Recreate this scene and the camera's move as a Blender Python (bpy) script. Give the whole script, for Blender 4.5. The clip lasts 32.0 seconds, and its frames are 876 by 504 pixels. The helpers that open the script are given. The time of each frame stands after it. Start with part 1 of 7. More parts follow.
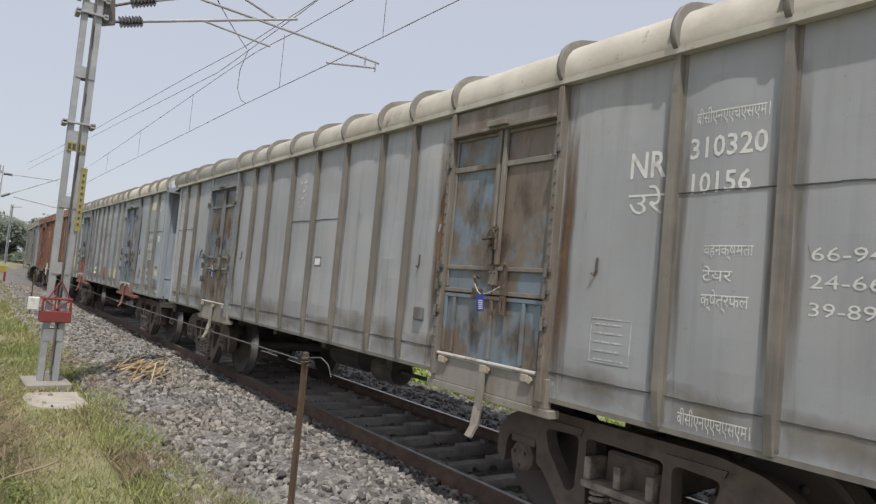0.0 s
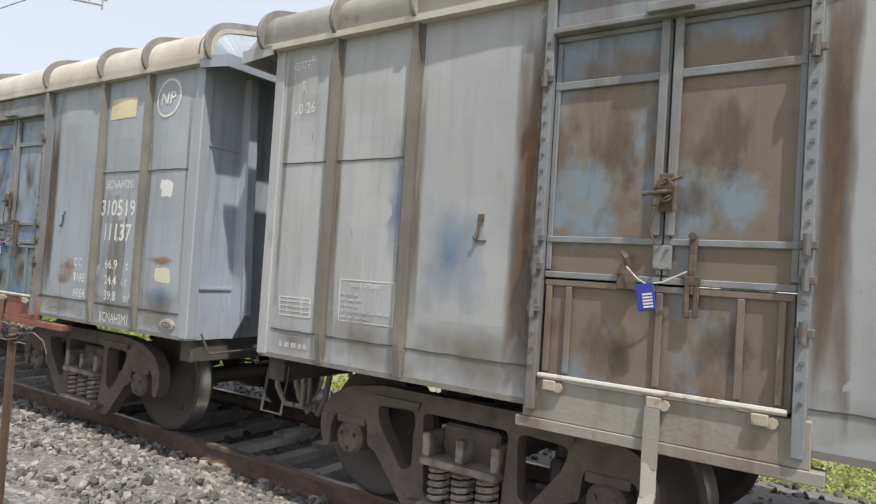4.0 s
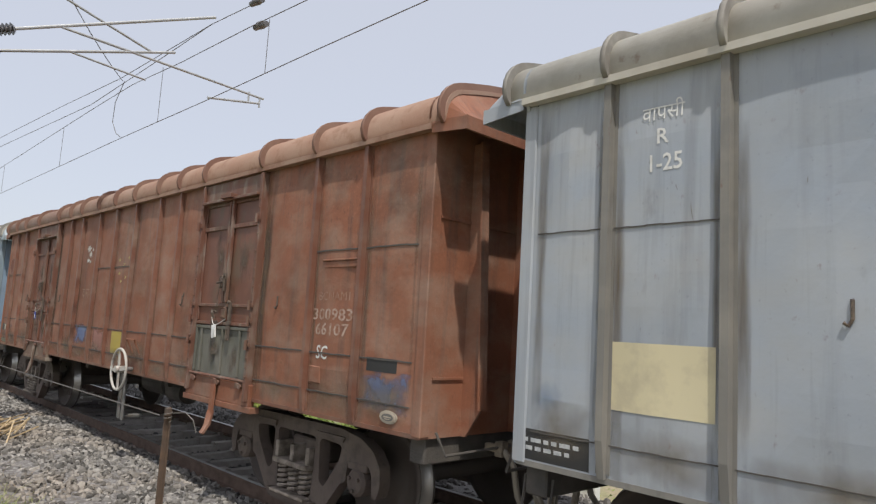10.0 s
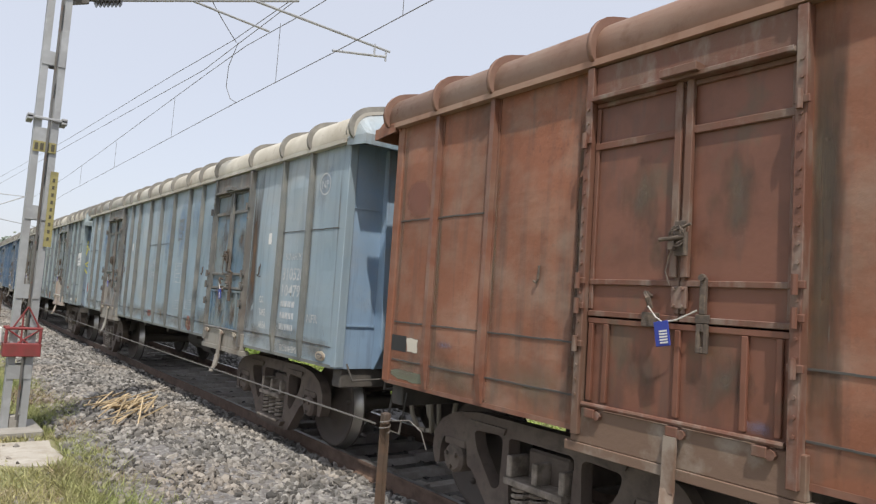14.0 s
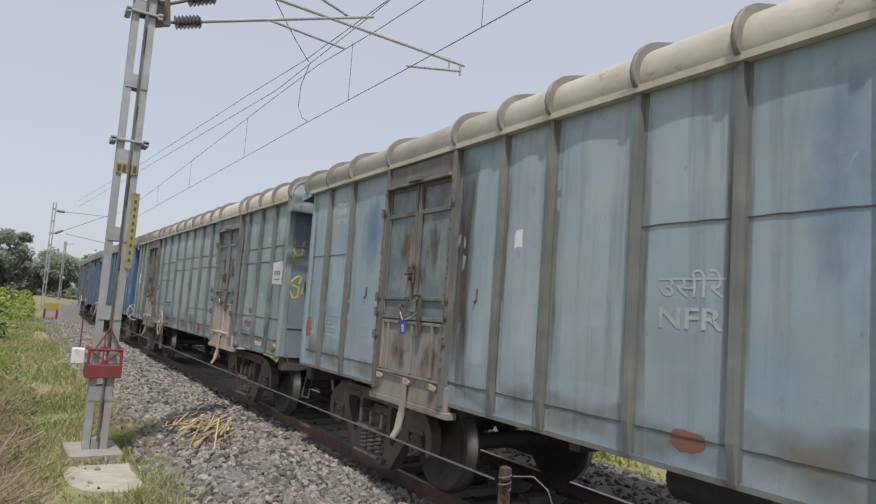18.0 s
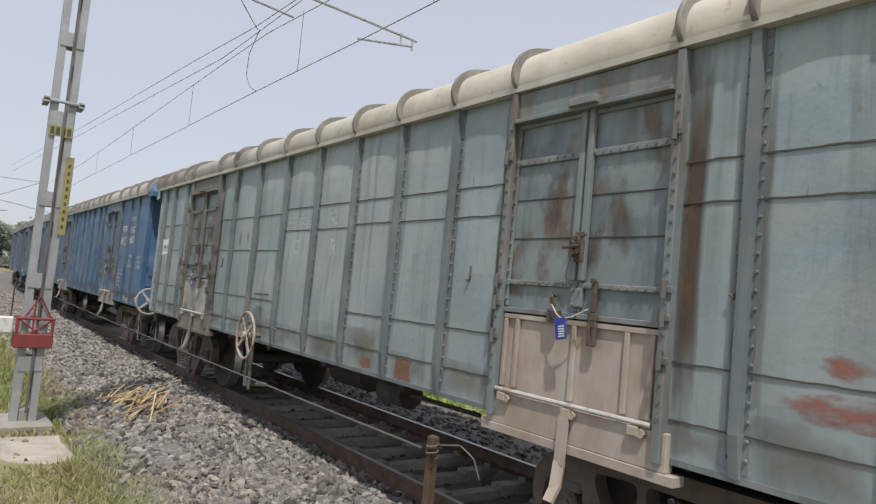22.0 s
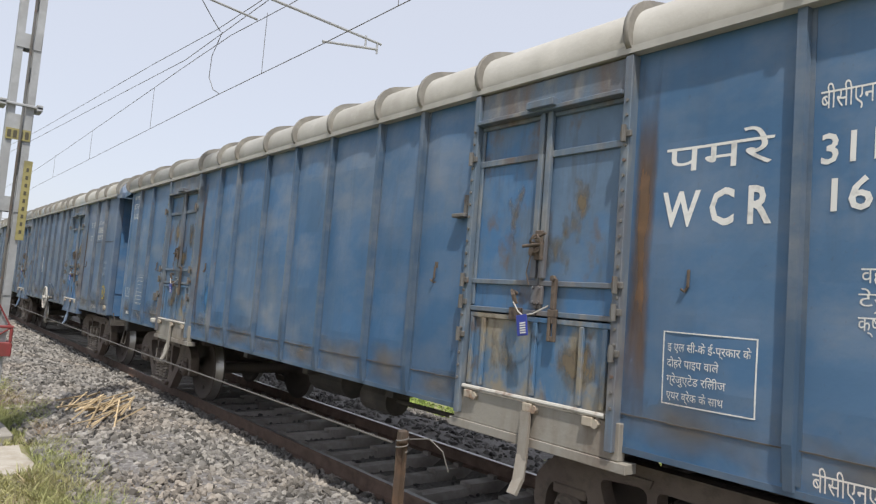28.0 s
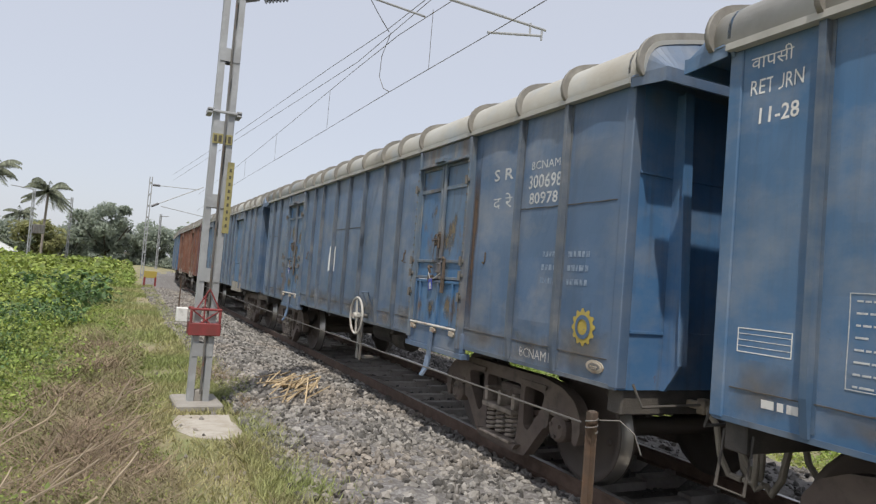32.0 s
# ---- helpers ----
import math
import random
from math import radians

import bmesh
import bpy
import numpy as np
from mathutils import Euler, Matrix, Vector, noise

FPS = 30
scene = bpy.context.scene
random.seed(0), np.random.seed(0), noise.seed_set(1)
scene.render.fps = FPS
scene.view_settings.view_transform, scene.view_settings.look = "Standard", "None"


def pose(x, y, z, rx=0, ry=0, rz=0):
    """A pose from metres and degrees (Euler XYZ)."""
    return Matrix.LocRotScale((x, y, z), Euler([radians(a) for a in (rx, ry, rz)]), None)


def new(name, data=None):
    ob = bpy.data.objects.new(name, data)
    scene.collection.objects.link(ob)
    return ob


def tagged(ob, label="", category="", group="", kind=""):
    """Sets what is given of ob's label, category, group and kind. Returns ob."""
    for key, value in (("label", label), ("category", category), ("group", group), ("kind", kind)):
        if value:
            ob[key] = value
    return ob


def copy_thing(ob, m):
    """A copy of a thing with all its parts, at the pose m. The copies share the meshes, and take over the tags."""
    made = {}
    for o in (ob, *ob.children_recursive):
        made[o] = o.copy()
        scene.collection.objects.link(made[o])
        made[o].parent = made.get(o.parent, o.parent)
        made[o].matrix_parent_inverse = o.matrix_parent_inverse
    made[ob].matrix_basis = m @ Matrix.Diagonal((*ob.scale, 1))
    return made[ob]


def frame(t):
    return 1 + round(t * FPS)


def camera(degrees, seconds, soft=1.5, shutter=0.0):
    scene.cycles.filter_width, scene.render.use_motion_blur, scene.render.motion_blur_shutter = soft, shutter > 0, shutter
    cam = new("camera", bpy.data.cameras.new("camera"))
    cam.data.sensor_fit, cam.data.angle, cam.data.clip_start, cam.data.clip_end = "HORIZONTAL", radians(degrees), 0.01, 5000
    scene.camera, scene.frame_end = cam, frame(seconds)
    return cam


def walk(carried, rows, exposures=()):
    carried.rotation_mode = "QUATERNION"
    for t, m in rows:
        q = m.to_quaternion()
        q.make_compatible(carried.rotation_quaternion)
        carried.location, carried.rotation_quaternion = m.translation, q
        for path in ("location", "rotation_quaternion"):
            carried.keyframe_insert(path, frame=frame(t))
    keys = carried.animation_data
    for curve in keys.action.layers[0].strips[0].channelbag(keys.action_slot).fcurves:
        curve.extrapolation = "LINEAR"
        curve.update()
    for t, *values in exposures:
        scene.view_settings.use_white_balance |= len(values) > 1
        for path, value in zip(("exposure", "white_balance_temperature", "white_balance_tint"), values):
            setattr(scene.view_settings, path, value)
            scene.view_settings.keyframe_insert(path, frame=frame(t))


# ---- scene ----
# ---- camera and walk ----
cam = camera(66.71, 32.0, soft=1.3)
walk(cam, [(t, pose(x, y, z, rx, ry, rz)) for t, x, y, z, rx, ry, rz in (
        (0, 0.019, -5.126, 1.800, 93.27, -5.21, 54.81), (0.5, -0.002, -5.113, 1.789, 93.32, -4.87, 54.29),
        (1, -0.016, -5.111, 1.794, 93.50, -5.11, 54.66), (1.5, -0.009, -5.140, 1.799, 93.85, -5.11, 54.56),
        (2, -0.006, -5.155, 1.809, 93.24, -4.82, 54.09), (2.5, 0.014, -5.164, 1.793, 92.16, -3.48, 54.96),
        (4.5, 0.081, -5.019, 1.800, 91.96, -3.96, 30.04), (5, 0.074, -4.996, 1.802, 92.21, -4.08, 29.82),
        (5.5, 0.089, -5.020, 1.793, 91.86, -3.77, 29.42), (6, 0.111, -5.049, 1.782, 91.43, -3.35, 28.30),
        (6.5, 0.120, -5.097, 1.777, 91.16, -1.89, 28.16), (7, 0.146, -5.083, 1.799, 91.20, -1.37, 28.60),
        (7.5, 0.135, -5.162, 1.818, 90.74, -0.69, 27.54), (8, 0.109, -5.095, 1.844, 88.60, 1.14, 33.87),
        (8.5, 0.075, -4.987, 1.823, 91.90, 0.14, 42.13), (9, 0.098, -5.055, 1.831, 95.89, -1.64, 45.33),
        (9.5, 0.091, -4.998, 1.895, 95.97, -2.70, 45.60), (10, 0.081, -4.981, 1.875, 96.74, -3.27, 46.24),
        (10.5, 0.088, -4.981, 1.917, 95.58, -2.41, 48.10), (11, 0.082, -4.956, 1.913, 97.08, -3.01, 49.21),
        (11.5, -0.091, -4.985, 1.889, 98.03, -4.00, 49.15), (12, -0.290, -5.034, 1.837, 93.59, -3.51, 51.45),
        (12.5, -0.609, -5.004, 1.815, 92.91, -3.83, 53.89), (13, -0.859, -4.964, 1.822, 95.66, -5.99, 56.98),
        (13.5, -1.139, -4.898, 1.819, 94.99, -5.55, 54.71), (14, -1.462, -4.924, 1.825, 94.26, -3.82, 53.15),
        (14.5, -1.760, -4.771, 1.849, 95.22, -1.59, 55.88), (15, -1.910, -4.799, 1.820, 93.02, -4.13, 57.79),
        (15.5, -1.866, -4.860, 1.815, 94.75, -7.29, 59.34), (17.5, -1.857, -4.903, 1.869, 95.48, -4.85, 55.23),
        (18, -1.885, -4.922, 1.885, 95.28, -4.08, 58.38), (18.5, -1.879, -4.973, 1.906, 97.54, -3.73, 63.75),
        (19, -1.891, -4.986, 1.884, 97.03, -3.57, 68.75), (19.5, -1.925, -4.971, 1.893, 96.05, -3.78, 66.72),
        (20, -1.909, -4.928, 1.859, 93.59, -4.34, 61.15), (20.5, -1.891, -4.857, 1.881, 91.74, -3.17, 54.73),
        (21, -1.808, -4.886, 1.900, 91.77, -3.00, 55.36), (21.5, -1.827, -4.893, 1.905, 92.33, -4.60, 54.38),
        (22, -1.836, -4.877, 1.865, 93.79, -5.32, 54.01), (22.5, -1.841, -4.874, 1.828, 94.20, -4.37, 54.61),
        (23, -1.832, -4.878, 1.833, 94.68, -3.84, 54.78), (23.5, -1.834, -4.899, 1.862, 94.43, -3.85, 54.05),
        (24, -1.844, -4.940, 1.862, 94.63, -4.10, 53.31), (24.5, -1.867, -4.950, 1.868, 94.53, -4.10, 52.74),
        (26.5, -1.798, -4.880, 1.846, 94.05, -3.69, 51.38), (27, -1.800, -4.878, 1.848, 94.11, -4.43, 51.42),
        (27.5, -1.800, -4.893, 1.841, 94.49, -4.23, 51.78), (28, -1.791, -4.910, 1.841, 94.28, -4.48, 51.20),
        (28.5, -1.791, -4.941, 1.844, 93.82, -5.36, 52.15), (29, -1.812, -4.984, 1.832, 92.66, -5.70, 59.78),
        (29.5, -1.815, -5.025, 1.818, 90.31, -3.78, 67.96), (30, -1.819, -5.050, 1.787, 88.44, -3.55, 70.09),
        (30.5, -1.816, -5.058, 1.791, 90.39, -1.95, 68.56), (31, -1.810, -5.056, 1.792, 91.18, -2.42, 67.46),
        (31.5, -1.814, -5.035, 1.791, 91.33, -3.61, 66.88), (32, -1.813, -5.016, 1.792, 92.40, -4.59, 64.97))],
     exposures=[(0.0, 0.15), (2.5, 0.2), (4.5, 0.68), (5.0, 0.68), (6.0, 0.5), (7.0, 0.85), (8.0, 0.85), (8.5, 0.6), (9.0, 0.38), (10.0, 0.3), (11.0, 0.5), (12.0, 0.5), (12.5, 0.7), (13.0, 0.22), (14.0, 0.45), (15.5, 0.15), (17.5, 0.13), (18.2, 0.1), (19.0, 0.0), (20.0, 0.0), (21.0, 0.2), (24.0, 0.2), (27.0, 0.4), (28.0, 0.45), (30.0, 0.32), (32.0, 0.27)])

# ---- light ----
SUN_AZ, SUN_EL = math.atan2(-0.27, 0.44), radians(62.7)
sun_dir = Vector((math.cos(SUN_AZ) * math.cos(SUN_EL), math.sin(SUN_AZ) * math.cos(SUN_EL), math.sin(SUN_EL)))
sun = new("sun", bpy.data.lights.new("sun", "SUN"))
sun.data.energy, sun.data.angle, sun.data.color = 3.0, radians(1.0), (1.0, 0.95, 0.87)
sun.matrix_world = Matrix.Translation((0, 0, 40)) @ sun_dir.to_track_quat("Z", "Y").to_matrix().to_4x4()
world = bpy.data.worlds.new("sky")
scene.world = world
world.use_nodes = True
wn = world.node_tree
sky = wn.nodes.new("ShaderNodeTexSky")
sky.sky_type, sky.sun_disc = "NISHITA", False
sky.sun_elevation, sky.sun_rotation = SUN_EL, math.pi / 2 - SUN_AZ
sky.air_density, sky.dust_density, sky.ozone_density, sky.altitude = 1.0, 2.0, 1.2, 20
bg = wn.nodes["Background"]
bg.inputs["Strength"].default_value = 0.12
haze = wn.nodes.new("ShaderNodeMix")  # a milky summer haze over the clear sky
haze.data_type = "RGBA"
haze.inputs[0].default_value = 0.74
haze.inputs[7].default_value = (5.0, 5.15, 5.7, 1)
wn.links.new(sky.outputs["Color"], haze.inputs[6])
wn.links.new(haze.outputs[2], bg.inputs["Color"])


# ---- materials ----
def make(name, base, rough=0.6, metal=0.0, layers=(), bump=0.0, bscale=30.0, rand=None, seed=0.0, translucent=0.0, spec=0.5, mask=None):
    """layers: (colour, scale, threshold, softness, amount, detail); rand: (island or object, darkest, lightest)."""
    m = bpy.data.materials.new(name)
    m.use_nodes = True
    nt = m.node_tree
    bs = nt.nodes["Principled BSDF"]
    bs.inputs["Roughness"].default_value = rough
    bs.inputs["Metallic"].default_value = metal
    bs.inputs["Specular IOR Level"].default_value = spec
    tc = nt.nodes.new("ShaderNodeTexCoord")
    rgb = nt.nodes.new("ShaderNodeRGB")
    rgb.outputs[0].default_value = (*base, 1)
    col = rgb.outputs[0]

    def noise_tex(scale, detail, off):
        mp = nt.nodes.new("ShaderNodeMapping")
        mp.inputs["Location"].default_value = (off + seed * 3.7, off * 2.3 + seed * 5.1, off * 1.7 - seed * 2.9)
        mp.inputs["Scale"].default_value = scale if isinstance(scale, tuple) else (scale,) * 3
        nt.links.new(tc.outputs["Object"], mp.inputs["Vector"])
        nz = nt.nodes.new("ShaderNodeTexNoise")
        nz.inputs["Scale"].default_value = 1.0
        nz.inputs["Detail"].default_value = detail
        nz.inputs["Roughness"].default_value = 0.6
        nt.links.new(mp.outputs[0], nz.inputs["Vector"])
        return nz.outputs["Fac"]

    for i, (c, scale, thr, soft, amount, detail) in enumerate(layers):
        mr = nt.nodes.new("ShaderNodeMapRange")
        mr.inputs["From Min"].default_value, mr.inputs["From Max"].default_value = thr - soft, thr + soft
        mr.inputs["To Max"].default_value = amount
        nt.links.new(noise_tex(scale, detail, 11.3 * i + 1.7), mr.inputs["Value"])
        mx = nt.nodes.new("ShaderNodeMix")
        mx.data_type = "RGBA"
        mx.inputs[7].default_value = (*c, 1)
        nt.links.new(mr.outputs[0], mx.inputs[0])
        nt.links.new(col, mx.inputs[6])
        col = mx.outputs[2]
    if rand:
        src = nt.nodes.new("ShaderNodeNewGeometry").outputs["Random Per Island"] if rand[0] == "island" else nt.nodes.new("ShaderNodeObjectInfo").outputs["Random"]
        mr = nt.nodes.new("ShaderNodeMapRange")
        mr.inputs["To Min"].default_value, mr.inputs["To Max"].default_value = rand[1], rand[2]
        nt.links.new(src, mr.inputs["Value"])
        hs = nt.nodes.new("ShaderNodeHueSaturation")
        nt.links.new(mr.outputs[0], hs.inputs["Value"])
        nt.links.new(col, hs.inputs["Color"])
        col = hs.outputs[0]
    nt.links.new(col, bs.inputs["Base Color"])
    if bump:
        bp = nt.nodes.new("ShaderNodeBump")
        bp.inputs["Strength"].default_value, bp.inputs["Distance"].default_value = bump, 0.02
        nt.links.new(noise_tex(bscale, 6.0, 5.5), bp.inputs["Height"])
        nt.links.new(bp.outputs[0], bs.inputs["Normal"])
    if mask:
        # a daub that thins out unevenly towards its own rim: (noise scale, unevenness, rim, softness, shape, thickness)
        sep = nt.nodes.new("ShaderNodeSeparateXYZ")
        nt.links.new(tc.outputs["Generated"], sep.inputs[0])

        def calc(op, p, q):
            n = nt.nodes.new("ShaderNodeMath")
            n.operation = op
            for k, v in enumerate((p, q)):
                if isinstance(v, float):
                    n.inputs[k].default_value = v
                else:
                    nt.links.new(v, n.inputs[k])
            return n.outputs[0]
        if len(mask) > 4 and mask[4]:  # an oval daub
            px, pz = calc("SUBTRACT", sep.outputs["X"], 0.5), calc("SUBTRACT", sep.outputs["Z"], 0.5)
            edge = calc("SUBTRACT", 0.5, calc("SQRT", calc("ADD", calc("MULTIPLY", px, px), calc("MULTIPLY", pz, pz)), 0.0))
        else:
            edge = calc("MINIMUM", calc("MINIMUM", sep.outputs["X"], calc("SUBTRACT", 1.0, sep.outputs["X"])), calc("MINIMUM", sep.outputs["Z"], calc("SUBTRACT", 1.0, sep.outputs["Z"])))
        val = calc("ADD", edge, calc("MULTIPLY", calc("SUBTRACT", noise_tex(mask[0], 5.0, 31.0), 0.5), mask[1]))
        mr = nt.nodes.new("ShaderNodeMapRange")
        mr.inputs["From Min"].default_value, mr.inputs["From Max"].default_value = mask[2], mask[2] + mask[3]
        mr.inputs["To Max"].default_value = mask[5] if len(mask) > 5 else 1.0
        nt.links.new(val, mr.inputs["Value"])
        nt.links.new(mr.outputs[0], bs.inputs["Alpha"])
    if translucent:
        tr = nt.nodes.new("ShaderNodeBsdfTranslucent")
        nt.links.new(col, tr.inputs["Color"])
        ms = nt.nodes.new("ShaderNodeMixShader")
        ms.inputs[0].default_value = translucent
        nt.links.new(bs.outputs[0], ms.inputs[1])
        nt.links.new(tr.outputs[0], ms.inputs[2])
        nt.links.new(ms.outputs[0], nt.nodes["Material Output"].inputs["Surface"])
    return m


RUST, SOOT, DUST = (0.16, 0.065, 0.03), (0.06, 0.055, 0.05), (0.42, 0.38, 0.31)


def paint(name, base, fade, stain=SOOT, rust=0.35, seed=0.0, rough=0.5, grime=0.5, mottle=0.0):
    """Weathered wagon paint: broad fading, vertical run marks, scuffs and small rust spots."""
    blotches = (((0.45 * base[0], 0.55 * base[1], 0.6 * base[2]), (1.5, 1.5, 1.1), 0.56, 0.10, mottle, 7.0), ((0.4 * base[0], 0.5 * base[1], 0.6 * base[2]), (22.0, 22.0, 16.0), 0.62, 0.05, 0.6 * mottle, 4.0), (tuple(1.45 * c for c in fade), (40.0, 40.0, 44.0), 0.62, 0.05, 0.3 * mottle, 3.0), ((0.3 * base[0], 0.35 * base[1], 0.4 * base[2]), (60.0, 60.0, 60.0), 0.66, 0.04, 0.6 * mottle, 3.0)) if mottle else ()
    return make(name, base, rough, layers=blotches + (
        (fade, (0.5, 0.5, 0.9), 0.5, 0.14, 0.75, 3.0),
        (tuple(0.7 * c for c in base), (1.1, 1.1, 0.6), 0.6, 0.12, 0.6, 5.0),
        (stain, (9.0, 9.0, 0.55), 0.63, 0.12, grime, 4.0),
        (DUST, (2.0, 2.0, 3.0), 0.6, 0.16, 0.35, 6.0),
        (RUST, (14.0, 14.0, 9.0), 0.70, 0.03, rust, 5.0),
        (stain, (5.0, 5.0, 2.2), 0.70, 0.05, 0.25, 6.0),
        (tuple(0.8 * c for c in base), (0.35, 0.35, 0.35), 0.52, 0.06, 0.5, 4.0),
        (stain, (40.0, 40.0, 30.0), 0.70, 0.05, 0.2, 3.0)), bump=0.2 if mottle else 0.12, bscale=12.0 if mottle else 7.0, seed=seed)


M = {}
DAUB = (5.0, 0.5, 0.03, 0.06, "oval")
M["cream_roof"] = make("dusty_cream_roof", (0.475, 0.45, 0.395), 0.75, layers=(((0.34, 0.30, 0.24), 1.3, 0.5, 0.15, 0.7, 5.0), ((0.60, 0.58, 0.52), 3.0, 0.55, 0.12, 0.5, 4.0), (RUST, 9.0, 0.68, 0.05, 0.5, 5.0)), bump=0.2, bscale=12)
M["grey_roof"] = make("dusty_off_white_roof", (0.40, 0.39, 0.365), 0.75, layers=(((0.29, 0.275, 0.245), 1.3, 0.5, 0.15, 0.7, 5.0), ((0.50, 0.49, 0.46), 3.0, 0.57, 0.12, 0.5, 4.0)), bump=0.2, bscale=12)
M["brown_roof"] = make("dusty_brown_roof", (0.29, 0.165, 0.115), 0.75, layers=(((0.35, 0.25, 0.19), 1.5, 0.5, 0.15, 0.7, 5.0), (RUST, 5.0, 0.6, 0.08, 0.5, 5.0)), bump=0.2, bscale=12)
M["blue_roof"] = make("dusty_blue_grey_roof", (0.40, 0.40, 0.38), 0.75, layers=(((0.30, 0.27, 0.22), 1.3, 0.5, 0.15, 0.7, 5.0), ((0.25, 0.32, 0.40), 2.0, 0.6, 0.1, 0.5, 4.0)), bump=0.2, bscale=12)
M["hoop"] = make("dusty_grey_hoop_steel", (0.245, 0.235, 0.215), 0.75, layers=(((0.19, 0.17, 0.145), 2.0, 0.5, 0.15, 0.8, 5.0), ((0.42, 0.40, 0.35), 4.0, 0.58, 0.12, 0.6, 4.0)), bump=0.2, bscale=20)
M["brown_hoop"] = make("dusty_brown_hoop_steel", (0.20, 0.105, 0.075), 0.75, layers=(((0.27, 0.17, 0.125), 3.0, 0.52, 0.15, 0.7, 5.0),), bump=0.2, bscale=20)
M["rust"] = make("rust_streaked_steel", (0.115, 0.072, 0.048), 0.85, layers=(((0.07, 0.055, 0.045), (8, 8, 1.0), 0.5, 0.12, 0.8, 4.0), ((0.17, 0.095, 0.055), 6.0, 0.6, 0.1, 0.6, 5.0)), bump=0.3, bscale=40)
M["rust_run"] = make("brown_rust_run", (0.115, 0.075, 0.05), 0.85, layers=(((0.07, 0.055, 0.045), (8, 8, 1.0), 0.5, 0.12, 0.8, 4.0), ((0.19, 0.105, 0.055), 6.0, 0.6, 0.1, 0.6, 5.0)), mask=((6.0, 6.0, 1.2), 0.7, 0.02, 0.4, "", 0.95))
M["rust_run_orange"] = make("orange_brown_rust_run", (0.17, 0.10, 0.055), 0.85, layers=(((0.10, 0.07, 0.05), (8, 8, 1.0), 0.5, 0.12, 0.8, 4.0), ((0.26, 0.15, 0.075), 6.0, 0.58, 0.1, 0.7, 5.0)), mask=((6.0, 6.0, 1.2), 0.7, 0.02, 0.4, "", 0.9))
M["steel"] = make("grimy_grey_steel", (0.17, 0.17, 0.165), 0.6, layers=(((0.09, 0.075, 0.06), (6, 6, 2), 0.5, 0.14, 0.8, 5.0), (RUST, 12.0, 0.64, 0.06, 0.7, 4.0)), bump=0.25, bscale=40)
M["bogie"] = make("brown_dusty_bogie_steel", (0.115, 0.088, 0.074), 0.85, layers=(((0.165, 0.132, 0.105), 3.0, 0.52, 0.14, 0.8, 5.0), ((0.07, 0.06, 0.05), 8.0, 0.6, 0.1, 0.7, 4.0)), bump=0.3, bscale=50)
M["under"] = make("sooty_underframe_steel", (0.06, 0.055, 0.05), 0.85, layers=(((0.12, 0.105, 0.09), 3.0, 0.52, 0.14, 0.8, 5.0),), bump=0.3, bscale=50)
M["wheel"] = make("brown_wheel_steel", (0.095, 0.076, 0.064), 0.7, 0.1, layers=(((0.09, 0.075, 0.065), 5.0, 0.5, 0.14, 0.8, 5.0),), bump=0.1, bscale=40)
M["tread"] = make("polished_wheel_tread", (0.45, 0.43, 0.40), 0.35, 0.9)
M["spring"] = make("dusty_spring_steel", (0.36, 0.31, 0.26), 0.7, 0.2, layers=(((0.10, 0.08, 0.06), 9.0, 0.5, 0.15, 0.8, 4.0),))
M["white"] = make("worn_white_lettering", (0.68, 0.675, 0.65), 0.6, layers=(((0.45, 0.44, 0.42), 16.0, 0.6, 0.08, 0.7, 4.0),))
M["worn"] = make("faded_white_lettering", (0.52, 0.53, 0.53), 0.6, layers=(((0.36, 0.38, 0.40), 20.0, 0.52, 0.08, 0.9, 4.0),))
M["cream"] = make("cream_paint_patch", (0.62, 0.55, 0.36), 0.6, layers=(((0.48, 0.42, 0.29), 6.0, 0.58, 0.1, 0.7, 4.0),))
M["red"] = make("faded_red_paint", (0.31, 0.11, 0.08), 0.65, layers=(((0.22, 0.085, 0.062), 3.0, 0.5, 0.15, 0.7, 5.0), ((0.10, 0.07, 0.052), (5, 5, 1.2), 0.56, 0.1, 0.75, 5.0), (DUST, 5.0, 0.62, 0.1, 0.5, 5.0)), bump=0.15)
M["red_daub"] = make("faded_red_daub", (0.33, 0.12, 0.105), 0.65, layers=(((0.25, 0.09, 0.065), 5.0, 0.5, 0.15, 0.7, 5.0),), mask=((3.0, 3.0, 7.0), 1.0, 0.03, 0.06, "oval"))
M["red_smear"] = make("thin_red_smear", (0.34, 0.13, 0.10), 0.7, mask=((4.0, 4.0, 9.0), 1.5, 0.06, 0.35, "oval", 0.75))
M["blue"] = make("blue_paint_smear", (0.10, 0.20, 0.38), 0.5, layers=(((0.2, 0.3, 0.42), 4.0, 0.5, 0.15, 0.6, 5.0),), mask=((3.0, 3.0, 1.6), 1.2, 0.08, 0.6, "oval", 0.6))
M["blue_daub"] = make("deep_blue_daub", (0.115, 0.165, 0.33), 0.5, layers=(((0.17, 0.205, 0.30), 6.0, 0.5, 0.15, 0.7, 5.0),), mask=(5.0, 0.9, 0.03, 0.25, "", 0.85))
M["pink_disc"] = make("faded_pink_disc", (0.27, 0.12, 0.09), 0.7, mask=(6.0, 0.4, 0.02, 0.1, "oval", 0.6))
M["bright_blue"] = make("fresh_blue_daub", (0.03, 0.16, 0.36), 0.45, mask=(4.0, 0.8, 0.08, 0.4, "oval"))
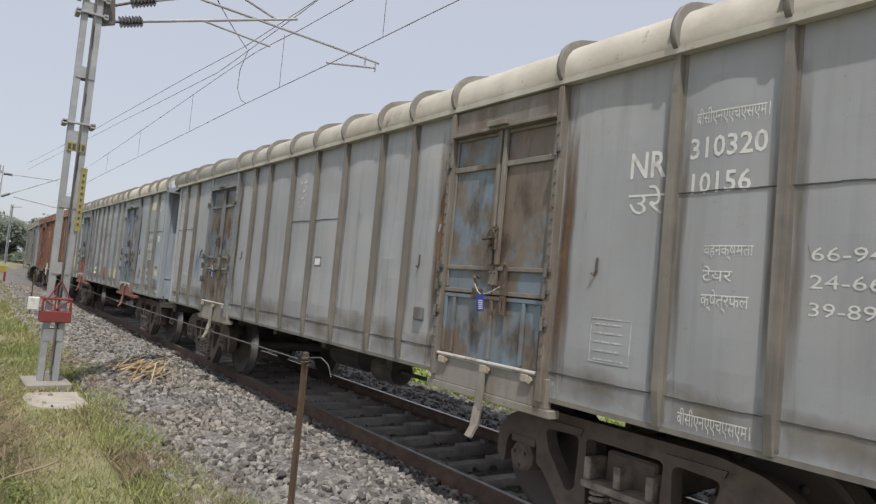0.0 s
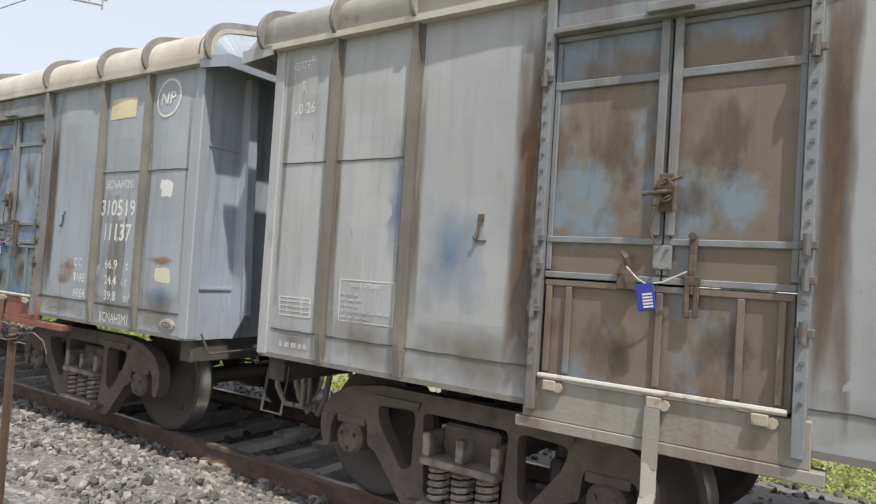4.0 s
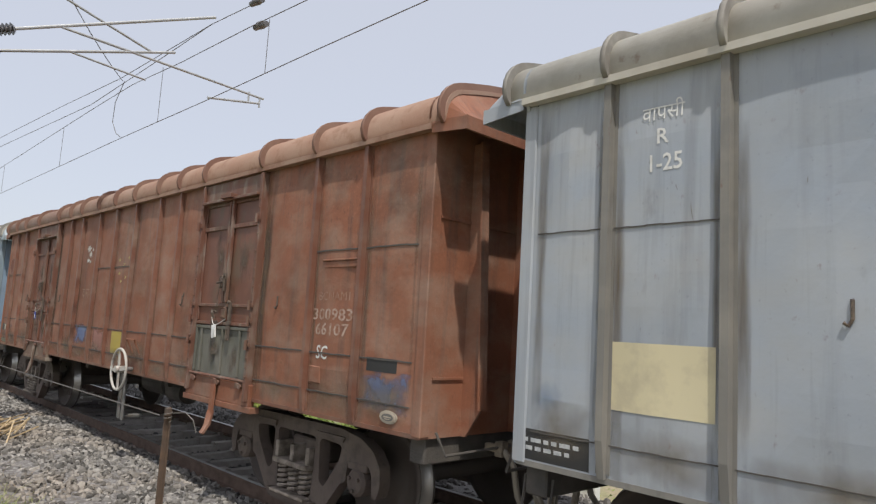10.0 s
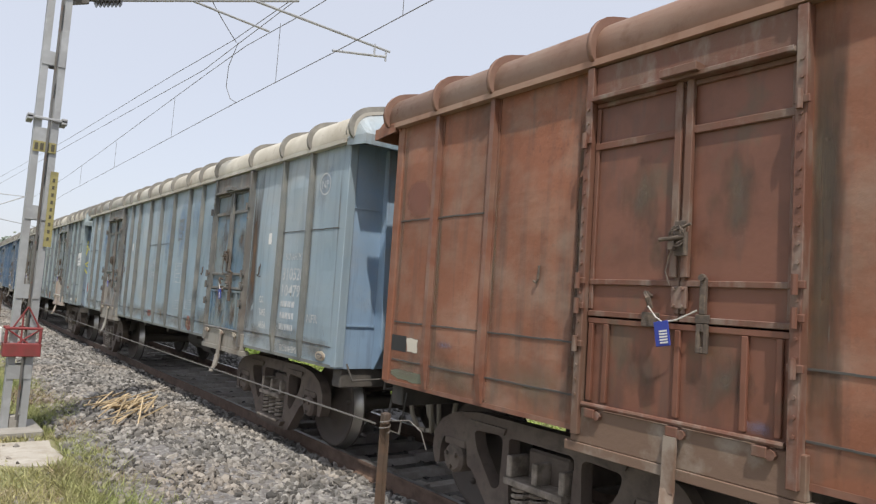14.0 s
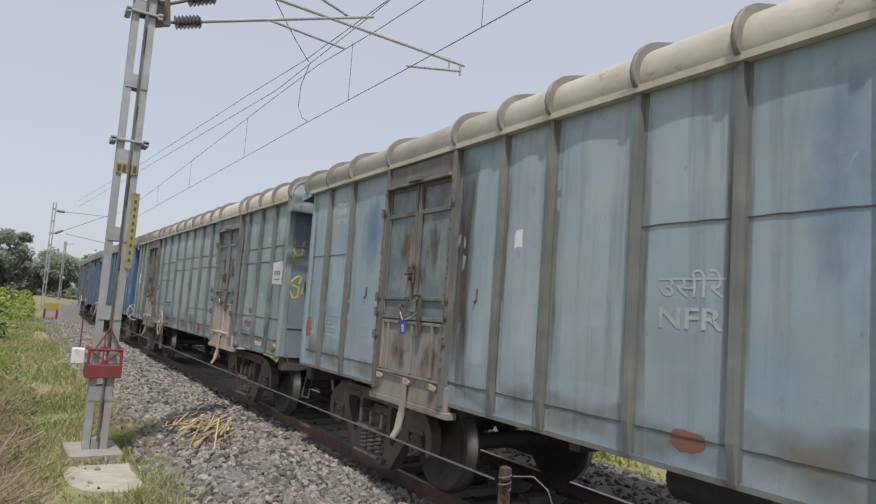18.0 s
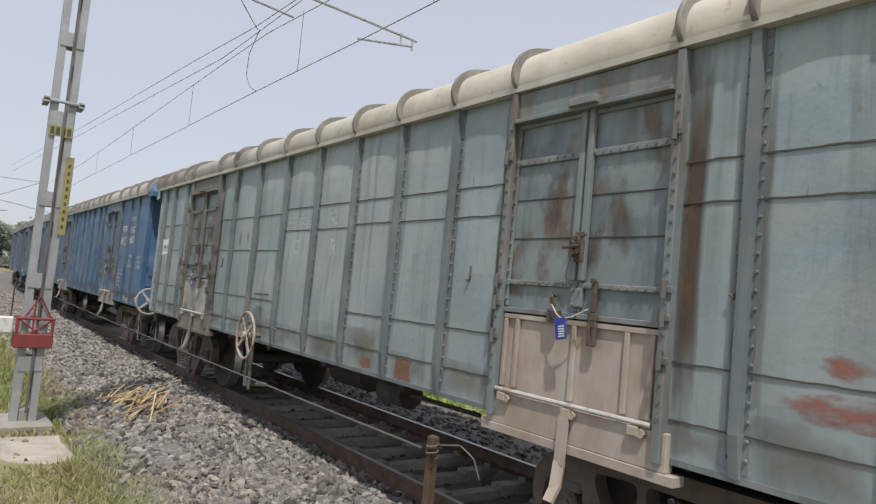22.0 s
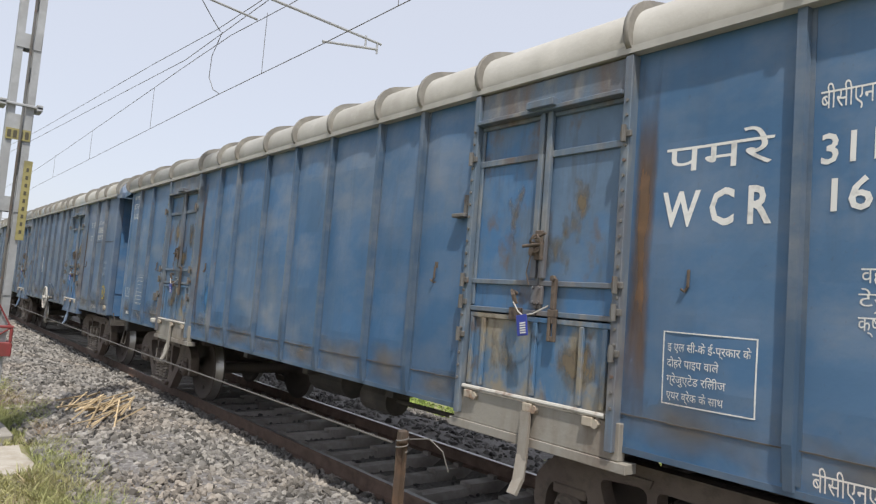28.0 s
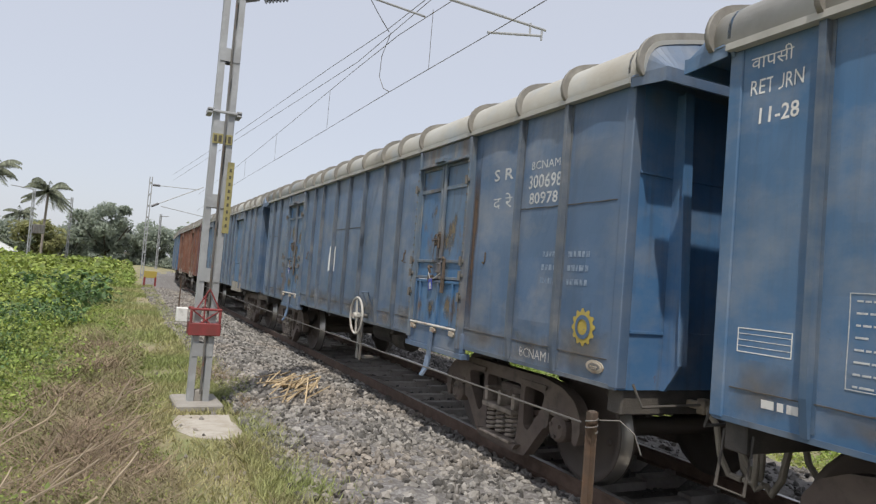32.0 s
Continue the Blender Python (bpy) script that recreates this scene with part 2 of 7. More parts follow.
M["orange"] = make("rust_orange_smear", (0.35, 0.19, 0.10), 0.8, layers=(((0.24, 0.14, 0.08), 7.0, 0.5, 0.15, 0.8, 5.0),), mask=((3.0, 3.0, 5.0), 1.2, 0.08, 0.4, "oval", 0.9))
M["smudge"] = make("brown_grease_smudge", (0.155, 0.115, 0.085), 0.8, layers=(((0.10, 0.08, 0.065), (6, 6, 3), 0.55, 0.12, 0.8, 4.0),), mask=((6.0, 6.0, 2.6), 1.3, 0.10, 0.45, "oval", 0.9))
M["tan_smear"] = make("tan_brown_smear", (0.205, 0.165, 0.105), 0.75, layers=(((0.13, 0.10, 0.07), (6, 6, 3), 0.55, 0.12, 0.7, 4.0),), mask=((5.0, 5.0, 2.4), 1.7, 0.16, 0.3, "oval", 0.85))
M["rib_run"] = make("brown_dirt_run", (0.20, 0.16, 0.115), 0.85, layers=(((0.13, 0.105, 0.08), (9, 9, 1.5), 0.5, 0.12, 0.8, 4.0),), mask=((7.0, 7.0, 1.1), 1.1, 0.05, 0.7, "", 0.75))
M["splash"] = make("tan_mud_splash", (0.27, 0.225, 0.165), 0.9, layers=(((0.18, 0.145, 0.105), 8.0, 0.5, 0.12, 0.8, 4.0),), mask=((3.0, 3.0, 2.0), 1.1, 0.0, 0.6, "", 0.6))
M["faint"] = make("nearly_worn_off_lettering", (0.42, 0.455, 0.475), 0.6, layers=(((0.37, 0.41, 0.46), 30.0, 0.52, 0.06, 0.9, 3.0),))
M["faint_blue"] = make("rubbed_pale_lettering", (0.24, 0.30, 0.38), 0.6, layers=(((0.12, 0.17, 0.25), 30.0, 0.5, 0.06, 0.9, 3.0),))
M["graffiti"] = make("yellow_sprayed_paint", (0.55, 0.52, 0.10), 0.6, layers=(((0.42, 0.42, 0.16), 12.0, 0.55, 0.1, 0.6, 4.0),))
M["yellow"] = make("yellow_paint", (0.43, 0.33, 0.07), 0.6, layers=(((0.4, 0.33, 0.12), 9.0, 0.6, 0.1, 0.6, 4.0),))
M["paper"] = make("torn_white_paper", (0.75, 0.75, 0.73), 0.9)
M["scrap"] = make("torn_white_paper_scrap", (0.72, 0.72, 0.70), 0.9, mask=(16.0, 0.5, 0.08, 0.03))
M["rest"] = make("ragged_paper_rest", (0.56, 0.555, 0.53), 0.9, layers=(((0.36, 0.35, 0.34), 18.0, 0.55, 0.1, 0.7, 4.0),), mask=(26.0, 1.3, 0.02, 0.10, "", 0.95))
M["steel_rest"] = make("ragged_grey_sticker_rest", (0.22, 0.225, 0.225), 0.8, mask=(20.0, 0.9, 0.02, 0.10, "", 0.9))
M["poster"] = make("torn_white_poster_paper", (0.72, 0.72, 0.71), 0.85, layers=(((0.55, 0.54, 0.52), 7.0, 0.58, 0.1, 0.6, 4.0),), mask=(9.0, 0.32, 0.03, 0.02))
M["print"] = make("faded_grey_print", (0.20, 0.23, 0.27), 0.8)
M["pale_daub"] = make("pale_cream_daub", (0.60, 0.56, 0.47), 0.8, mask=(9.0, 0.4, 0.1, 0.06))
M["tag"] = make("blue_plastic_seal_tag", (0.03, 0.05, 0.30), 0.4)
M["brake_tan"] = make("dusty_tan_painted_iron", (0.40, 0.35, 0.28), 0.7, layers=((RUST, 10.0, 0.58, 0.08, 0.7, 4.0),))
M["flake"] = make("flaking_pale_paint", (0.62, 0.60, 0.54), 0.9, mask=(38.0, 1.8, 0.14, 0.06, "oval"))
M["yellow_flake"] = make("flaking_yellow_paint", (0.46, 0.38, 0.16), 0.9, mask=(38.0, 1.8, 0.14, 0.06, "oval"))
M["brake_white"] = make("dull_white_painted_iron", (0.48, 0.46, 0.42), 0.6, layers=((RUST, 10.0, 0.62, 0.08, 0.7, 4.0),))
M["lock"] = make("rusty_brown_lock_iron", (0.125, 0.095, 0.075), 0.8, layers=(((0.07, 0.055, 0.045), 14.0, 0.5, 0.15, 0.8, 4.0), ((0.20, 0.15, 0.105), 25.0, 0.6, 0.1, 0.6, 3.0)), bump=0.3, bscale=60)
M["hose"] = make("dusty_rubber_hose", (0.25, 0.22, 0.175), 0.8)
M["coupler"] = make("dusty_coupler_casting", (0.32, 0.27, 0.20), 0.85, layers=(((0.10, 0.08, 0.06), 5.0, 0.5, 0.15, 0.8, 4.0),), bump=0.3)
M["black"] = make("black_notice_panel", (0.03, 0.03, 0.03), 0.6)
M["scrape"] = make("scraped_dull_steel", (0.19, 0.175, 0.16), 0.8)
# dark line colour that paints the shadow along the seams
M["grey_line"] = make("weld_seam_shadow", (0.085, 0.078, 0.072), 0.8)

M["rail"] = make("rusty_rail_steel", (0.17, 0.11, 0.08), 0.75, layers=(((0.08, 0.05, 0.035), 6.0, 0.5, 0.15, 0.8, 5.0),), bump=0.2)
M["rail_top"] = make("worn_rail_head", (0.42, 0.40, 0.38), 0.4, 0.8)
M["sleeper"] = make("dusty_concrete_sleeper", (0.48, 0.445, 0.40), 0.9, layers=(((0.31, 0.27, 0.23), 4.0, 0.5, 0.15, 0.8, 5.0),), bump=0.3, bscale=40, rand=("object", 0.75, 1.15))
M["stone"] = make("grey_ballast_stone", (0.255, 0.243, 0.226), 0.9, layers=(((0.15, 0.138, 0.122), 18.0, 0.5, 0.2, 0.8, 3.0), ((0.27, 0.22, 0.17), 0.6, 0.56, 0.12, 0.5, 3.0)), rand=("island", 0.28, 1.6), bump=0.4, bscale=60)
# darker copy of the ballast stone, with the train's shade in its colour
M["dark_stone"] = make("shade_darkened_ballast_stone", (0.125, 0.116, 0.107), 0.9, rand=("island", 0.5, 1.6), bump=0.4, bscale=60)
M["galv"] = make("weathered_galvanised_steel", (0.40, 0.41, 0.42), 0.55, 0.35, layers=(((0.30, 0.30, 0.30), 2.0, 0.5, 0.15, 0.7, 4.0), ((0.50, 0.51, 0.52), 7.0, 0.6, 0.1, 0.5, 3.0)), bump=0.1)
M["mast_red"] = make("red_painted_anti_climb_guard", (0.25, 0.04, 0.042), 0.6, layers=(((0.18, 0.045, 0.04), 7.0, 0.52, 0.12, 0.8, 4.0),))
M["plate_yellow"] = make("dull_yellow_plate", (0.33, 0.29, 0.12), 0.6, layers=(((0.2, 0.18, 0.08), 14.0, 0.55, 0.1, 0.7, 4.0),))
M["plate_ink"] = make("faded_plate_ink", (0.085, 0.075, 0.05), 0.7)
M["insulator"] = make("brown_grey_insulator", (0.13, 0.125, 0.13), 0.35)
M["wire"] = make("weathered_copper_wire", (0.14, 0.13, 0.12), 0.6, 0.4)
M["slab"] = make("pale_dusty_concrete", (0.42, 0.385, 0.335), 0.95, layers=(((0.30, 0.26, 0.20), 3.5, 0.52, 0.12, 0.8, 6.0), ((0.50, 0.47, 0.42), 11.0, 0.58, 0.1, 0.5, 4.0)), bump=0.5, bscale=18)
M["concrete"] = make("weathered_concrete", (0.33, 0.31, 0.28), 0.9, layers=(((0.25, 0.23, 0.20), 3.0, 0.5, 0.15, 0.8, 5.0),), bump=0.4, bscale=25)
M["stick"] = make("dry_split_sticks", (0.50, 0.39, 0.24), 0.85, layers=(((0.34, 0.25, 0.15), 9.0, 0.5, 0.15, 0.7, 4.0),), rand=("object", 0.7, 1.3))
M["twig"] = make("bleached_dead_twig", (0.37, 0.30, 0.21), 0.9, layers=(((0.25, 0.20, 0.14), 9.0, 0.5, 0.15, 0.7, 4.0),), rand=("object", 0.7, 1.25))
M["palm_trunk"] = make("grey_palm_trunk", (0.27, 0.24, 0.21), 0.95, layers=(((0.18, 0.16, 0.14), (2, 2, 5), 0.5, 0.15, 0.7, 4.0),))
M["brown_pale"] = make("worn_pale_numerals", (0.44, 0.33, 0.27), 0.7, layers=(((0.28, 0.16, 0.11), 24.0, 0.5, 0.06, 0.85, 3.0),))
M["red_square"] = make("faded_red_square", (0.36, 0.12, 0.09), 0.65, mask=(9.0, 0.4, 0.03, 0.08, "", 0.9))
M["brown_faint"] = make("rubbed_off_lettering", (0.34, 0.22, 0.165), 0.7, layers=(((0.28, 0.15, 0.10), 22.0, 0.5, 0.06, 0.9, 3.0),))
M["dull_yellow"] = make("dull_yellow_outline", (0.30, 0.275, 0.17), 0.7)
M["bark"] = make("grey_brown_bark", (0.14, 0.11, 0.085), 0.95, layers=(((0.08, 0.065, 0.05), (6, 6, 2), 0.5, 0.15, 0.8, 5.0),), bump=0.5, bscale=20)
M["leaf"] = make("green_shrub_leaf", (0.23, 0.29, 0.06), 0.6, layers=(((0.30, 0.34, 0.10), 0.35, 0.52, 0.12, 0.8, 3.0), ((0.10, 0.19, 0.055), 0.8, 0.58, 0.1, 0.6, 3.0)), rand=("island", 0.5, 1.7), translucent=0.4)
M["leaf_dark"] = make("dark_green_shrub_leaf", (0.085, 0.15, 0.05), 0.55, rand=("island", 0.5, 1.6), translucent=0.3)
M["leaf_bright"] = make("yellow_green_leaf", (0.31, 0.355, 0.05), 0.6, rand=("island", 0.6, 1.4), translucent=0.35)
# distant leaves: air haze is put into the colour, paler than near foliage
M["leaf_far"] = make("haze_paled_tree_leaf", (0.36, 0.40, 0.335), 1.0, layers=(((0.30, 0.345, 0.28), 0.25, 0.5, 0.15, 0.7, 3.0),), rand=("island", 0.85, 1.15), translucent=0.55, spec=0.0)
M["leaf_muted"] = make("haze_paled_yellowish_leaf", (0.33, 0.335, 0.17), 1.0, rand=("island", 0.8, 1.2), translucent=0.5, spec=0.0)
M["palm"] = make("coconut_frond", (0.20, 0.22, 0.155), 0.6, rand=("island", 0.6, 1.4), translucent=0.3)
M["grass"] = make("short_grass_blade", (0.285, 0.325, 0.12), 0.7, layers=(((0.44, 0.38, 0.21), 0.5, 0.55, 0.14, 0.85, 4.0),), rand=("island", 0.6, 1.4), translucent=0.3)
M["dry"] = make("dry_straw_stem", (0.28, 0.215, 0.145), 0.9, layers=(((0.19, 0.14, 0.095), 1.2, 0.5, 0.15, 0.8, 4.0), ((0.22, 0.25, 0.09), 0.9, 0.58, 0.1, 0.7, 3.0)), rand=("island", 0.55, 1.5))
M["weed"] = make("trackside_weed_leaf", (0.22, 0.30, 0.07), 0.6, layers=(((0.36, 0.35, 0.11), 0.7, 0.55, 0.12, 0.7, 3.0),), rand=("island", 0.5, 1.6), translucent=0.4)
M["shed_roof"] = make("white_sheet_roof", (0.72, 0.72, 0.70), 0.6, layers=(((0.55, 0.54, 0.50), 0.8, 0.55, 0.1, 0.7, 4.0),))
M["wall"] = make("grey_plaster_wall", (0.34, 0.32, 0.29), 0.9, layers=(((0.24, 0.22, 0.2), 0.7, 0.55, 0.15, 0.7, 5.0),))
M["soil"] = make("trackside_soil", (0.345, 0.275, 0.195), 0.95, layers=(
    ((0.19, 0.225, 0.08), 0.45, 0.47, 0.1, 0.9, 6.0), ((0.36, 0.30, 0.20), 2.2, 0.56, 0.1, 0.6, 5.0),
    ((0.12, 0.15, 0.05), 6.0, 0.6, 0.08, 0.6, 4.0), ((0.20, 0.15, 0.10), 16.0, 0.55, 0.12, 0.6, 4.0)), bump=0.5, bscale=14)
# bed under and beyond the train: its shade is put into this colour
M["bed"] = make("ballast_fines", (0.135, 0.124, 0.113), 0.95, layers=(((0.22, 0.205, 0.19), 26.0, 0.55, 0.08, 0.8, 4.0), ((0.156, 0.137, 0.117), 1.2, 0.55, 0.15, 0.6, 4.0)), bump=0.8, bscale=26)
M["shoulder"] = make("ballast_grit", (0.15, 0.14, 0.135), 0.95, layers=(((0.32, 0.31, 0.30), 24.0, 0.55, 0.08, 0.8, 4.0), ((0.12, 0.11, 0.10), 17.0, 0.58, 0.08, 0.7, 4.0)), bump=0.8, bscale=24)


# ---- mesh helpers ----
def part(name, bm, material, parent=None, label="", smooth=False, at=None):
    """Links a bmesh as one mesh object under a thing or a part."""
    me = bpy.data.meshes.new(name)
    bm.to_mesh(me)
    bm.free()
    for m in material if isinstance(material, (list, tuple)) else (material,):
        me.materials.append(m)
    if smooth:
        for p in me.polygons:
            p.use_smooth = True
    ob = new(name, me)
    if parent is not None:
        ob.parent = parent
    if at is not None:
        ob.matrix_basis = at
    if label:
        tagged(ob, label)
    return ob


def group_at(name, m, label, category, group=""):
    ob = new(name)
    ob.matrix_basis = m
    return tagged(ob, label, category, group)


def box(bm, x0, x1, y0, y1, z0, z1, bevel=0.0, mi=0):
    g = bmesh.ops.create_cube(bm, size=1.0, matrix=Matrix.Translation(((x0 + x1) / 2, (y0 + y1) / 2, (z0 + z1) / 2)) @ Matrix.Diagonal((abs(x1 - x0), abs(y1 - y0), abs(z1 - z0), 1)))
    if bevel:
        es = {e for v in g["verts"] for e in v.link_edges}
        bmesh.ops.bevel(bm, geom=list(es), offset=bevel, segments=1, affect="EDGES")
    if mi:
        for f in {f for v in g["verts"] if v.is_valid for f in v.link_faces}:
            f.material_index = mi
    return bm


def boxes(*rows, bevel=0.0):
    bm = bmesh.new()
    for r in rows:
        box(bm, *r, bevel=bevel)
    return bm


def prism(bm, outline, axis, a, b):
    """A closed outline of (p, q) pushed from a to b along an axis; p, q are the two other axes in order x, y, z."""
    def at(p, q, s):
        return {"x": (s, p, q), "y": (p, s, q), "z": (p, q, s)}[axis]
    va = [bm.verts.new(at(p, q, a)) for p, q in outline]
    vb = [bm.verts.new(at(p, q, b)) for p, q in outline]
    n = len(outline)
    bm.faces.new(va)
    bm.faces.new(vb[::-1])
    for i in range(n):
        bm.faces.new((va[i], vb[i], vb[(i + 1) % n], va[(i + 1) % n]))
    bmesh.ops.recalc_face_normals(bm, faces=bm.faces[:])
    return bm


def rod(bm, a, b, r, seg=8, r2=None):
    a, b = Vector(a), Vector(b)
    d = b - a
    m = Matrix.Translation((a + b) / 2) @ d.to_track_quat("Z", "Y").to_matrix().to_4x4()
    bmesh.ops.create_cone(bm, cap_ends=True, segments=seg, radius1=r, radius2=r if r2 is None else r2, depth=d.length, matrix=m)
    return bm


def tube(bm, pts, r, seg=6):
    """A round bar along a line of points."""
    pts = [Vector(p) for p in pts]
    rings = []
    for i, p in enumerate(pts):
        d = (pts[min(i + 1, len(pts) - 1)] - pts[max(i - 1, 0)]).normalized()
        u = d.cross(Vector((0.13, 0.31, 0.94))).normalized()
        w = d.cross(u)
        rings.append([bm.verts.new(p + r * (math.cos(6.2832 * k / seg) * u + math.sin(6.2832 * k / seg) * w)) for k in range(seg)])
    for a, b in zip(rings, rings[1:]):
        for k in range(seg):
            bm.faces.new((a[k], a[(k + 1) % seg], b[(k + 1) % seg], b[k]))
    bm.faces.new(rings[0][::-1])
    bm.faces.new(rings[-1])
    return bm


def lathe(bm, prof, axis="y", seg=32, mi=None):
    """Turns a profile of (radius, along) about an axis."""
    rings = []
    for r, s in prof:
        ring = []
        for k in range(seg):
            a = 6.283185 * k / seg
            c, d = r * math.cos(a), r * math.sin(a)
            ring.append(bm.verts.new({"y": (c, s, d), "x": (s, c, d), "z": (c, d, s)}[axis]))
        rings.append(ring)
    for j, (a, b) in enumerate(zip(rings, rings[1:])):
        for k in range(seg):
            f = bm.faces.new((a[k], a[(k + 1) % seg], b[(k + 1) % seg], b[k]))
            if mi and j in mi:
                f.material_index = 1
    bm.faces.new(rings[0])
    bm.faces.new(rings[-1])
    bmesh.ops.recalc_face_normals(bm, faces=bm.faces[:])
    return bm


def cloud(name, verts, faces, material, parent=None):
    me = bpy.data.meshes.new(name)
    v = np.asarray(verts, float).reshape(-1, 3)
    f = np.asarray(faces, int)
    n = f.shape[1]
    me.vertices.add(len(v))
    me.vertices.foreach_set("co", v.ravel())
    me.loops.add(f.size)
    me.loops.foreach_set("vertex_index", f.ravel().astype(np.int32))
    me.polygons.add(len(f))
    me.polygons.foreach_set("loop_start", np.arange(0, f.size, n, dtype=np.int32))
    me.polygons.foreach_set("use_smooth", np.zeros(len(f), bool))
    me.update(calc_edges=True)
    me.validate()
    me.materials.append(material)
    ob = new(name, me)
    if parent is not None:
        ob.parent = parent
    return ob


rng = np.random.default_rng(7)


def leaves(points, size, droop=0.3):
    """Pointed four-cornered leaves, bent along the middle, at the points."""
    p = np.asarray(points, float)
    n = len(p)
    a = rng.uniform(0, 2 * np.pi, n)
    tilt = rng.normal(-droop, 0.5, n)
    d = np.stack([np.cos(a) * np.cos(tilt), np.sin(a) * np.cos(tilt), np.sin(tilt)], 1)
    side = np.stack([-np.sin(a), np.cos(a), rng.normal(0, 0.5, n)], 1)
    s = (np.asarray(size) * rng.uniform(0.6, 1.4, n))[:, None]
    v = np.stack([p, p + s * (0.5 * d + 0.32 * side), p + s * (d - np.array([0, 0, 0.15])), p + s * (0.5 * d - 0.32 * side)], 1)
    return v.reshape(-1, 3), np.arange(4 * n).reshape(-1, 4)


def blades(points, height, width, lean=0.35):
    p = np.asarray(points, float)
    n = len(p)
    a = rng.uniform(0, 2 * np.pi, n)
    h = (np.asarray(height) * rng.uniform(0.5, 1.4, n))[:, None]
    w = np.stack([np.cos(a), np.sin(a), 0 * a], 1) * np.asarray(width)
    tip = np.stack([rng.normal(0, lean, n), rng.normal(0, lean, n), np.ones(n)], 1)
    v = np.stack([p - w, p + w, p + h * tip], 1)
    return v.reshape(-1, 3), np.arange(3 * n).reshape(-1, 3)


# ---- the line of the track, from far away to past the eye ----
_s = np.linspace(-160, 80, 2401)
_k = np.where(_s < -62, 0.0038, np.where(_s > 14, -0.00305, -0.001821 - 0.8744e-4 * np.clip(_s, -62, 14)))
_th = np.cumsum(_k) * 0.1
_th -= np.interp(0.0, _s, _th)
_x, _y = np.cumsum(np.cos(_th)) * 0.1, np.cumsum(np.sin(_th)) * 0.1
_x, _y = _x - np.interp(0.0, _s, _x), _y - np.interp(0.0, _s, _y)


def line(s, off=0.0):
    """The point of the track at s metres, off to its left."""
    h = np.interp(s, _s, _th)
    return np.interp(s, _s, _x) - off * np.sin(h), np.interp(s, _s, _y) + off * np.cos(h)


def mid(x):
    """The track's y at x."""
    return np.interp(x, _x, _y)


def ground_z(x, y):
    """Height of the ground: sunken bed, heaped shoulder, path, hollow with shrubs, rising far land."""
    x, y = np.asarray(x, float), np.asarray(y, float)
    l = np.where((x > -130) & (x < 60), y - mid(np.clip(x, -130, 60)), y)
    z = np.interp(l, (-60, -11, -8, -6.4, -5.2, -4.2, -3.3, -2.7, -1.75, -1.02, -0.8, 0.8, 1.05, 1.75, 2.9, 4.5, 9, 60),
                  (-0.2, -0.5, -0.4, -0.1, 0.02, 0.03, 0.0, 0.02, -0.1, -0.17, -0.33, -0.33, -0.2, -0.18, -0.26, -0.7, -0.8, -0.6))
    far = np.clip((np.hypot(x, y) - 45) / 35, 0, 1)
    return z + 1.0 * far * far * (3 - 2 * far) * np.clip((np.abs(l) - 3) / 6, 0, 1)


def spread(lo, hi, n, d0):
    """Grid lines that lie d0 apart in the middle and ever wider outside."""
    a = np.arange(lo, hi + d0, d0)
    out = np.geomspace(d0 * 2, 2500, n)
    return np.concatenate([lo - out[::-1], a, hi + out])


gx, gy = spread(-46, 12, 26, 0.5), spread(-14, 9, 26, 0.25)
GX, GY = np.meshgrid(gx, gy, indexing="ij")
GZ = ground_z(GX, GY) + 0.02 * np.sin(GX * 2.1 + GY) * np.cos(GY * 1.7) * (np.abs(GX) < 60)
idx = np.arange(GX.size).reshape(GX.shape)
ground = cloud("ground", np.stack([GX, GY, GZ], -1), np.stack([idx[:-1, :-1], idx[1:, :-1], idx[1:, 1:], idx[:-1, 1:]], -1).reshape(-1, 4), M["soil"])
tagged(ground, "dry trackside soil with patchy short green grass", "ground", kind="structure")


# ---- ballast bed and shoulders, as sheets laid on the ground ----
def strip(name, l0, l1, nl, dz, material, label, s0=-130, s1=40, ds=0.5):
    ss = np.arange(s0, s1, ds)
    ll = np.linspace(l0, l1, nl)
    S_, L_ = np.meshgrid(ss, ll, indexing="ij")
    X_, Y_ = line(S_, L_)
    Z_ = ground_z(X_, Y_) + dz + 0.03 * np.sin(3 * S_) * np.sin(5 * L_) * (np.abs(L_) > 1.6)
    edge = (L_ == l0) | (L_ == l1)
    Z_ = np.where(edge, Z_ - 0.12 - dz, Z_)
    ix = np.arange(S_.size).reshape(S_.shape)
    ob = cloud(name, np.stack([X_, Y_, Z_], -1), np.stack([ix[:-1, :-1], ix[1:, :-1], ix[1:, 1:], ix[:-1, 1:]], -1).reshape(-1, 4), material)
    return tagged(ob, label, "ballast", kind="structure")


strip("ballast_bed", -1.2, 1.2, 13, 0.03, M["bed"], "crushed stone bed under the rails, coloured dark for the shade there")
strip("ballast_shoulder_near", -3.75, -0.93, 15, 0.035, M["shoulder"], "grey crushed stone heaped beside the track")
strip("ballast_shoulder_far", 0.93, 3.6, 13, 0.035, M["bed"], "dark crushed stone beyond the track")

# ---- rails and sleepers ----
RAIL = ((-0.068, -0.172), (0.068, -0.172), (0.068, -0.162), (0.012, -0.145), (0.009, -0.045), (0.034, -0.035), (0.034, -0.004), (0.028, 0.0),
        (-0.028, 0.0), (-0.034, -0.004), (-0.034, -0.035), (-0.009, -0.045), (-0.012, -0.145), (-0.068, -0.162))


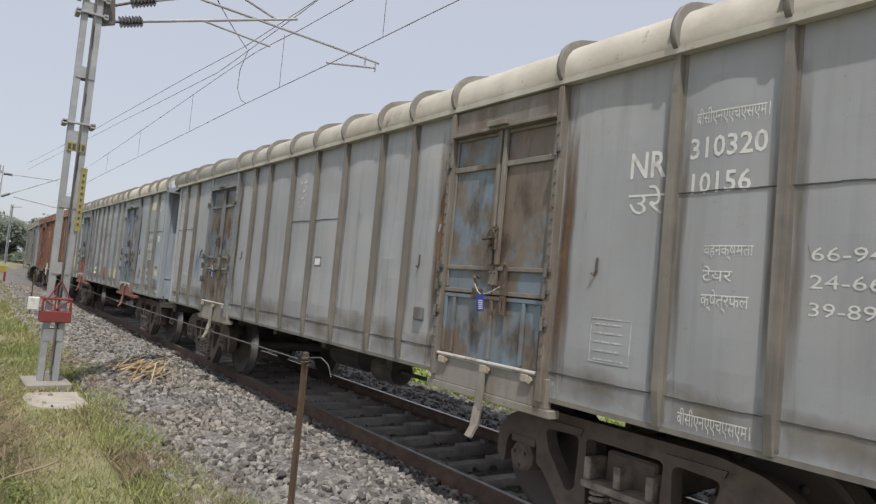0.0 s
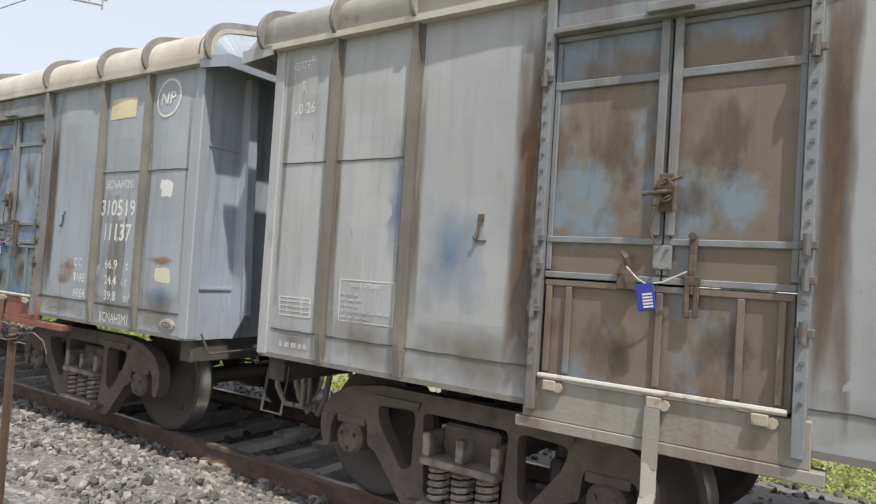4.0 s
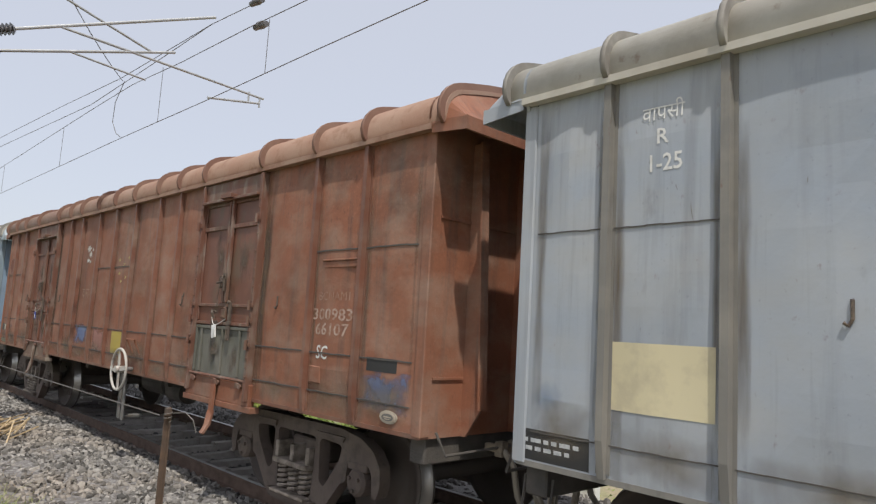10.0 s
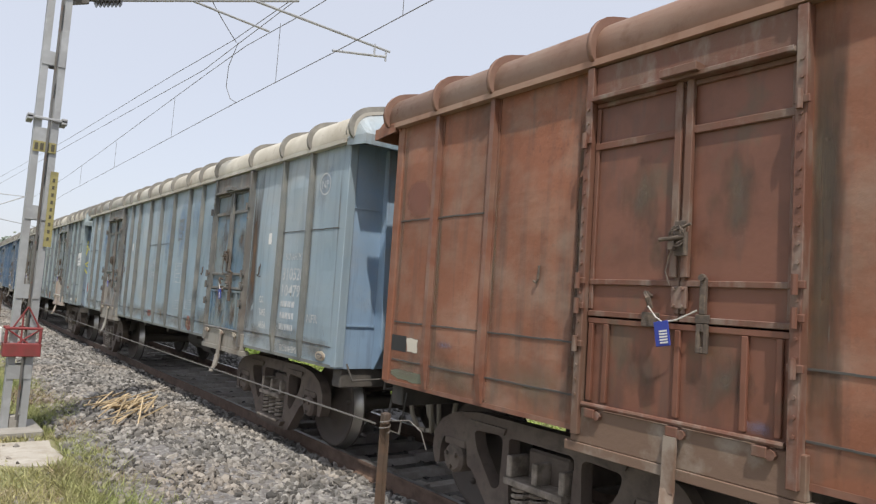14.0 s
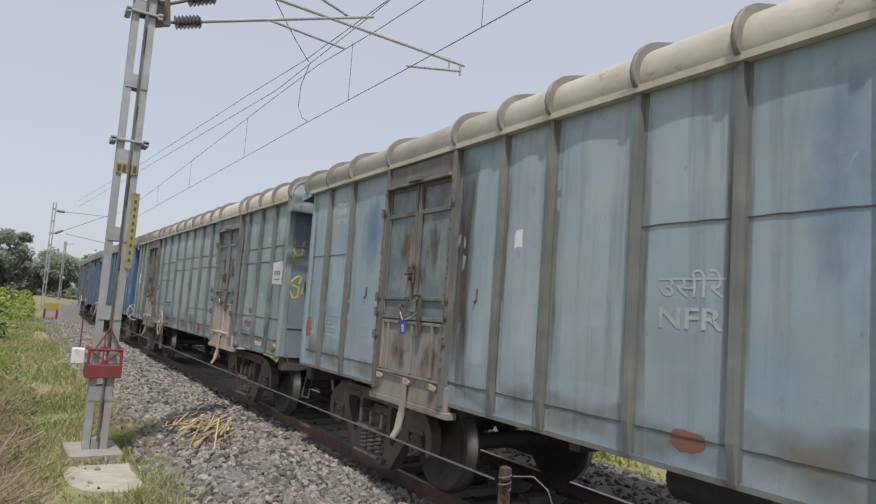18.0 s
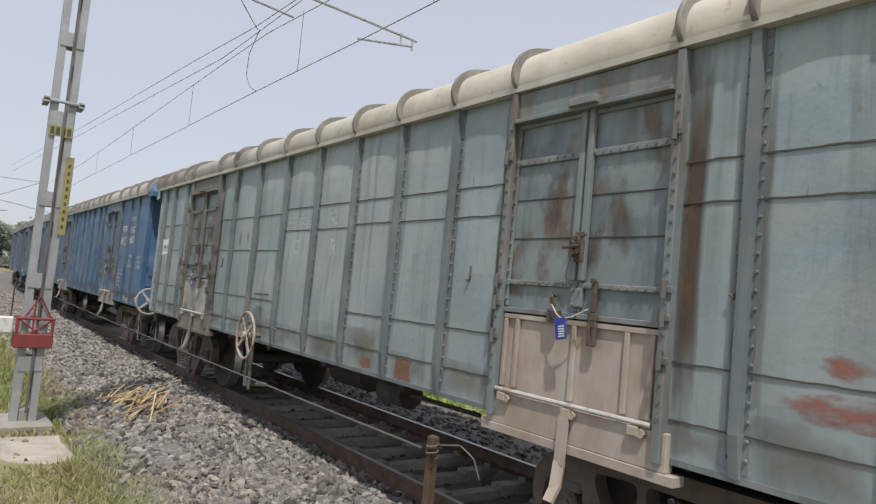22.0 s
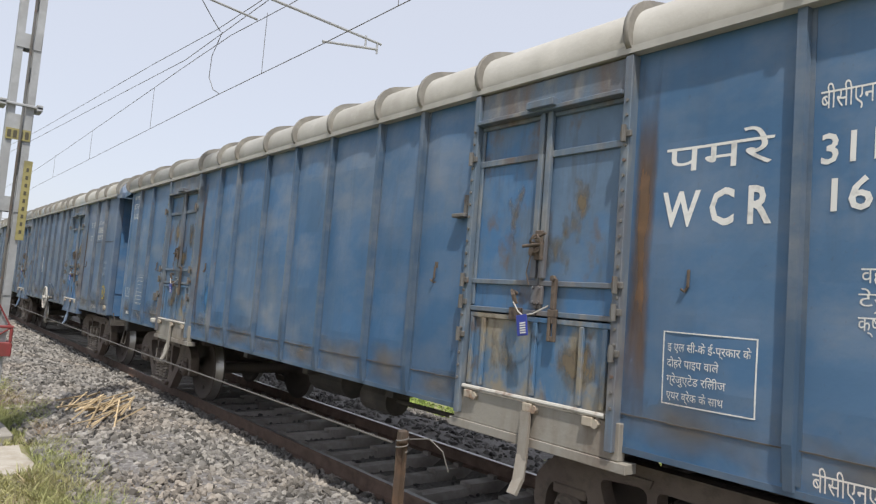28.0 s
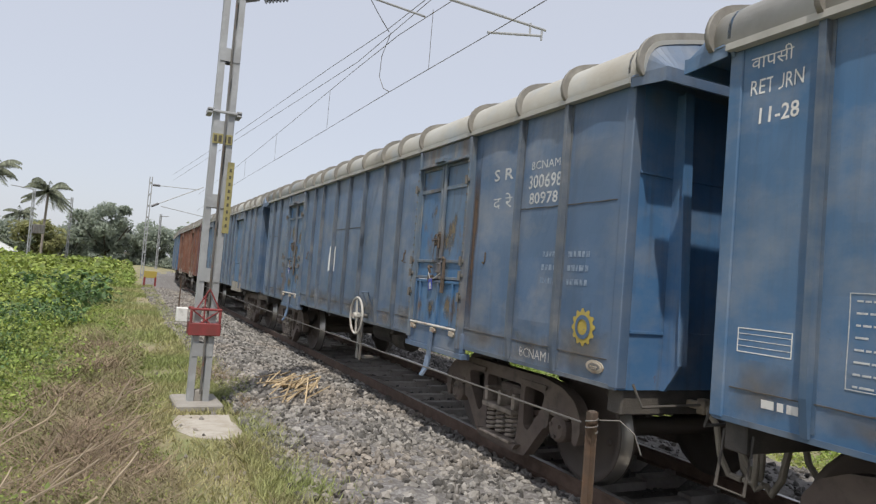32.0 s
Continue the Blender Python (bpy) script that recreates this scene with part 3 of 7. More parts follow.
def rail(name, off):
    ss = np.arange(-125, 38, 1.0)
    v, f, n = [], [], len(RAIL)
    for s in ss:
        for l, z in RAIL:
            x, y = line(s, off + l)
            v.append((x, y, z))
    for i in range(len(ss) - 1):
        for j in range(n):
            f.append((i * n + j, i * n + (j + 1) % n, (i + 1) * n + (j + 1) % n, (i + 1) * n + j))
    ob = cloud(name, v, f, M["rail"])
    ob.data.materials.append(M["rail_top"])
    mi = np.zeros(len(f), np.int32)
    mi[np.arange(len(f)) % n == 7] = 1
    ob.data.polygons.foreach_set("material_index", mi)
    return tagged(ob, "rust brown steel rail with a worn bright head", "rail", kind="structure")


rail("rail_near", -0.872)
rail("rail_far", 0.872)


# ---- wagons ----
RIBS_A = (-6.10, -5.38, -4.375, -3.045, -2.33, -1.72, -0.87, -0.13, 0.645, 1.51, 2.16, 2.88, 4.21, 5.20, 5.94)
RIBS_B = (-6.66, -6.03, -5.27, -4.82, -3.43, -2.74, -1.86, -0.94, -0.06, 0.80, 1.64, 2.48, 3.22, 4.61, 5.05, 5.78, 6.46)
ROOF = ((1.60, 3.47), (1.61, 3.51)) + tuple((1.38 + 0.23 * math.cos(radians(a)), 3.56 + 0.21 * math.sin(radians(a))) for a in range(0, 80, 15)) + tuple((y, 3.96 - 0.095 * y * y) for y in (1.3, 1.1, 0.8, 0.4, 0.0))
SIDE = 1.54
WHEELS = []


def roof_half(d=0.0):
    """Half the roof's outline, moved outwards by d along its normals."""
    out = []
    for k, (y, z) in enumerate(ROOF):
        p, q = ROOF[max(k - 1, 0)], ROOF[min(k + 1, len(ROOF) - 1)]
        ty, tz = q[0] - p[0], q[1] - p[1]
        n = math.hypot(ty, tz)
        out.append((y + d * tz / n if y else 0.0, z - d * ty / n))
    return out


def buckle(x, z, x0, x1, seed):
    """How far a plate between two ribs bellies out at a point."""
    u, w = (x - x0) / (x1 - x0), (z - 1.09) / 2.36
    if not (0 < u < 1 and 0 < w < 1):
        return 0.0
    b = math.sin(math.pi * u)
    return 0.026 * b * min(1.0, 6 * w, 8 * (1 - w)) * (0.55 + noise.noise(Vector((seed * 7.3 + u * 1.6, w * 3.4, seed * 1.9))))


BAYS = {}


def conform(ob, w):
    """Lays flat paint on the buckled plates of the wagon's near side."""
    bays, seed = BAYS[w.name]
    for v in ob.data.vertices:
        for k, (a, b) in enumerate(bays):
            if a <= v.co.x <= b:
                v.co.y -= buckle(v.co.x, v.co.z, a, b, seed * 31 + k)
    return ob


def bulged_panel(x0, x1, z0, z1, y, sgn, seed):
    """A plate of the side, slightly buckled, 4 mm thick at its rim."""
    bm = bmesh.new()
    nx, nz = 6, 12
    vs = []
    for i in range(nx + 1):
        for j in range(nz + 1):
            u, w = i / nx, j / nz
            k = buckle(x0 + u * (x1 - x0), z0 + w * (z1 - z0), x0, x1, seed)
            vs.append(bm.verts.new((x0 + u * (x1 - x0), sgn * (y + k), z0 + w * (z1 - z0))))
    for i in range(nx):
        for j in range(nz):
            a = i * (nz + 1) + j
            f = (vs[a], vs[a + nz + 1], vs[a + nz + 2], vs[a + 1])
            bm.faces.new(f if sgn < 0 else f[::-1])
    g = bmesh.ops.extrude_face_region(bm, geom=bm.faces[:])
    bmesh.ops.translate(bm, verts=[v for v in g["geom"] if isinstance(v, bmesh.types.BMVert)], vec=(0, -sgn * 0.03, 0))
    bmesh.ops.recalc_face_normals(bm, faces=bm.faces[:])
    return bm


def rib_mesh(x, sgn, w=0.04, rivets=False, z0=1.08, z1=3.43):
    """A hat-shaped stiffener that tapers in at its foot."""
    bm = bmesh.new()
    y0, y1 = SIDE - 0.01, SIDE + 0.052
    rows = ((z0, y0 + 0.03), (z0 + 0.22, y1), (z1, y1))
    ring = []
    for z, yo in rows:
        ring.append([bm.verts.new((x + dx, sgn * yy, z)) for dx, yy in ((-w, y0), (-0.75 * w, yo), (0.75 * w, yo), (w, y0))])
    for a, b in zip(ring, ring[1:]):
        for k in range(4):
            bm.faces.new((a[k], a[(k + 1) % 4], b[(k + 1) % 4], b[k]))
    bm.faces.new(ring[0])
    bm.faces.new(ring[-1])
    # foot flanges along the sheet
    box(bm, x - w - (0.03 if rivets else 0.01), x + w + (0.034 if rivets else 0.02), sgn * (SIDE - 0.005), sgn * (SIDE + 0.007), z0 + 0.03, z1)
    if rivets:
        for k in range(24):
            for dx in (-w - 0.016, w + 0.018):
                rod(bm, (x + dx, sgn * (SIDE + 0.004), z0 + 0.1 + k * 0.096), (x + dx, sgn * (SIDE + 0.02), z0 + 0.1 + k * 0.096), 0.013, 6, 0.008)
    bmesh.ops.recalc_face_normals(bm, faces=bm.faces[:])
    return bm


def side_door(wagon, xc, half, sgn, mats, full, seed):
    """A two-leaf goods door: posts and header, upper leaves, lock band, drop flap, hinges, bolts, hook and seal."""
    frame_m, leaf_m, flap_m, sill_m = mats
    y = SIDE
    steel_m = frame_m if seed == 3 else M["steel"]  # the brown wagon's fittings are painted over
    x0, x1 = xc - half, xc + half

    def bx(bm, a, b, d0, d1, z0, z1):
        return box(bm, a, b, sgn * (y + d0), sgn * (y + d1), z0, z1, 0.004)
    door = part("door", bx(bmesh.new(), x0 + 0.022, x1 - 0.022, -0.02, 0.045, 3.215, 3.42), frame_m, wagon, "two-leaf steel door under a header plate")
    for a, b in ((x0 - 0.035, x0 + 0.02), (x1 - 0.02, x1 + 0.035)):
        part("door_post", bx(bmesh.new(), a, b, -0.02, 0.075, 1.05, 3.42), frame_m, door)
    part("drip_rail", bx(bmesh.new(), x0 + 0.022, x1 - 0.022, 0.012, 0.1, 3.182, 3.212), frame_m, door)
    part("sill", bx(bmesh.new(), x0 - 0.06, x1 + 0.06, -0.03, 0.04, 1.002, 1.22), sill_m, door)
    part("sill_plate", bx(bmesh.new(), xc - (1.0 if seed == 2 else half + 0.1), xc + (1.28 if seed == 2 else half + 0.12), -0.06, 0.05, 0.94, 1.0), sill_m, door)
    xm = xc + 0.015
    for a, b in ((x0 + 0.025, xm - 0.004), (xm + 0.004, x1 - 0.025)):
        bm = bx(bmesh.new(), a, b, -0.03, 0.012, 1.80, 3.18)
        leaf = part("door_leaf", bm, leaf_m, door)
        if not full:
            continue
        bm = bmesh.new()
        for z0, z1 in ((2.87, 2.915), (2.0, 2.035), (1.80, 1.835), (3.15, 3.18)):
            bx(bm, a, b, 0.012, 0.034, z0, z1)
        for q in (a, b - 0.03):
            bx(bm, q, q + 0.03, 0.012, 0.03, 1.845, 3.145)
        part("leaf_stiffener", bm, frame_m, leaf)
        if seed != 5:
            continue
        # riveted leaves of patched plates
        bm = bmesh.new()
        for z in (2.893, 2.018):
            for k in range(9):
                q = a + 0.06 + k * (b - a - 0.12) / 8
                rod(bm, (q, sgn * (y + 0.03), z), (q, sgn * (y + 0.044), z), 0.01, 6)
        for q in (a + 0.015, b - 0.015):
            for k in range(13):
                rod(bm, (q, sgn * (y + 0.028), 1.9 + 0.1 * k), (q, sgn * (y + 0.042), 1.9 + 0.1 * k), 0.01, 6)
        tagged(part("leaf_rivet", bm, frame_m, leaf), kind="stuff")
        for z in (2.61, 2.33):
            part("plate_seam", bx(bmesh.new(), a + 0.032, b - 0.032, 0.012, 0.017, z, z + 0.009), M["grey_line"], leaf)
    bm = bx(bmesh.new(), x0 + 0.03, x1 - 0.03, -0.03, 0.01, 1.235, 1.79)
    flap = part("drop_flap", bm, flap_m, door)
    if not full:
        return door
    for q in (x0 + 0.04, x0 + 0.16, xm - 0.02, x1 - 0.28, x1 - 0.1):
        part("flap_stiffener", bx(bmesh.new(), q, q + 0.035, 0.01, 0.035, 1.27, 1.753), flap_m, flap)
    part("flap_stiffener", bx(bmesh.new(), x0 + 0.03, x1 - 0.03, 0.01, 0.03, 1.755, 1.79), flap_m, flap)
    # hinge line at the foot of the flap with its three lugs
    bm = rod(bmesh.new(), (x0 + 0.03, sgn * (y + 0.05), 1.245), (x1 - 0.04, sgn * (y + 0.05), 1.245), 0.016, 8)
    part("flap_hinge", bm, M["brake_white"] if seed in (1, 2, 5, 6, 7) else steel_m, flap)
    for q in (x0 + 0.1, xm, x1 - 0.16):
        bm = bx(bmesh.new(), q - 0.03, q + 0.045, 0.02, 0.075, 1.17, 1.225)
        rod(bm, (q + 0.06, sgn * (y + 0.03), 1.19), (q + 0.06, sgn * (y + 0.07), 1.19), 0.028, 8)
        part("hinge_lug", bm, steel_m if seed == 3 else M["brake_tan"], door)
    # rows of bolts and four hinge knuckles on each post
    for q in (x0 - 0.012, x1 + 0.012):
        bm = bmesh.new()
        for k in range(21):
            z = 1.3 + k * 0.092
            rod(bm, (q, sgn * (y + 0.07), z), (q, sgn * (y + 0.084), z), 0.011, 6)
        tagged(part("post_bolt", bm, steel_m, door), kind="stuff")
        for z in (2.93, 2.02, 1.86, 1.62):
            bm = rod(bmesh.new(), (q, sgn * (y + 0.1), z - 0.05), (q, sgn * (y + 0.1), z + 0.05), 0.017, 8)
            bx(bm, q - 0.035, q + 0.045, 0.07, 0.09, z - 0.02, z + 0.02)
            part("hinge", bm, steel_m, door)
    # the two closing bars, cap, lock and hasps in the middle
    for q, wd in ((xm - 0.058, 0.045), (xm + 0.012, 0.045)):
        part("closing_bar", bx(bmesh.new(), q, q + wd, 0.02, 0.055, 2.05, 3.2), frame_m, door)
    part("rain_cap", bx(bmesh.new(), xm - 0.12, xm + 0.12, 0.05, 0.14, 3.2, 3.25), frame_m, door)
    bm = bx(bmesh.new(), xm - 0.022, xm + 0.045, 0.055, 0.07, 2.17, 2.37)
    rod(bm, (xm - 0.10, sgn * (y + 0.095), 2.262), (xm + 0.06, sgn * (y + 0.095), 2.275), 0.012, 10)
    rod(bm, (xm + 0.0, sgn * (y + 0.085), 2.315), (xm + 0.10, sgn * (y + 0.10), 2.345), 0.009, 8)
    rod(bm, (xm + 0.065, sgn * (y + 0.09), 2.17), (xm + 0.065, sgn * (y + 0.09), 2.30), 0.014, 10)
    part("lock_bar", bm, M["lock"], door)
    bm = bx(bmesh.new(), xm - 0.045, xm - 0.005, 0.07, 0.10, 2.20, 2.25)
    tube(bm, [(xm - 0.04, sgn * (y + 0.085), 2.25), (xm - 0.04, sgn * (y + 0.09), 2.29), (xm - 0.012, sgn * (y + 0.09), 2.29), (xm - 0.012, sgn * (y + 0.085), 2.25)], 0.005)
    part("padlock", bm, M["lock"], door)
    coil = [(xm + 0.015 + (0.04 + 0.01 * math.sin(2.3 * t)) * math.cos(t), sgn * (y + 0.10 + 0.008 * math.sin(3 * t)), 2.28 + (0.05 + 0.012 * math.cos(1.7 * t)) * math.sin(t)) for t in np.linspace(0, 17, 60)]
    coil += [(xm - 0.03, sgn * (y + 0.1), 2.16), (xm - 0.05, sgn * (y + 0.1), 2.08), (xm - 0.02, sgn * (y + 0.1), 2.0)]
    part("wound_wire", tube(bmesh.new(), coil, 0.0045, 5), M["lock"], door)
    bm = bmesh.new()
    bx(bm, xm - 0.045, xm + 0.05, 0.02, 0.045, 1.875, 2.0)
    for dx in (-0.025, 0.03):
        for dz in (1.89, 1.985):
            rod(bm, (xm + dx, sgn * (y + 0.045), dz), (xm + dx, sgn * (y + 0.06), dz), 0.009, 6)
    part("latch_plate", bm, frame_m, door)
    bm = tube(bmesh.new(), [(xm - 0.19, sgn * (y + 0.03), 1.94), (xm - 0.19, sgn * (y + 0.075), 1.955), (xm - 0.17, sgn * (y + 0.085), 1.93), (xm - 0.165, sgn * (y + 0.06), 1.87)], 0.016)
    bx(bm, xm - 0.22, xm - 0.12, 0.03, 0.07, 1.76, 1.845)
    part("hasp", bm, M["lock"], door)
    bm = bx(bmesh.new(), xm + 0.14, xm + 0.175, 0.03, 0.06, 1.85, 2.05)
    rod(bm, (xm + 0.157, sgn * (y + 0.05), 2.05), (xm + 0.157, sgn * (y + 0.075), 2.05), 0.02, 8)
    for a, b, c, d in ((xm + 0.125, xm + 0.15, 1.64, 1.80), (xm + 0.17, xm + 0.195, 1.64, 1.80), (xm + 0.15, xm + 0.17, 1.64, 1.675), (xm + 0.15, xm + 0.17, 1.755, 1.80), (xm + 0.12, xm + 0.2, 1.80, 1.85)):
        bx(bm, a, b, 0.04, 0.06, c, d)
    part("hasp", bm, M["lock"], door)
    bm = tube(bmesh.new(), [(xm - 0.165, sgn * (y + 0.085), 1.88), (xm - 0.10, sgn * (y + 0.10), 1.82), (xm - 0.05, sgn * (y + 0.105), 1.795), (xm + 0.03, sgn * (y + 0.1), 1.81), (xm + 0.14, sgn * (y + 0.075), 1.87)], 0.005)
    part("seal_wire", bm, M["brake_white"], door)
    if not (seed == 2 and xc < 0):
        tilt = Matrix.Translation((xm - 0.05, sgn * (y + 0.105), 1.73)) @ Euler((0, radians(-10), 0)).to_matrix().to_4x4()
        pale_tag = seed == 3 and xc > 0
        tag = part("seal_tag", boxes((-0.047, 0.047, -0.005, 0.005, -0.07, 0.07), bevel=0.003), M["paper" if pale_tag else "tag"], door, "white plastic seal tag" if pale_tag else "blue plastic customs seal tag", at=tilt)
        for k in range(5):
            part("tag_print", boxes((-0.015, 0.035, sgn * 0.005, sgn * 0.008, -0.055 + 0.016 * k, -0.046 + 0.016 * k)), M["white"], tag)
    # grease rubbed on by hands and cargo, in four blotches and round the lock
    rr = random.Random(seed * 7 + int(xc * 10))
    for k, (q, z, hw, hz, d) in enumerate(((-0.30, 2.55, 0.17, 0.30, 0.0135), (0.32, 2.52, 0.19, 0.28, 0.0135), (-0.25, 1.47, 0.2, 0.2, 0.0115), (0.3, 1.48, 0.19, 0.2, 0.0115), (0.02, 2.2, 0.26, 0.2, 0.0145))):
        q, z = q + rr.uniform(-0.05, 0.05), z + rr.uniform(-0.06, 0.06)
        if seed == 5 and k in (2, 3):  # the pale flap is scoured clean
            continue
        bm = bmesh.new()
        vs = [bm.verts.new((xm + q + u * hw, sgn * (y + d), z + v * hz)) for u, v in ((-1, -1), (1, -1), (1, 1), (-1, 1))]
        bm.faces.new(vs if sgn < 0 else vs[::-1])
        part("grease_smudge", bm, M["tan_smear"] if seed in (6, 7) else M["smudge"], door)
    # hanging door hook below the sill
    hk = [(xc + 0.02, sgn * (y + 0.07), 1.16), (xc + 0.02, sgn * (y + 0.08), 0.88), (xc + 0.03, sgn * (y + 0.11), 0.74), (xc + 0.03, sgn * (y + 0.16), 0.66)]
    bm = bmesh.new()
    for a, b in zip(hk, hk[1:]):
        d = (Vector(b) - Vector(a))
        m = Matrix.Translation((Vector(a) + Vector(b)) / 2) @ d.to_track_quat("Z", "Y").to_matrix().to_4x4() @ Matrix.Diagonal((0.075, 0.025, d.length + 0.02, 1))
        bmesh.ops.create_cube(bm, size=1.0, matrix=m)
    part("door_hook", bm, sill_m, door)
    return door


def rounded(poly, r, n=3):
    """An outline with its corners cut to short arcs."""
    out = []
    for i, p in enumerate(poly):
        a, c = Vector(poly[i - 1]), Vector(poly[(i + 1) % len(poly)])
        p = Vector(p)
        d = min(r, 0.4 * (a - p).length, 0.4 * (c - p).length)
        u, v = p + (a - p).normalized() * d, p + (c - p).normalized() * d
        for k in range(n + 1):
            t = k / n
            out.append(tuple(u * (1 - t) ** 2 + p * 2 * t * (1 - t) + v * t * t))
    return out


def plate(bm, outer, holes, y0, y1):
    """A cast plate across x and z with openings through it."""
    edges = []
    for loop in [outer] + holes:
        vs = [bm.verts.new((x, y0, z)) for x, z in loop]
        edges += [bm.edges.new((vs[i], vs[(i + 1) % len(vs)])) for i in range(len(vs))]
    faces = [f for f in bmesh.ops.triangle_fill(bm, edges=edges, use_beauty=True)["geom"] if isinstance(f, bmesh.types.BMFace)]
    g = bmesh.ops.extrude_face_region(bm, geom=faces)
    bmesh.ops.translate(bm, verts=[v for v in g["geom"] if isinstance(v, bmesh.types.BMVert)], vec=(0, y1 - y0, 0))
    bmesh.ops.recalc_face_normals(bm, faces=bm.faces[:])
    return bm


def bogie(wagon, xc):
    """Three-piece cast bogie: two side frames, bolster, spring nests, axle boxes, two wheelsets."""
    b = part("bogie", boxes((-0.22, 0.22, -1.12, 1.12, 0.50, 0.74), (-0.3, 0.3, -0.3, 0.3, 0.74, 0.84), bevel=0.02), M["bogie"], wagon, "cast steel three-piece bogie, brown with dust", at=Matrix.Translation((xc, 0, 0)))
    for sgn in (-1, 1):
        y0, y1 = (1.10, 1.22) if sgn > 0 else (-1.22, -1.10)
        half = [(0.0, 0.93), (0.72, 0.93), (1.02, 0.885), (1.2, 0.80), (1.3, 0.68), (1.315, 0.52), (1.27, 0.40), (1.21, 0.41), (1.2, 0.58), (1.16, 0.66), (0.85, 0.66), (0.83, 0.47), (0.76, 0.45), (0.46, 0.10), (0.0, 0.08)]
        outer = half + [(-x, z) for x, z in half[-2:0:-1]]
        window = rounded([(0.40, 0.80), (0.76, 0.78), (0.72, 0.64), (0.50, 0.36), (0.42, 0.40)], 0.07)
        nest = rounded([(-0.30, 0.22), (0.30, 0.22), (0.34, 0.80), (-0.34, 0.80)], 0.05)
        bm = plate(bmesh.new(), rounded(outer, 0.035, 2), [window, [(-x, z) for x, z in window[::-1]], nest], y0, y1)
        for q in (-1, 1):
            prism(bm, [(q * x, z) for x, z in ((0.36, 0.86), (0.80, 0.86), (0.78, 0.81), (0.38, 0.81))], "y", y0 - 0.02, y1 + 0.02)
        prism(bm, ((-0.40, 0.20), (0.40, 0.20), (0.34, 0.14), (-0.34, 0.14)), "y", y0 - 0.06, y1 + 0.06)
        part("side_frame", bm, M["bogie"], b)
        part("spring_plank", boxes((-0.3, 0.3, sgn * 1.05, sgn * 1.31, 0.185, 0.215), (-0.3, 0.3, sgn * 1.05, sgn * 1.30, 0.47, 0.52), (-0.3, -0.24, sgn * 1.07, sgn * 1.27, 0.52, 0.68), (-0.03, 0.03, sgn * 1.07, sgn * 1.27, 0.52, 0.68), (0.24, 0.3, sgn * 1.07, sgn * 1.27, 0.52, 0.68), bevel=0.008), M["spring"], b)
        for q in (-0.19, 0.0, 0.19):
            pts = [(q + 0.07 * math.cos(6.283 * t), sgn * 1.19 + 0.07 * math.sin(6.283 * t), 0.215 + 0.0475 * t) for t in np.linspace(0, 5.4, 44)]
            part("spring", tube(bmesh.new(), pts, 0.017, 5), M["spring"], b)
        for q in (-1.0, 1.0):
            bm = lathe(bmesh.new(), ((0.10, sgn * 1.0), (0.125, sgn * 1.04), (0.125, sgn * 1.22), (0.10, sgn * 1.25), (0.05, sgn * 1.255)), "y", 18)
            bmesh.ops.translate(bm, verts=bm.verts, vec=(q, 0, 0.5))
            box(bm, q - 0.14, q + 0.14, sgn * 1.07, sgn * 1.23, 0.60, 0.67, 0.01)
            for a in range(3):
                c, s_ = 0.07 * math.cos(2.1 * a + 0.5), 0.07 * math.sin(2.1 * a + 0.5)
                rod(bm, (q + c, sgn * 1.24, 0.5 + s_), (q + c, sgn * 1.276, 0.5 + s_), 0.018, 6)
            part("axle_box", bm, M["bogie"], b)
        for q in (-0.57, 0.57):
            part("brake_block", boxes((q - 0.05, q + 0.05, sgn * 0.7, sgn * 0.98, 0.3, 0.62), bevel=0.02), M["under"], b)
    prof = ((0.07, -1.0), (0.085, -0.93), (0.17, -0.92), (0.19, -0.865), (0.40, -0.85), (0.44, -0.905), (0.488, -0.905), (0.495, -0.895), (0.50, -0.80), (0.53, -0.785), (0.525, -0.755), (0.44, -0.755), (0.40, -0.80), (0.19, -0.79), (0.16, -0.75), (0.09, -0.72))
    for q in (-1.0, 1.0):
        bm = lathe(bmesh.new(), prof + tuple((r, -s) for r, s in prof[::-1]), "y", 40, mi=(7, 8, 22, 23))
        for sg in (-1, 1):
            for a in range(2):
                an = 3.1416 * a + 0.4
                rod(bm, (0.31 * math.cos(an), sg * 0.80, 0.31 * math.sin(an)), (0.31 * math.cos(an), sg * 0.875, 0.31 * math.sin(an)), 0.03, 8)
        w = part("wheelset", bm, (M["wheel"], M["tread"]), b, "pair of brown solid steel wheels on an axle", at=Matrix.Translation((q, 0, 0.5)))
        for p in w.data.polygons:
            p.use_smooth = True
        WHEELS.append((w, q))
    return b


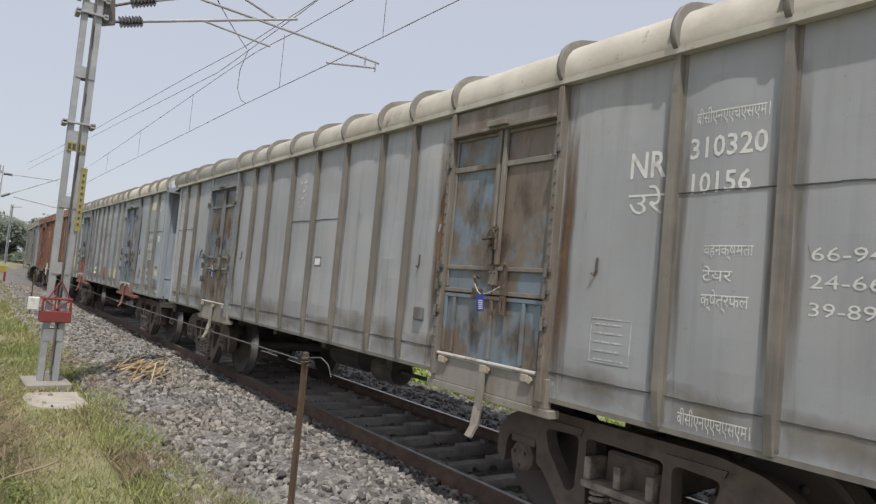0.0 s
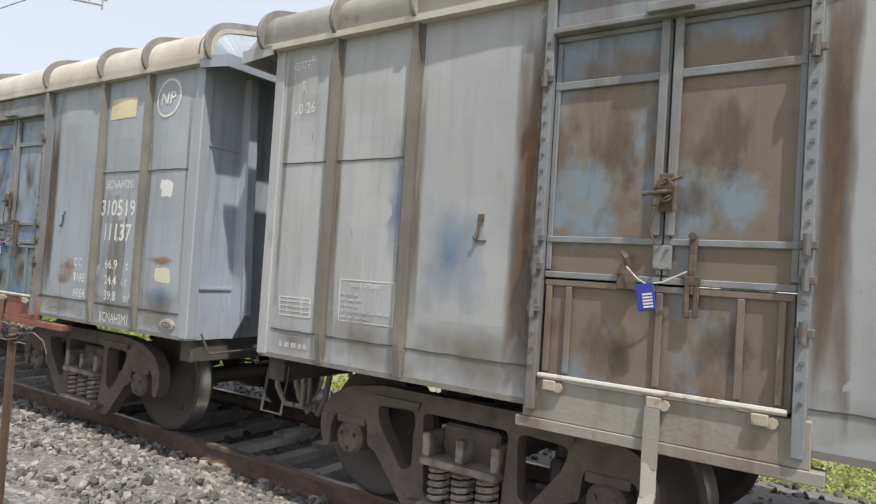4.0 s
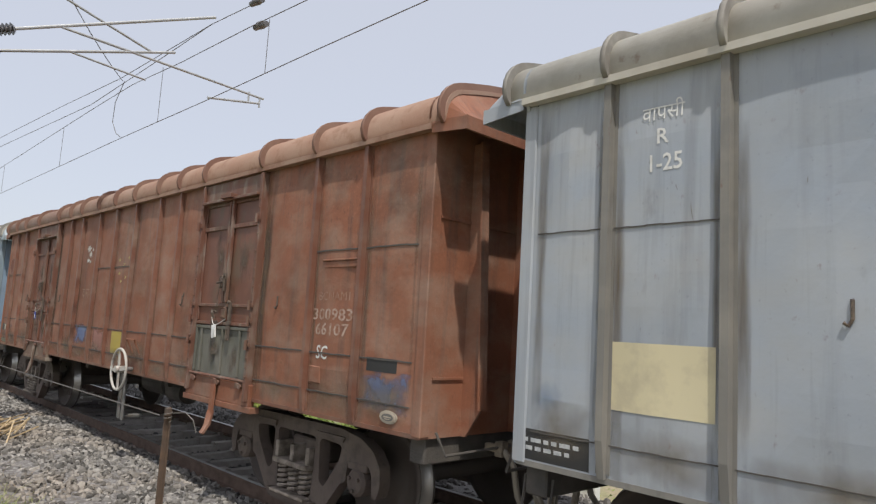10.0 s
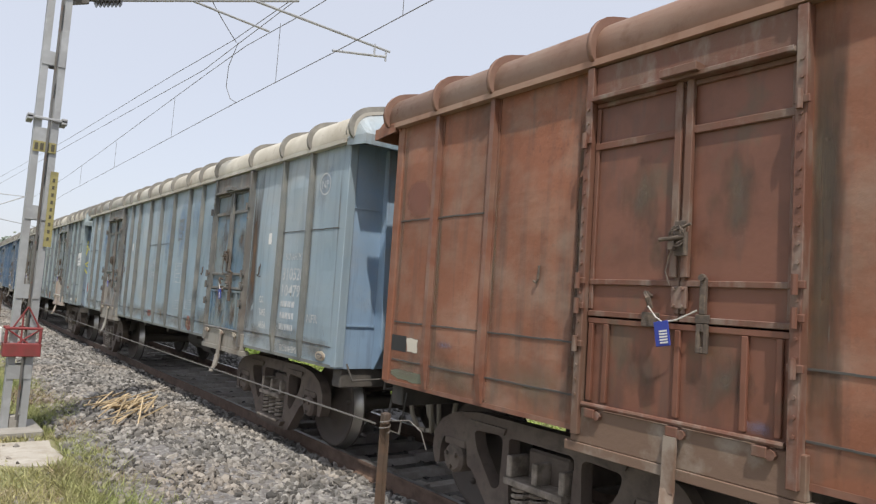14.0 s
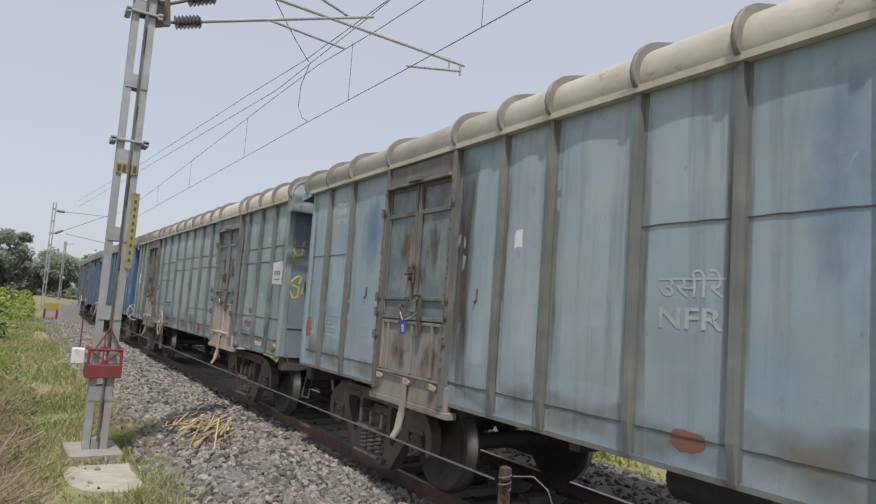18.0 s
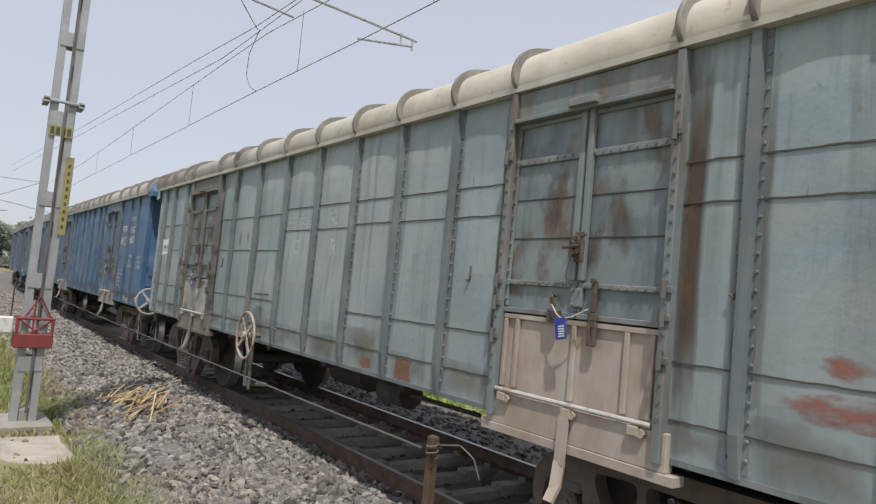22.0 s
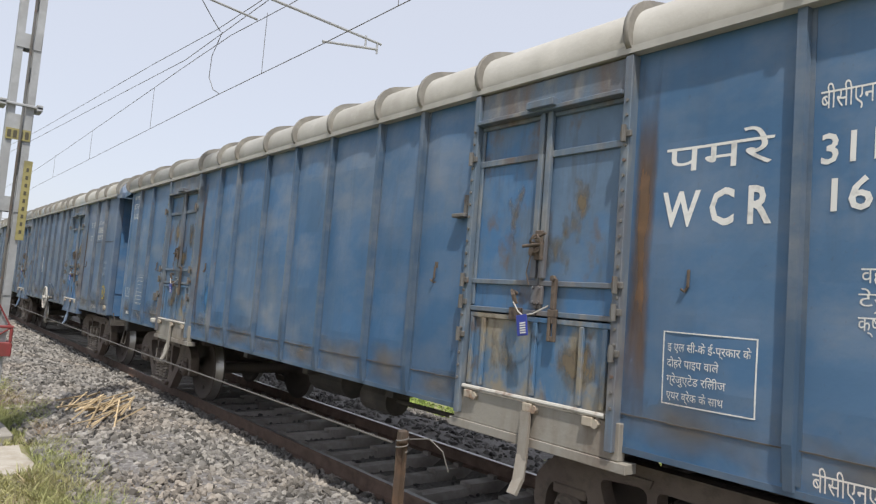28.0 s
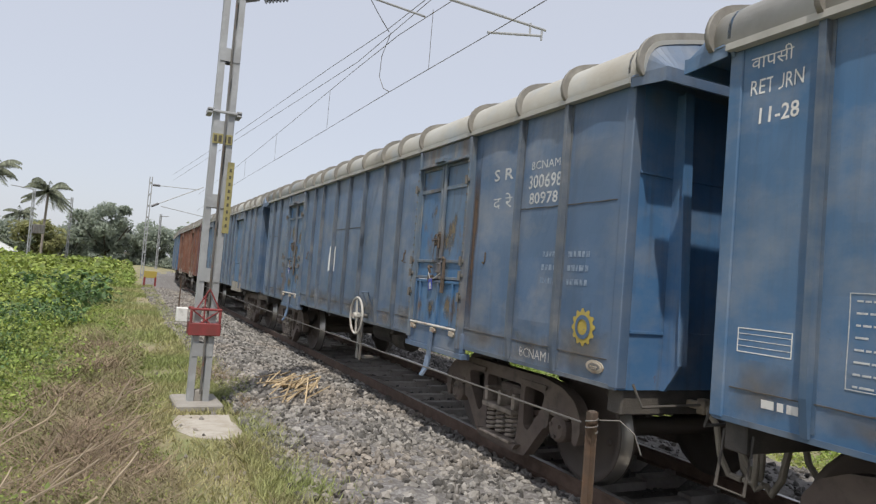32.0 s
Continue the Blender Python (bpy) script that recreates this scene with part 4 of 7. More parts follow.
def letters(wagon, body, x, z, height, material, y=None, sgn=-1, width=None, name="lettering", proud=-0.0069, weight=0.0):
    """Painted writing on the side; x, z is its lower left corner as seen from outside."""
    cu = bpy.data.curves.new(name, "FONT")
    cu.body, cu.size, cu.resolution_u, cu.offset = body, 1.0, 2, weight if height < 0.075 or body == "RETURN" or (height < 0.1 and ("M" in body or body == "t")) else 0.022 if height > 0.18 else 0.014 if body.isascii() else 0.0
    tmp = bpy.data.objects.new(name, cu)
    scene.collection.objects.link(tmp)
    bpy.context.view_layer.update()
    me = bpy.data.meshes.new_from_object(tmp.evaluated_get(bpy.context.evaluated_depsgraph_get()))
    bpy.data.objects.remove(tmp)
    bpy.data.curves.remove(cu)
    co = np.empty(len(me.vertices) * 3)
    me.vertices.foreach_get("co", co)
    co = co.reshape(-1, 3)
    k = height / 0.72
    kx = k if width is None else width / max(co[:, 0].max(), 1e-3)
    yy = (SIDE + proud + 0.0093) if y is None else y
    out = np.stack([x + kx * co[:, 0], np.full(len(co), sgn * yy), z + k * co[:, 1]], 1)
    me.vertices.foreach_set("co", out.ravel())
    me.update()
    me.materials.append(material)
    ob = new(name, me)
    ob.parent = wagon
    return conform(ob, wagon)


def patch(wagon, x0, x1, z0, z1, material, ragged=0.0, name="paint_patch", seed=1, y=0.0):
    """A daub of paint, a label or a run of rust lying on the side plates; ragged widens it for the uneven rim of its material."""
    bm = bmesh.new()
    if ragged:
        dx, dz = 0.10 * (x1 - x0), 0.10 * (z1 - z0)
        x0, x1, z0, z1 = x0 - dx, x1 + dx, max(z0 - dz, 1.085), min(z1 + dz, 3.43)
    nx, nz = max(3, int((x1 - x0) / 0.06)), max(3, int((z1 - z0) / 0.1))
    vs = [[bm.verts.new((x0 + (x1 - x0) * i / nx, -(SIDE + 0.0013 + y), z0 + (z1 - z0) * j / nz)) for j in range(nz + 1)] for i in range(nx + 1)]
    for i in range(nx):
        for j in range(nz):
            bm.faces.new((vs[i][j], vs[i + 1][j], vs[i + 1][j + 1], vs[i][j + 1]))
    return conform(part(name, bm, material, wagon), wagon)


def scratch(w, x, z, length, lean):
    """A thin, slightly bent scrape through the paint."""
    bm = bmesh.new()
    n = 4
    pts = [(x + length * k / n * math.cos(lean + 0.04 * k), z + length * k / n * math.sin(lean + 0.04 * k), 0.0018 * math.sin(math.pi * (k + 0.5) / (n + 1))) for k in range(n + 1)]
    a = [bm.verts.new((px - r, -(SIDE + 0.0036), pz)) for px, pz, r in pts]
    b = [bm.verts.new((px + r, -(SIDE + 0.0036), pz)) for px, pz, r in pts]
    for k in range(n):
        bm.faces.new((a[k], b[k], b[k + 1], a[k + 1]))
    bmesh.ops.recalc_face_normals(bm, faces=bm.faces[:])
    return conform(part("scratch", bm, M["scrape"], w), w)


def outline(wagon, x0, x1, z0, z1, material, rows=0, w=0.006, words=True):
    """A ruled box of writing too small to read: its border and bars for the lines of words."""
    bm = bmesh.new()
    yy = SIDE + 0.0026

    def bar(a, b, c, d):
        nx, nz = max(1, round((b - a) / 0.08)), max(1, round((d - c) / 0.08))
        for i in range(nx):
            for j in range(nz):
                box(bm, a + (b - a) * i / nx, a + (b - a) * (i + 1) / nx, -yy, -yy + 0.0025, c + (d - c) * j / nz, c + (d - c) * (j + 1) / nz)
    for a, b, c, d in ((x0, x1, z0, z0 + w), (x0, x1, z1 - w, z1), (x0, x0 + w, z0, z1), (x1 - w, x1, z0, z1)):
        bar(a, b, c, d)
    rr = random.Random(int(x0 * 1000))
    for i in range(rows):
        z = z1 - (i + 0.75) * (z1 - z0) / rows
        x = x0 + 0.04
        while words and x < x1 - 0.08:
            q = min(x + rr.uniform(0.02, 0.085), x1 - 0.03)
            bar(x, q, z, z + 0.17 * (z1 - z0) / rows)
            x = q + 0.012
            if rr.random() < 0.12:
                break
        if not words and i:
            bar(x0, x1, z1 - i * (z1 - z0) / rows, z1 - i * (z1 - z0) / rows + 0.6 * w)
    return conform(tagged(part("notice_box", bm, material, wagon), kind="stuff"), wagon)


def hand_wheel(wagon, x, y, z, r, material, along="y", turn=0.1):
    bm = bmesh.new()
    n = 28

    def at(a, rr, d=0.0):
        return (x + rr * math.cos(a), y + d, z + rr * math.sin(a)) if along == "y" else (x + d, y + rr * math.cos(a), z + rr * math.sin(a))
    pts = [at(6.28319 * i / n, r) for i in range(n + 1)]
    tube(bm, pts, 0.017, 8)
    for k in range(4):
        a = 1.5708 * k + turn
        ring = [[bm.verts.new(at(a + q * wd / rr, rr, d)) for q, d in ((-1, -0.008), (1, -0.008), (1, 0.008), (-1, 0.008))] for rr, wd in ((0.035, 0.034), (r, 0.017))]
        for j in range(4):
            bm.faces.new((ring[0][j], ring[0][(j + 1) % 4], ring[1][(j + 1) % 4], ring[1][j]))
    rod(bm, at(0, 0, -0.05), at(0, 0, 0.09), 0.045, 10)
    part("hand_brake_wheel", bm, material, wagon, "round spoked hand brake wheel")
    bm = bmesh.new()
    if along == "y":
        box(bm, x - 0.05, x + 0.03, y + 0.05, y + 0.08, z - 0.62, z + 0.02, 0.006)
        box(bm, x - 0.05, x + 0.03, y + 0.05, y + 0.38, z - 0.64, z - 0.6, 0.006)
        rod(bm, (x, y + 0.05, z), (x, y + 0.3, z), 0.03, 8)
        box(bm, x + 0.1, x + 0.14, y + 0.05, y + 0.08, z - 0.66, z - 0.1, 0.006)
    else:
        rod(bm, (x - 0.3, y, z), (x, y, z), 0.03, 8)
    part("hand_brake_bracket", bm, M["steel"], wagon)


def end_wall(wagon, sgn, hl, body_m, side_m, stanchions=(-1.09, -0.5, 0.5, 1.09), reach=0.36, brim=3.47):
    e = sgn * hl
    bm = boxes((e - sgn * 0.04, e, -SIDE, SIDE, 1.06, 3.45))
    wall = part("end_wall", bm, body_m, wagon)
    for yy in (-SIDE, SIDE):
        q = 1 if yy > 0 else -1
        part("corner_post", boxes((e - sgn * 0.09, e + sgn * 0.012, yy - q * 0.09, yy + q * 0.014, 1.07, 3.43), bevel=0.008), side_m, wagon)
    for yy in stanchions:
        bm = bmesh.new()
        prism(bm, [(e + sgn * a, z) for a, z in ((0.0, 3.42), (0.10, 3.42), (0.20, 1.28), (0.05, 1.06), (0.0, 1.06))], "y", yy - 0.012, yy + 0.012)
        prism(bm, [(e + sgn * a, z) for a, z in ((0.10, 3.42), (0.116, 3.42), (0.216, 1.28), (0.20, 1.28))], "y", yy - 0.045, yy + 0.045)
        part("end_stanchion", bm, body_m, wall)
    edges = (-1.47,) + stanchions + (1.47,)
    for z in (1.5, 2.75):
        for a, b in ((p + 0.02, q - 0.02) for p, q in zip(edges, edges[1:])):
            part("end_seam", boxes((e, e + sgn * 0.014, a, b, z, z + 0.02)), body_m, wall)
    half = roof_half()
    prof = [(-y, z) for y, z in half] + [(y, z) for y, z in half[-2::-1]]
    gable = prism(bmesh.new(), [(-1.56, 3.40)] + prof[1:-1] + [(1.56, 3.40)], "x", e - sgn * 0.03, e - sgn * 0.004)
    part("roof_gable", gable, side_m, wagon)
    # visor that slopes from the roof's rim out to a turned-down lip
    bm = bmesh.new()
    rim = [bm.verts.new((e + sgn * 0.13, y * 0.985, z - 0.02)) for y, z in prof]
    lip = [bm.verts.new((e + sgn * reach * min(1.0, (1.61 - abs(y)) / 0.02), y, brim)) for y, z in prof]
    for k in range(len(prof) - 1):
        bm.faces.new((rim[k], rim[k + 1], lip[k + 1], lip[k]))
    prism(bm, [(e + sgn * (reach - 0.01), brim + 0.005), (e + sgn * (reach + 0.01), brim + 0.005), (e + sgn * (reach + 0.01), brim - 0.1), (e + sgn * (reach - 0.01), brim - 0.1)], "y", -1.6, 1.6)
    for yy in (-1.6, 1.6):
        q = 0.012 if yy > 0 else -0.012
        prism(bm, [(e, 3.50), (e + sgn * (reach - 0.01), brim), (e + sgn * (reach - 0.01), brim - 0.1), (e, brim - 0.07)], "y", yy - q, yy)
    part("rain_hood", bm, side_m, wagon, "projecting sheet visor over the wagon end")
    k0 = (reach - 0.36) * 0.7
    bm = prism(bmesh.new(), [(e + sgn * (0.19 + 0.3 * k0), 3.82), (e + sgn * (0.31 + k0), 3.55), (e + sgn * (0.35 + k0), 3.56), (e + sgn * (0.23 + 0.3 * k0), 3.84)], "y", -0.5, -0.1)
    for k in range(4):
        x, z = e + sgn * (0.235 + 0.028 * k + k0 * (0.3 + 0.2 * k)), 3.80 - 0.06 * k
        prism(bm, [(x, z), (x + sgn * 0.035, z - 0.01), (x + sgn * 0.03, z - 0.03)], "y", -0.48, -0.12)
    part("vent", bm, side_m, wagon, "louvred vent on the visor")
    # coupler, buffing gear, hoses and steps
    c = 0.93 / 2 + 0.02
    bm = boxes((e - sgn * 0.3, e + sgn * (c - 0.22), -0.11, 0.11, 0.93, 1.13), (e + sgn * (c - 0.24), e + sgn * (c + 0.02), -0.17 if sgn > 0 else -0.02, 0.02 if sgn > 0 else 0.17, 0.86, 1.18), (e - sgn * 0.02, e + sgn * 0.06, -0.3, 0.3, 0.82, 1.2), bevel=0.02)
    part("coupler", bm, M["coupler"], wagon, "dusty cast centre buffer coupler")
    for yy, zz in ((-0.42, 0.84), (0.36, 0.84)):
        pts = [(e + sgn * 0.1, yy, 0.95), (e + sgn * 0.22, yy - 0.05, zz), (e + sgn * 0.3, yy - 0.03, 0.5), (e + sgn * 0.40, yy, 0.36), (e + sgn * 0.46, yy, 0.42)]
        part("air_hose", tube(bmesh.new(), pts, 0.028, 8), M["hose"], wagon)
    for yy, out in ((-0.78, 0.30), (-0.62, 0.38)):
        part("angle_cock", boxes((e, e + sgn * 0.2, yy - 0.03, yy + 0.03, 0.93, 0.99), (e + sgn * 0.12, e + sgn * 0.2, yy - 0.045, yy + 0.045, 0.90, 1.02), bevel=0.01), M["coupler"], wagon)
        part("brake_hose", tube(bmesh.new(), [(e + sgn * 0.18, yy, 0.96), (e + sgn * (out - 0.02), yy + 0.02, 0.84), (e + sgn * out, yy + 0.05, 0.62), (e + sgn * (out + 0.05), yy + 0.1, 0.48), (e + sgn * 0.45, yy + 0.12, 0.47)], 0.025, 8), M["hose"], wagon)
    part("cut_lever", tube(bmesh.new(), [(e + sgn * 0.08, -1.45, 1.12), (e + sgn * 0.16, -1.42, 0.96), (e + sgn * 0.16, -0.6, 0.98), (e + sgn * 0.2, -0.12, 1.16)], 0.011), M["under"], wagon)
    part("head_stock", boxes((e - sgn * 0.2, e - sgn * 0.03, -1.45, 1.45, 0.86, 1.06), bevel=0.01), M["under"], wagon)
    if sgn > 0:
        return
    q = e - sgn * 0.12
    part("foot_step", tube(bmesh.new(), [(q - 0.11, -1.42, 0.98), (q - 0.11, -1.48, 0.62), (q + 0.11, -1.48, 0.62), (q + 0.11, -1.42, 0.98)], 0.012), M["under"], wagon)


def wagon(name, label, body_m, roof_m, rib_m=None, door_mats=None, hl=6.76, ribs=RIBS_A, doors=(3.545, -3.71), half=0.665, riveted=False, full=True, group="freight train", seed=1, eave=None, end_m=None, clean=False):
    w = group_at(name, Matrix.Identity(4), label, "freight wagon", group)
    rib_m = rib_m or body_m
    xs = (-hl + 0.09,) + tuple(ribs) + (hl - 0.09,)
    BAYS[w.name] = (list(zip(xs, xs[1:])), seed)
    in_door = lambda a, b: any(a >= d - half - 0.09 and b <= d + half + 0.09 for d in doors)
    for sgn in (-1, 1):
        for k, (a, b) in enumerate(zip(xs, xs[1:])):
            if in_door(a, b):
                continue
            part("side_panel", bulged_panel(a, b, 1.09, 3.45, SIDE, sgn, seed * 31 + k), body_m, w)
            if sgn < 0 and full:
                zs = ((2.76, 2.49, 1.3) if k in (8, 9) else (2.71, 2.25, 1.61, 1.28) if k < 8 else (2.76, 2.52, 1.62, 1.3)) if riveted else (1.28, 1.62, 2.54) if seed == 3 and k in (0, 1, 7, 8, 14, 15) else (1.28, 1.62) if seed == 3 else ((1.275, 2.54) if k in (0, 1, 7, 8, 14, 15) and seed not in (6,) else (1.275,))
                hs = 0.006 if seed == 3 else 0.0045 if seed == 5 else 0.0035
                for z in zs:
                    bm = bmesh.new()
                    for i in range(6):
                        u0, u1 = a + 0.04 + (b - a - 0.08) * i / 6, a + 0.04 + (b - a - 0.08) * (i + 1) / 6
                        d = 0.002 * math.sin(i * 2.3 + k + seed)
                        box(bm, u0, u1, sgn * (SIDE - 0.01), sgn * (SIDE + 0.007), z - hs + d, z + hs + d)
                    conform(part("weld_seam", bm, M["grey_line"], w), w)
        for x in ribs:
            if any(abs(abs(x - d) - half) < 0.09 for d in doors):
                continue
            part("side_rib", rib_mesh(x, sgn, 0.036 if riveted else 0.031, riveted and sgn < 0 and full), rib_m, w)
        for d in doors:
            side_door(w, d, half, sgn, door_mats[0 if d > 0 else 1], full and sgn < 0, seed)
        part("bottom_angle", boxes((-hl + 0.02, hl - 0.02, sgn * (SIDE - 0.09), sgn * (SIDE + 0.004), 1.055, 1.09)), rib_m, w)
        part("eave_angle", boxes((-hl, hl, sgn * (SIDE + 0.005), sgn * 1.618, 3.43, 3.44), (-hl, hl, sgn * 1.606, sgn * 1.618, 3.44, 3.475)), eave or roof_m, w)
        if full:
            for d in doors:
                for q in (-1.1, 1.1):
                    x = d + q
                    bm = tube(bmesh.new(), [(x, sgn * (SIDE + 0.008), 2.13), (x, sgn * (SIDE + 0.026), 2.12), (x, sgn * (SIDE + 0.028), 2.03), (x - 0.015, sgn * (SIDE + 0.034), 2.0), (x - 0.035, sgn * (SIDE + 0.036), 2.015)], 0.009)
                    box(bm, x - 0.03, x + 0.045, sgn * SIDE, sgn * (SIDE + 0.014), 1.988, 2.0)
                    part("rope_hook", box(bm, x - 0.02, x + 0.02, sgn * SIDE, sgn * (SIDE + 0.013), 2.11, 2.16), M["lock"], w)
    half_p = roof_half()
    prof = [(-y, z) for y, z in half_p] + [(y, z) for y, z in half_p[-2::-1]]
    inner = [(y * 0.985, z - 0.03) for y, z in prof[::-1]]
    roof = part("roof", prism(bmesh.new(), prof + inner, "x", -hl - 0.15, hl + 0.15), roof_m, w, "dust-covered arched steel roof")
    for p in roof.data.polygons:
        p.use_smooth = abs(p.normal.x) < 0.5
    outer, seat = roof_half(0.055), roof_half(-0.008)
    outer[0], outer[1] = (1.612, 3.455), (1.65, 3.50)
    arch = [(-y, z) for y, z in outer] + [(y, z) for y, z in outer[-2::-1]]
    hoop_in = [(y, z) for y, z in seat] + [(-y, z) for y, z in seat[-2::-1]]
    for x in tuple(ribs) + (-hl - 0.125, hl + 0.125):
        hoop = part("roof_hoop", prism(bmesh.new(), arch + hoop_in, "x", x - 0.019, x + 0.019), M["brown_hoop"] if roof_m is M["brown_roof"] else M["hoop"], w)
        for p in hoop.data.polygons:
            p.use_smooth = abs(p.normal.x) < 0.5
    if full:
        rr = random.Random(seed * 13)
        for k, (a, b) in enumerate(zip(xs, xs[1:])):
            if in_door(a, b) or b - a < 0.2:
                continue
            # runs from the rib at its edge, splashes along the foot, and rubbed scuffs
            if not clean:
                patch(w, a + 0.03, a + rr.uniform(0.09, 0.13), 1.09, 3.43, M["rib_run"], 0, "dirt_run")
                patch(w, b - rr.uniform(0.07, 0.10), b - 0.035, 1.09, 3.43, M["rib_run"], 0, "dirt_run")
                for _ in range(2):
                    x, z = rr.uniform(a + 0.1, b - 0.12), rr.uniform(1.35, 3.0)
                    scratch(w, x, z, rr.uniform(0.03, 0.11), rr.choice((-1.57, -1.4, -1.75, -0.1)))
            patch(w, a + 0.02, b - 0.02, 1.09, rr.uniform(1.28, 1.5), M["splash"], 0, "mud_splash", y=0.0008)
    part("floor", boxes((-hl + 0.05, hl - 0.05, -SIDE + 0.04, SIDE - 0.04, 1.06, 1.16)), M["under"], w)
    for e in (1, -1):
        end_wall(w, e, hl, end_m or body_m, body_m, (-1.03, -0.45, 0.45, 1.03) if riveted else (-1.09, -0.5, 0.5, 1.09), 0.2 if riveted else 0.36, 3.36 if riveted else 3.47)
    part("centre_sill", boxes((-hl, hl, -0.25, 0.25, 0.82, 1.06), *((x - 0.06, x + 0.06, -1.3, 1.3, 0.94, 1.06) for x in (-3.1, -1.6, 0.0, 1.6, 3.1))), M["under"], w)
    bm = lathe(bmesh.new(), ((0.05, -0.5), (0.2, -0.45), (0.2, 0.4), (0.05, 0.45)), "x", 16)
    bmesh.ops.translate(bm, verts=bm.verts, vec=(-1.0, -0.25, 0.74))
    part("air_reservoir", bm, M["under"], w)
    bm = rod(rod(bmesh.new(), (0.3, -0.6, 0.75), (0.8, -0.6, 0.75), 0.16, 16), (0.8, -0.6, 0.75), (1.8, -0.45, 0.72), 0.025)
    part("brake_cylinder", bm, M["under"], w)
    part("brake_pipe", tube(bmesh.new(), [(-hl, 0.5, 0.9), (hl, 0.5, 0.9)], 0.02), M["under"], w)
    bogie(w, 4.65)
    bogie(w, 1.72 - hl)
    return w


# ---- the train ----
P = {
    "grey": paint("grey_wagon_paint", (0.365, 0.375, 0.39), (0.42, 0.425, 0.43), seed=1, grime=0.3, rust=0.12),
    "pale": paint("pale_blue_grey_wagon_paint", (0.34, 0.385, 0.45), (0.41, 0.415, 0.41), seed=2, grime=0.4),
    "brown": paint("red_brown_wagon_paint", (0.265, 0.10, 0.053), (0.30, 0.133, 0.08), seed=3, grime=0.6, rough=0.65, mottle=0.8),
    "sky": paint("light_blue_wagon_paint", (0.27, 0.37, 0.445), (0.385, 0.425, 0.45), seed=4, grime=0.4),
    "green": paint("grey_green_wagon_paint", (0.285, 0.355, 0.38), (0.36, 0.405, 0.41), seed=5, grime=0.5, mottle=0.3),
    "maroon": paint("maroon_wagon_paint", (0.12, 0.036, 0.036), (0.16, 0.06, 0.055), seed=9, grime=0.6, rough=0.65),
    "blue": paint("deep_blue_wagon_paint", (0.05, 0.14, 0.28), (0.105, 0.175, 0.275), seed=6, grime=0.25, rust=0.1),
    "blue2": paint("faded_blue_wagon_paint", (0.08, 0.14, 0.24), (0.135, 0.185, 0.262), seed=7, grime=0.35, rust=0.15),
}
R = {k: paint(k + "_rib_paint", c, tuple(1.25 * a for a in c), seed=20 + i, rust=0.5, grime=0.55) for i, (k, c) in enumerate(
    (("grey", (0.185, 0.17, 0.15)), ("pale", (0.19, 0.182, 0.166)), ("brown", (0.185, 0.077, 0.048)), ("sky", (0.165, 0.175, 0.17)), ("green", (0.15, 0.178, 0.195)), ("blue", (0.062, 0.11, 0.18)), ("blue2", (0.08, 0.108, 0.15))))}
# end walls: side paints retoned, shade and light there put into the colour
E_ = {k: paint(k + "_end_shading_tone", c, tuple(1.25 * a for a in c), seed=40 + i, rust=0.4, grime=0.6) for i, (k, c) in enumerate(
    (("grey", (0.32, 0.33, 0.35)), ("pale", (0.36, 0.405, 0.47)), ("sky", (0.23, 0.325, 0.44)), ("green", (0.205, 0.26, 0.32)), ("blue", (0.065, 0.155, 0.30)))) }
D = {}
for key, base, spot in (("blue", (0.095, 0.155, 0.24), (0.05, 0.15, 0.31)), ("pale", (0.24, 0.285, 0.33), (0.12, 0.20, 0.33)), ("sky", (0.18, 0.22, 0.235), (0.10, 0.18, 0.26)), ("grey", (0.25, 0.25, 0.245), (0.17, 0.18, 0.19)), ("brown", (0.15, 0.063, 0.04), (0.20, 0.085, 0.055)), ("green", (0.20, 0.235, 0.245), (0.13, 0.165, 0.185)), ("worn", (0.17, 0.135, 0.105), (0.18, 0.25, 0.31))):
    D[key] = make(key + "_door_leaf_paint", base, 0.5, layers=((spot, (1.9, 1.9, 1.6), 0.53, 0.05, 0.85, 4.0), (tuple(1.3 * c for c in base), (5, 5, 4), 0.56, 0.1, 0.5, 4.0), ((0.13, 0.085, 0.055), (3.2, 3.2, 2.0), 0.62, 0.06, 0.85, 5.0), (SOOT, (9, 9, 1.2), 0.64, 0.1, 0.5, 4.0)), bump=0.15, bscale=9, seed=len(key))
D["blue_tan"] = make("blue_flap_with_tan_scrapes", (0.10, 0.165, 0.245), 0.55, layers=(((0.055, 0.15, 0.29), (2.2, 2.2, 1.4), 0.52, 0.08, 0.8, 4.0), ((0.27, 0.225, 0.15), (2.6, 2.6, 1.8), 0.545, 0.05, 0.85, 5.0), ((0.33, 0.32, 0.29), (9, 9, 2), 0.6, 0.1, 0.5, 4.0), ((0.12, 0.08, 0.05), (7, 7, 4), 0.62, 0.06, 0.7, 4.0)), bump=0.15, bscale=9)
D["scoured"] = make("grey_flap_scoured_white_and_brown", (0.29, 0.285, 0.27), 0.75, layers=(((0.46, 0.44, 0.40), (3.0, 3.0, 1.5), 0.52, 0.07, 0.85, 5.0), ((0.12, 0.08, 0.055), (3.2, 3.2, 1.6), 0.55, 0.06, 0.9, 5.0), ((0.16, 0.18, 0.185), (2.2, 2.2, 2.0), 0.6, 0.08, 0.7, 4.0)), bump=0.2, bscale=12)
D["umber"] = make("umber_scoured_sill", (0.18, 0.115, 0.08), 0.75, layers=(((0.31, 0.265, 0.215), (3, 3, 2.6), 0.55, 0.07, 0.8, 5.0), ((0.16, 0.07, 0.045), (2.4, 2.4, 1.5), 0.58, 0.06, 0.8, 4.0)), bump=0.2, bscale=20)
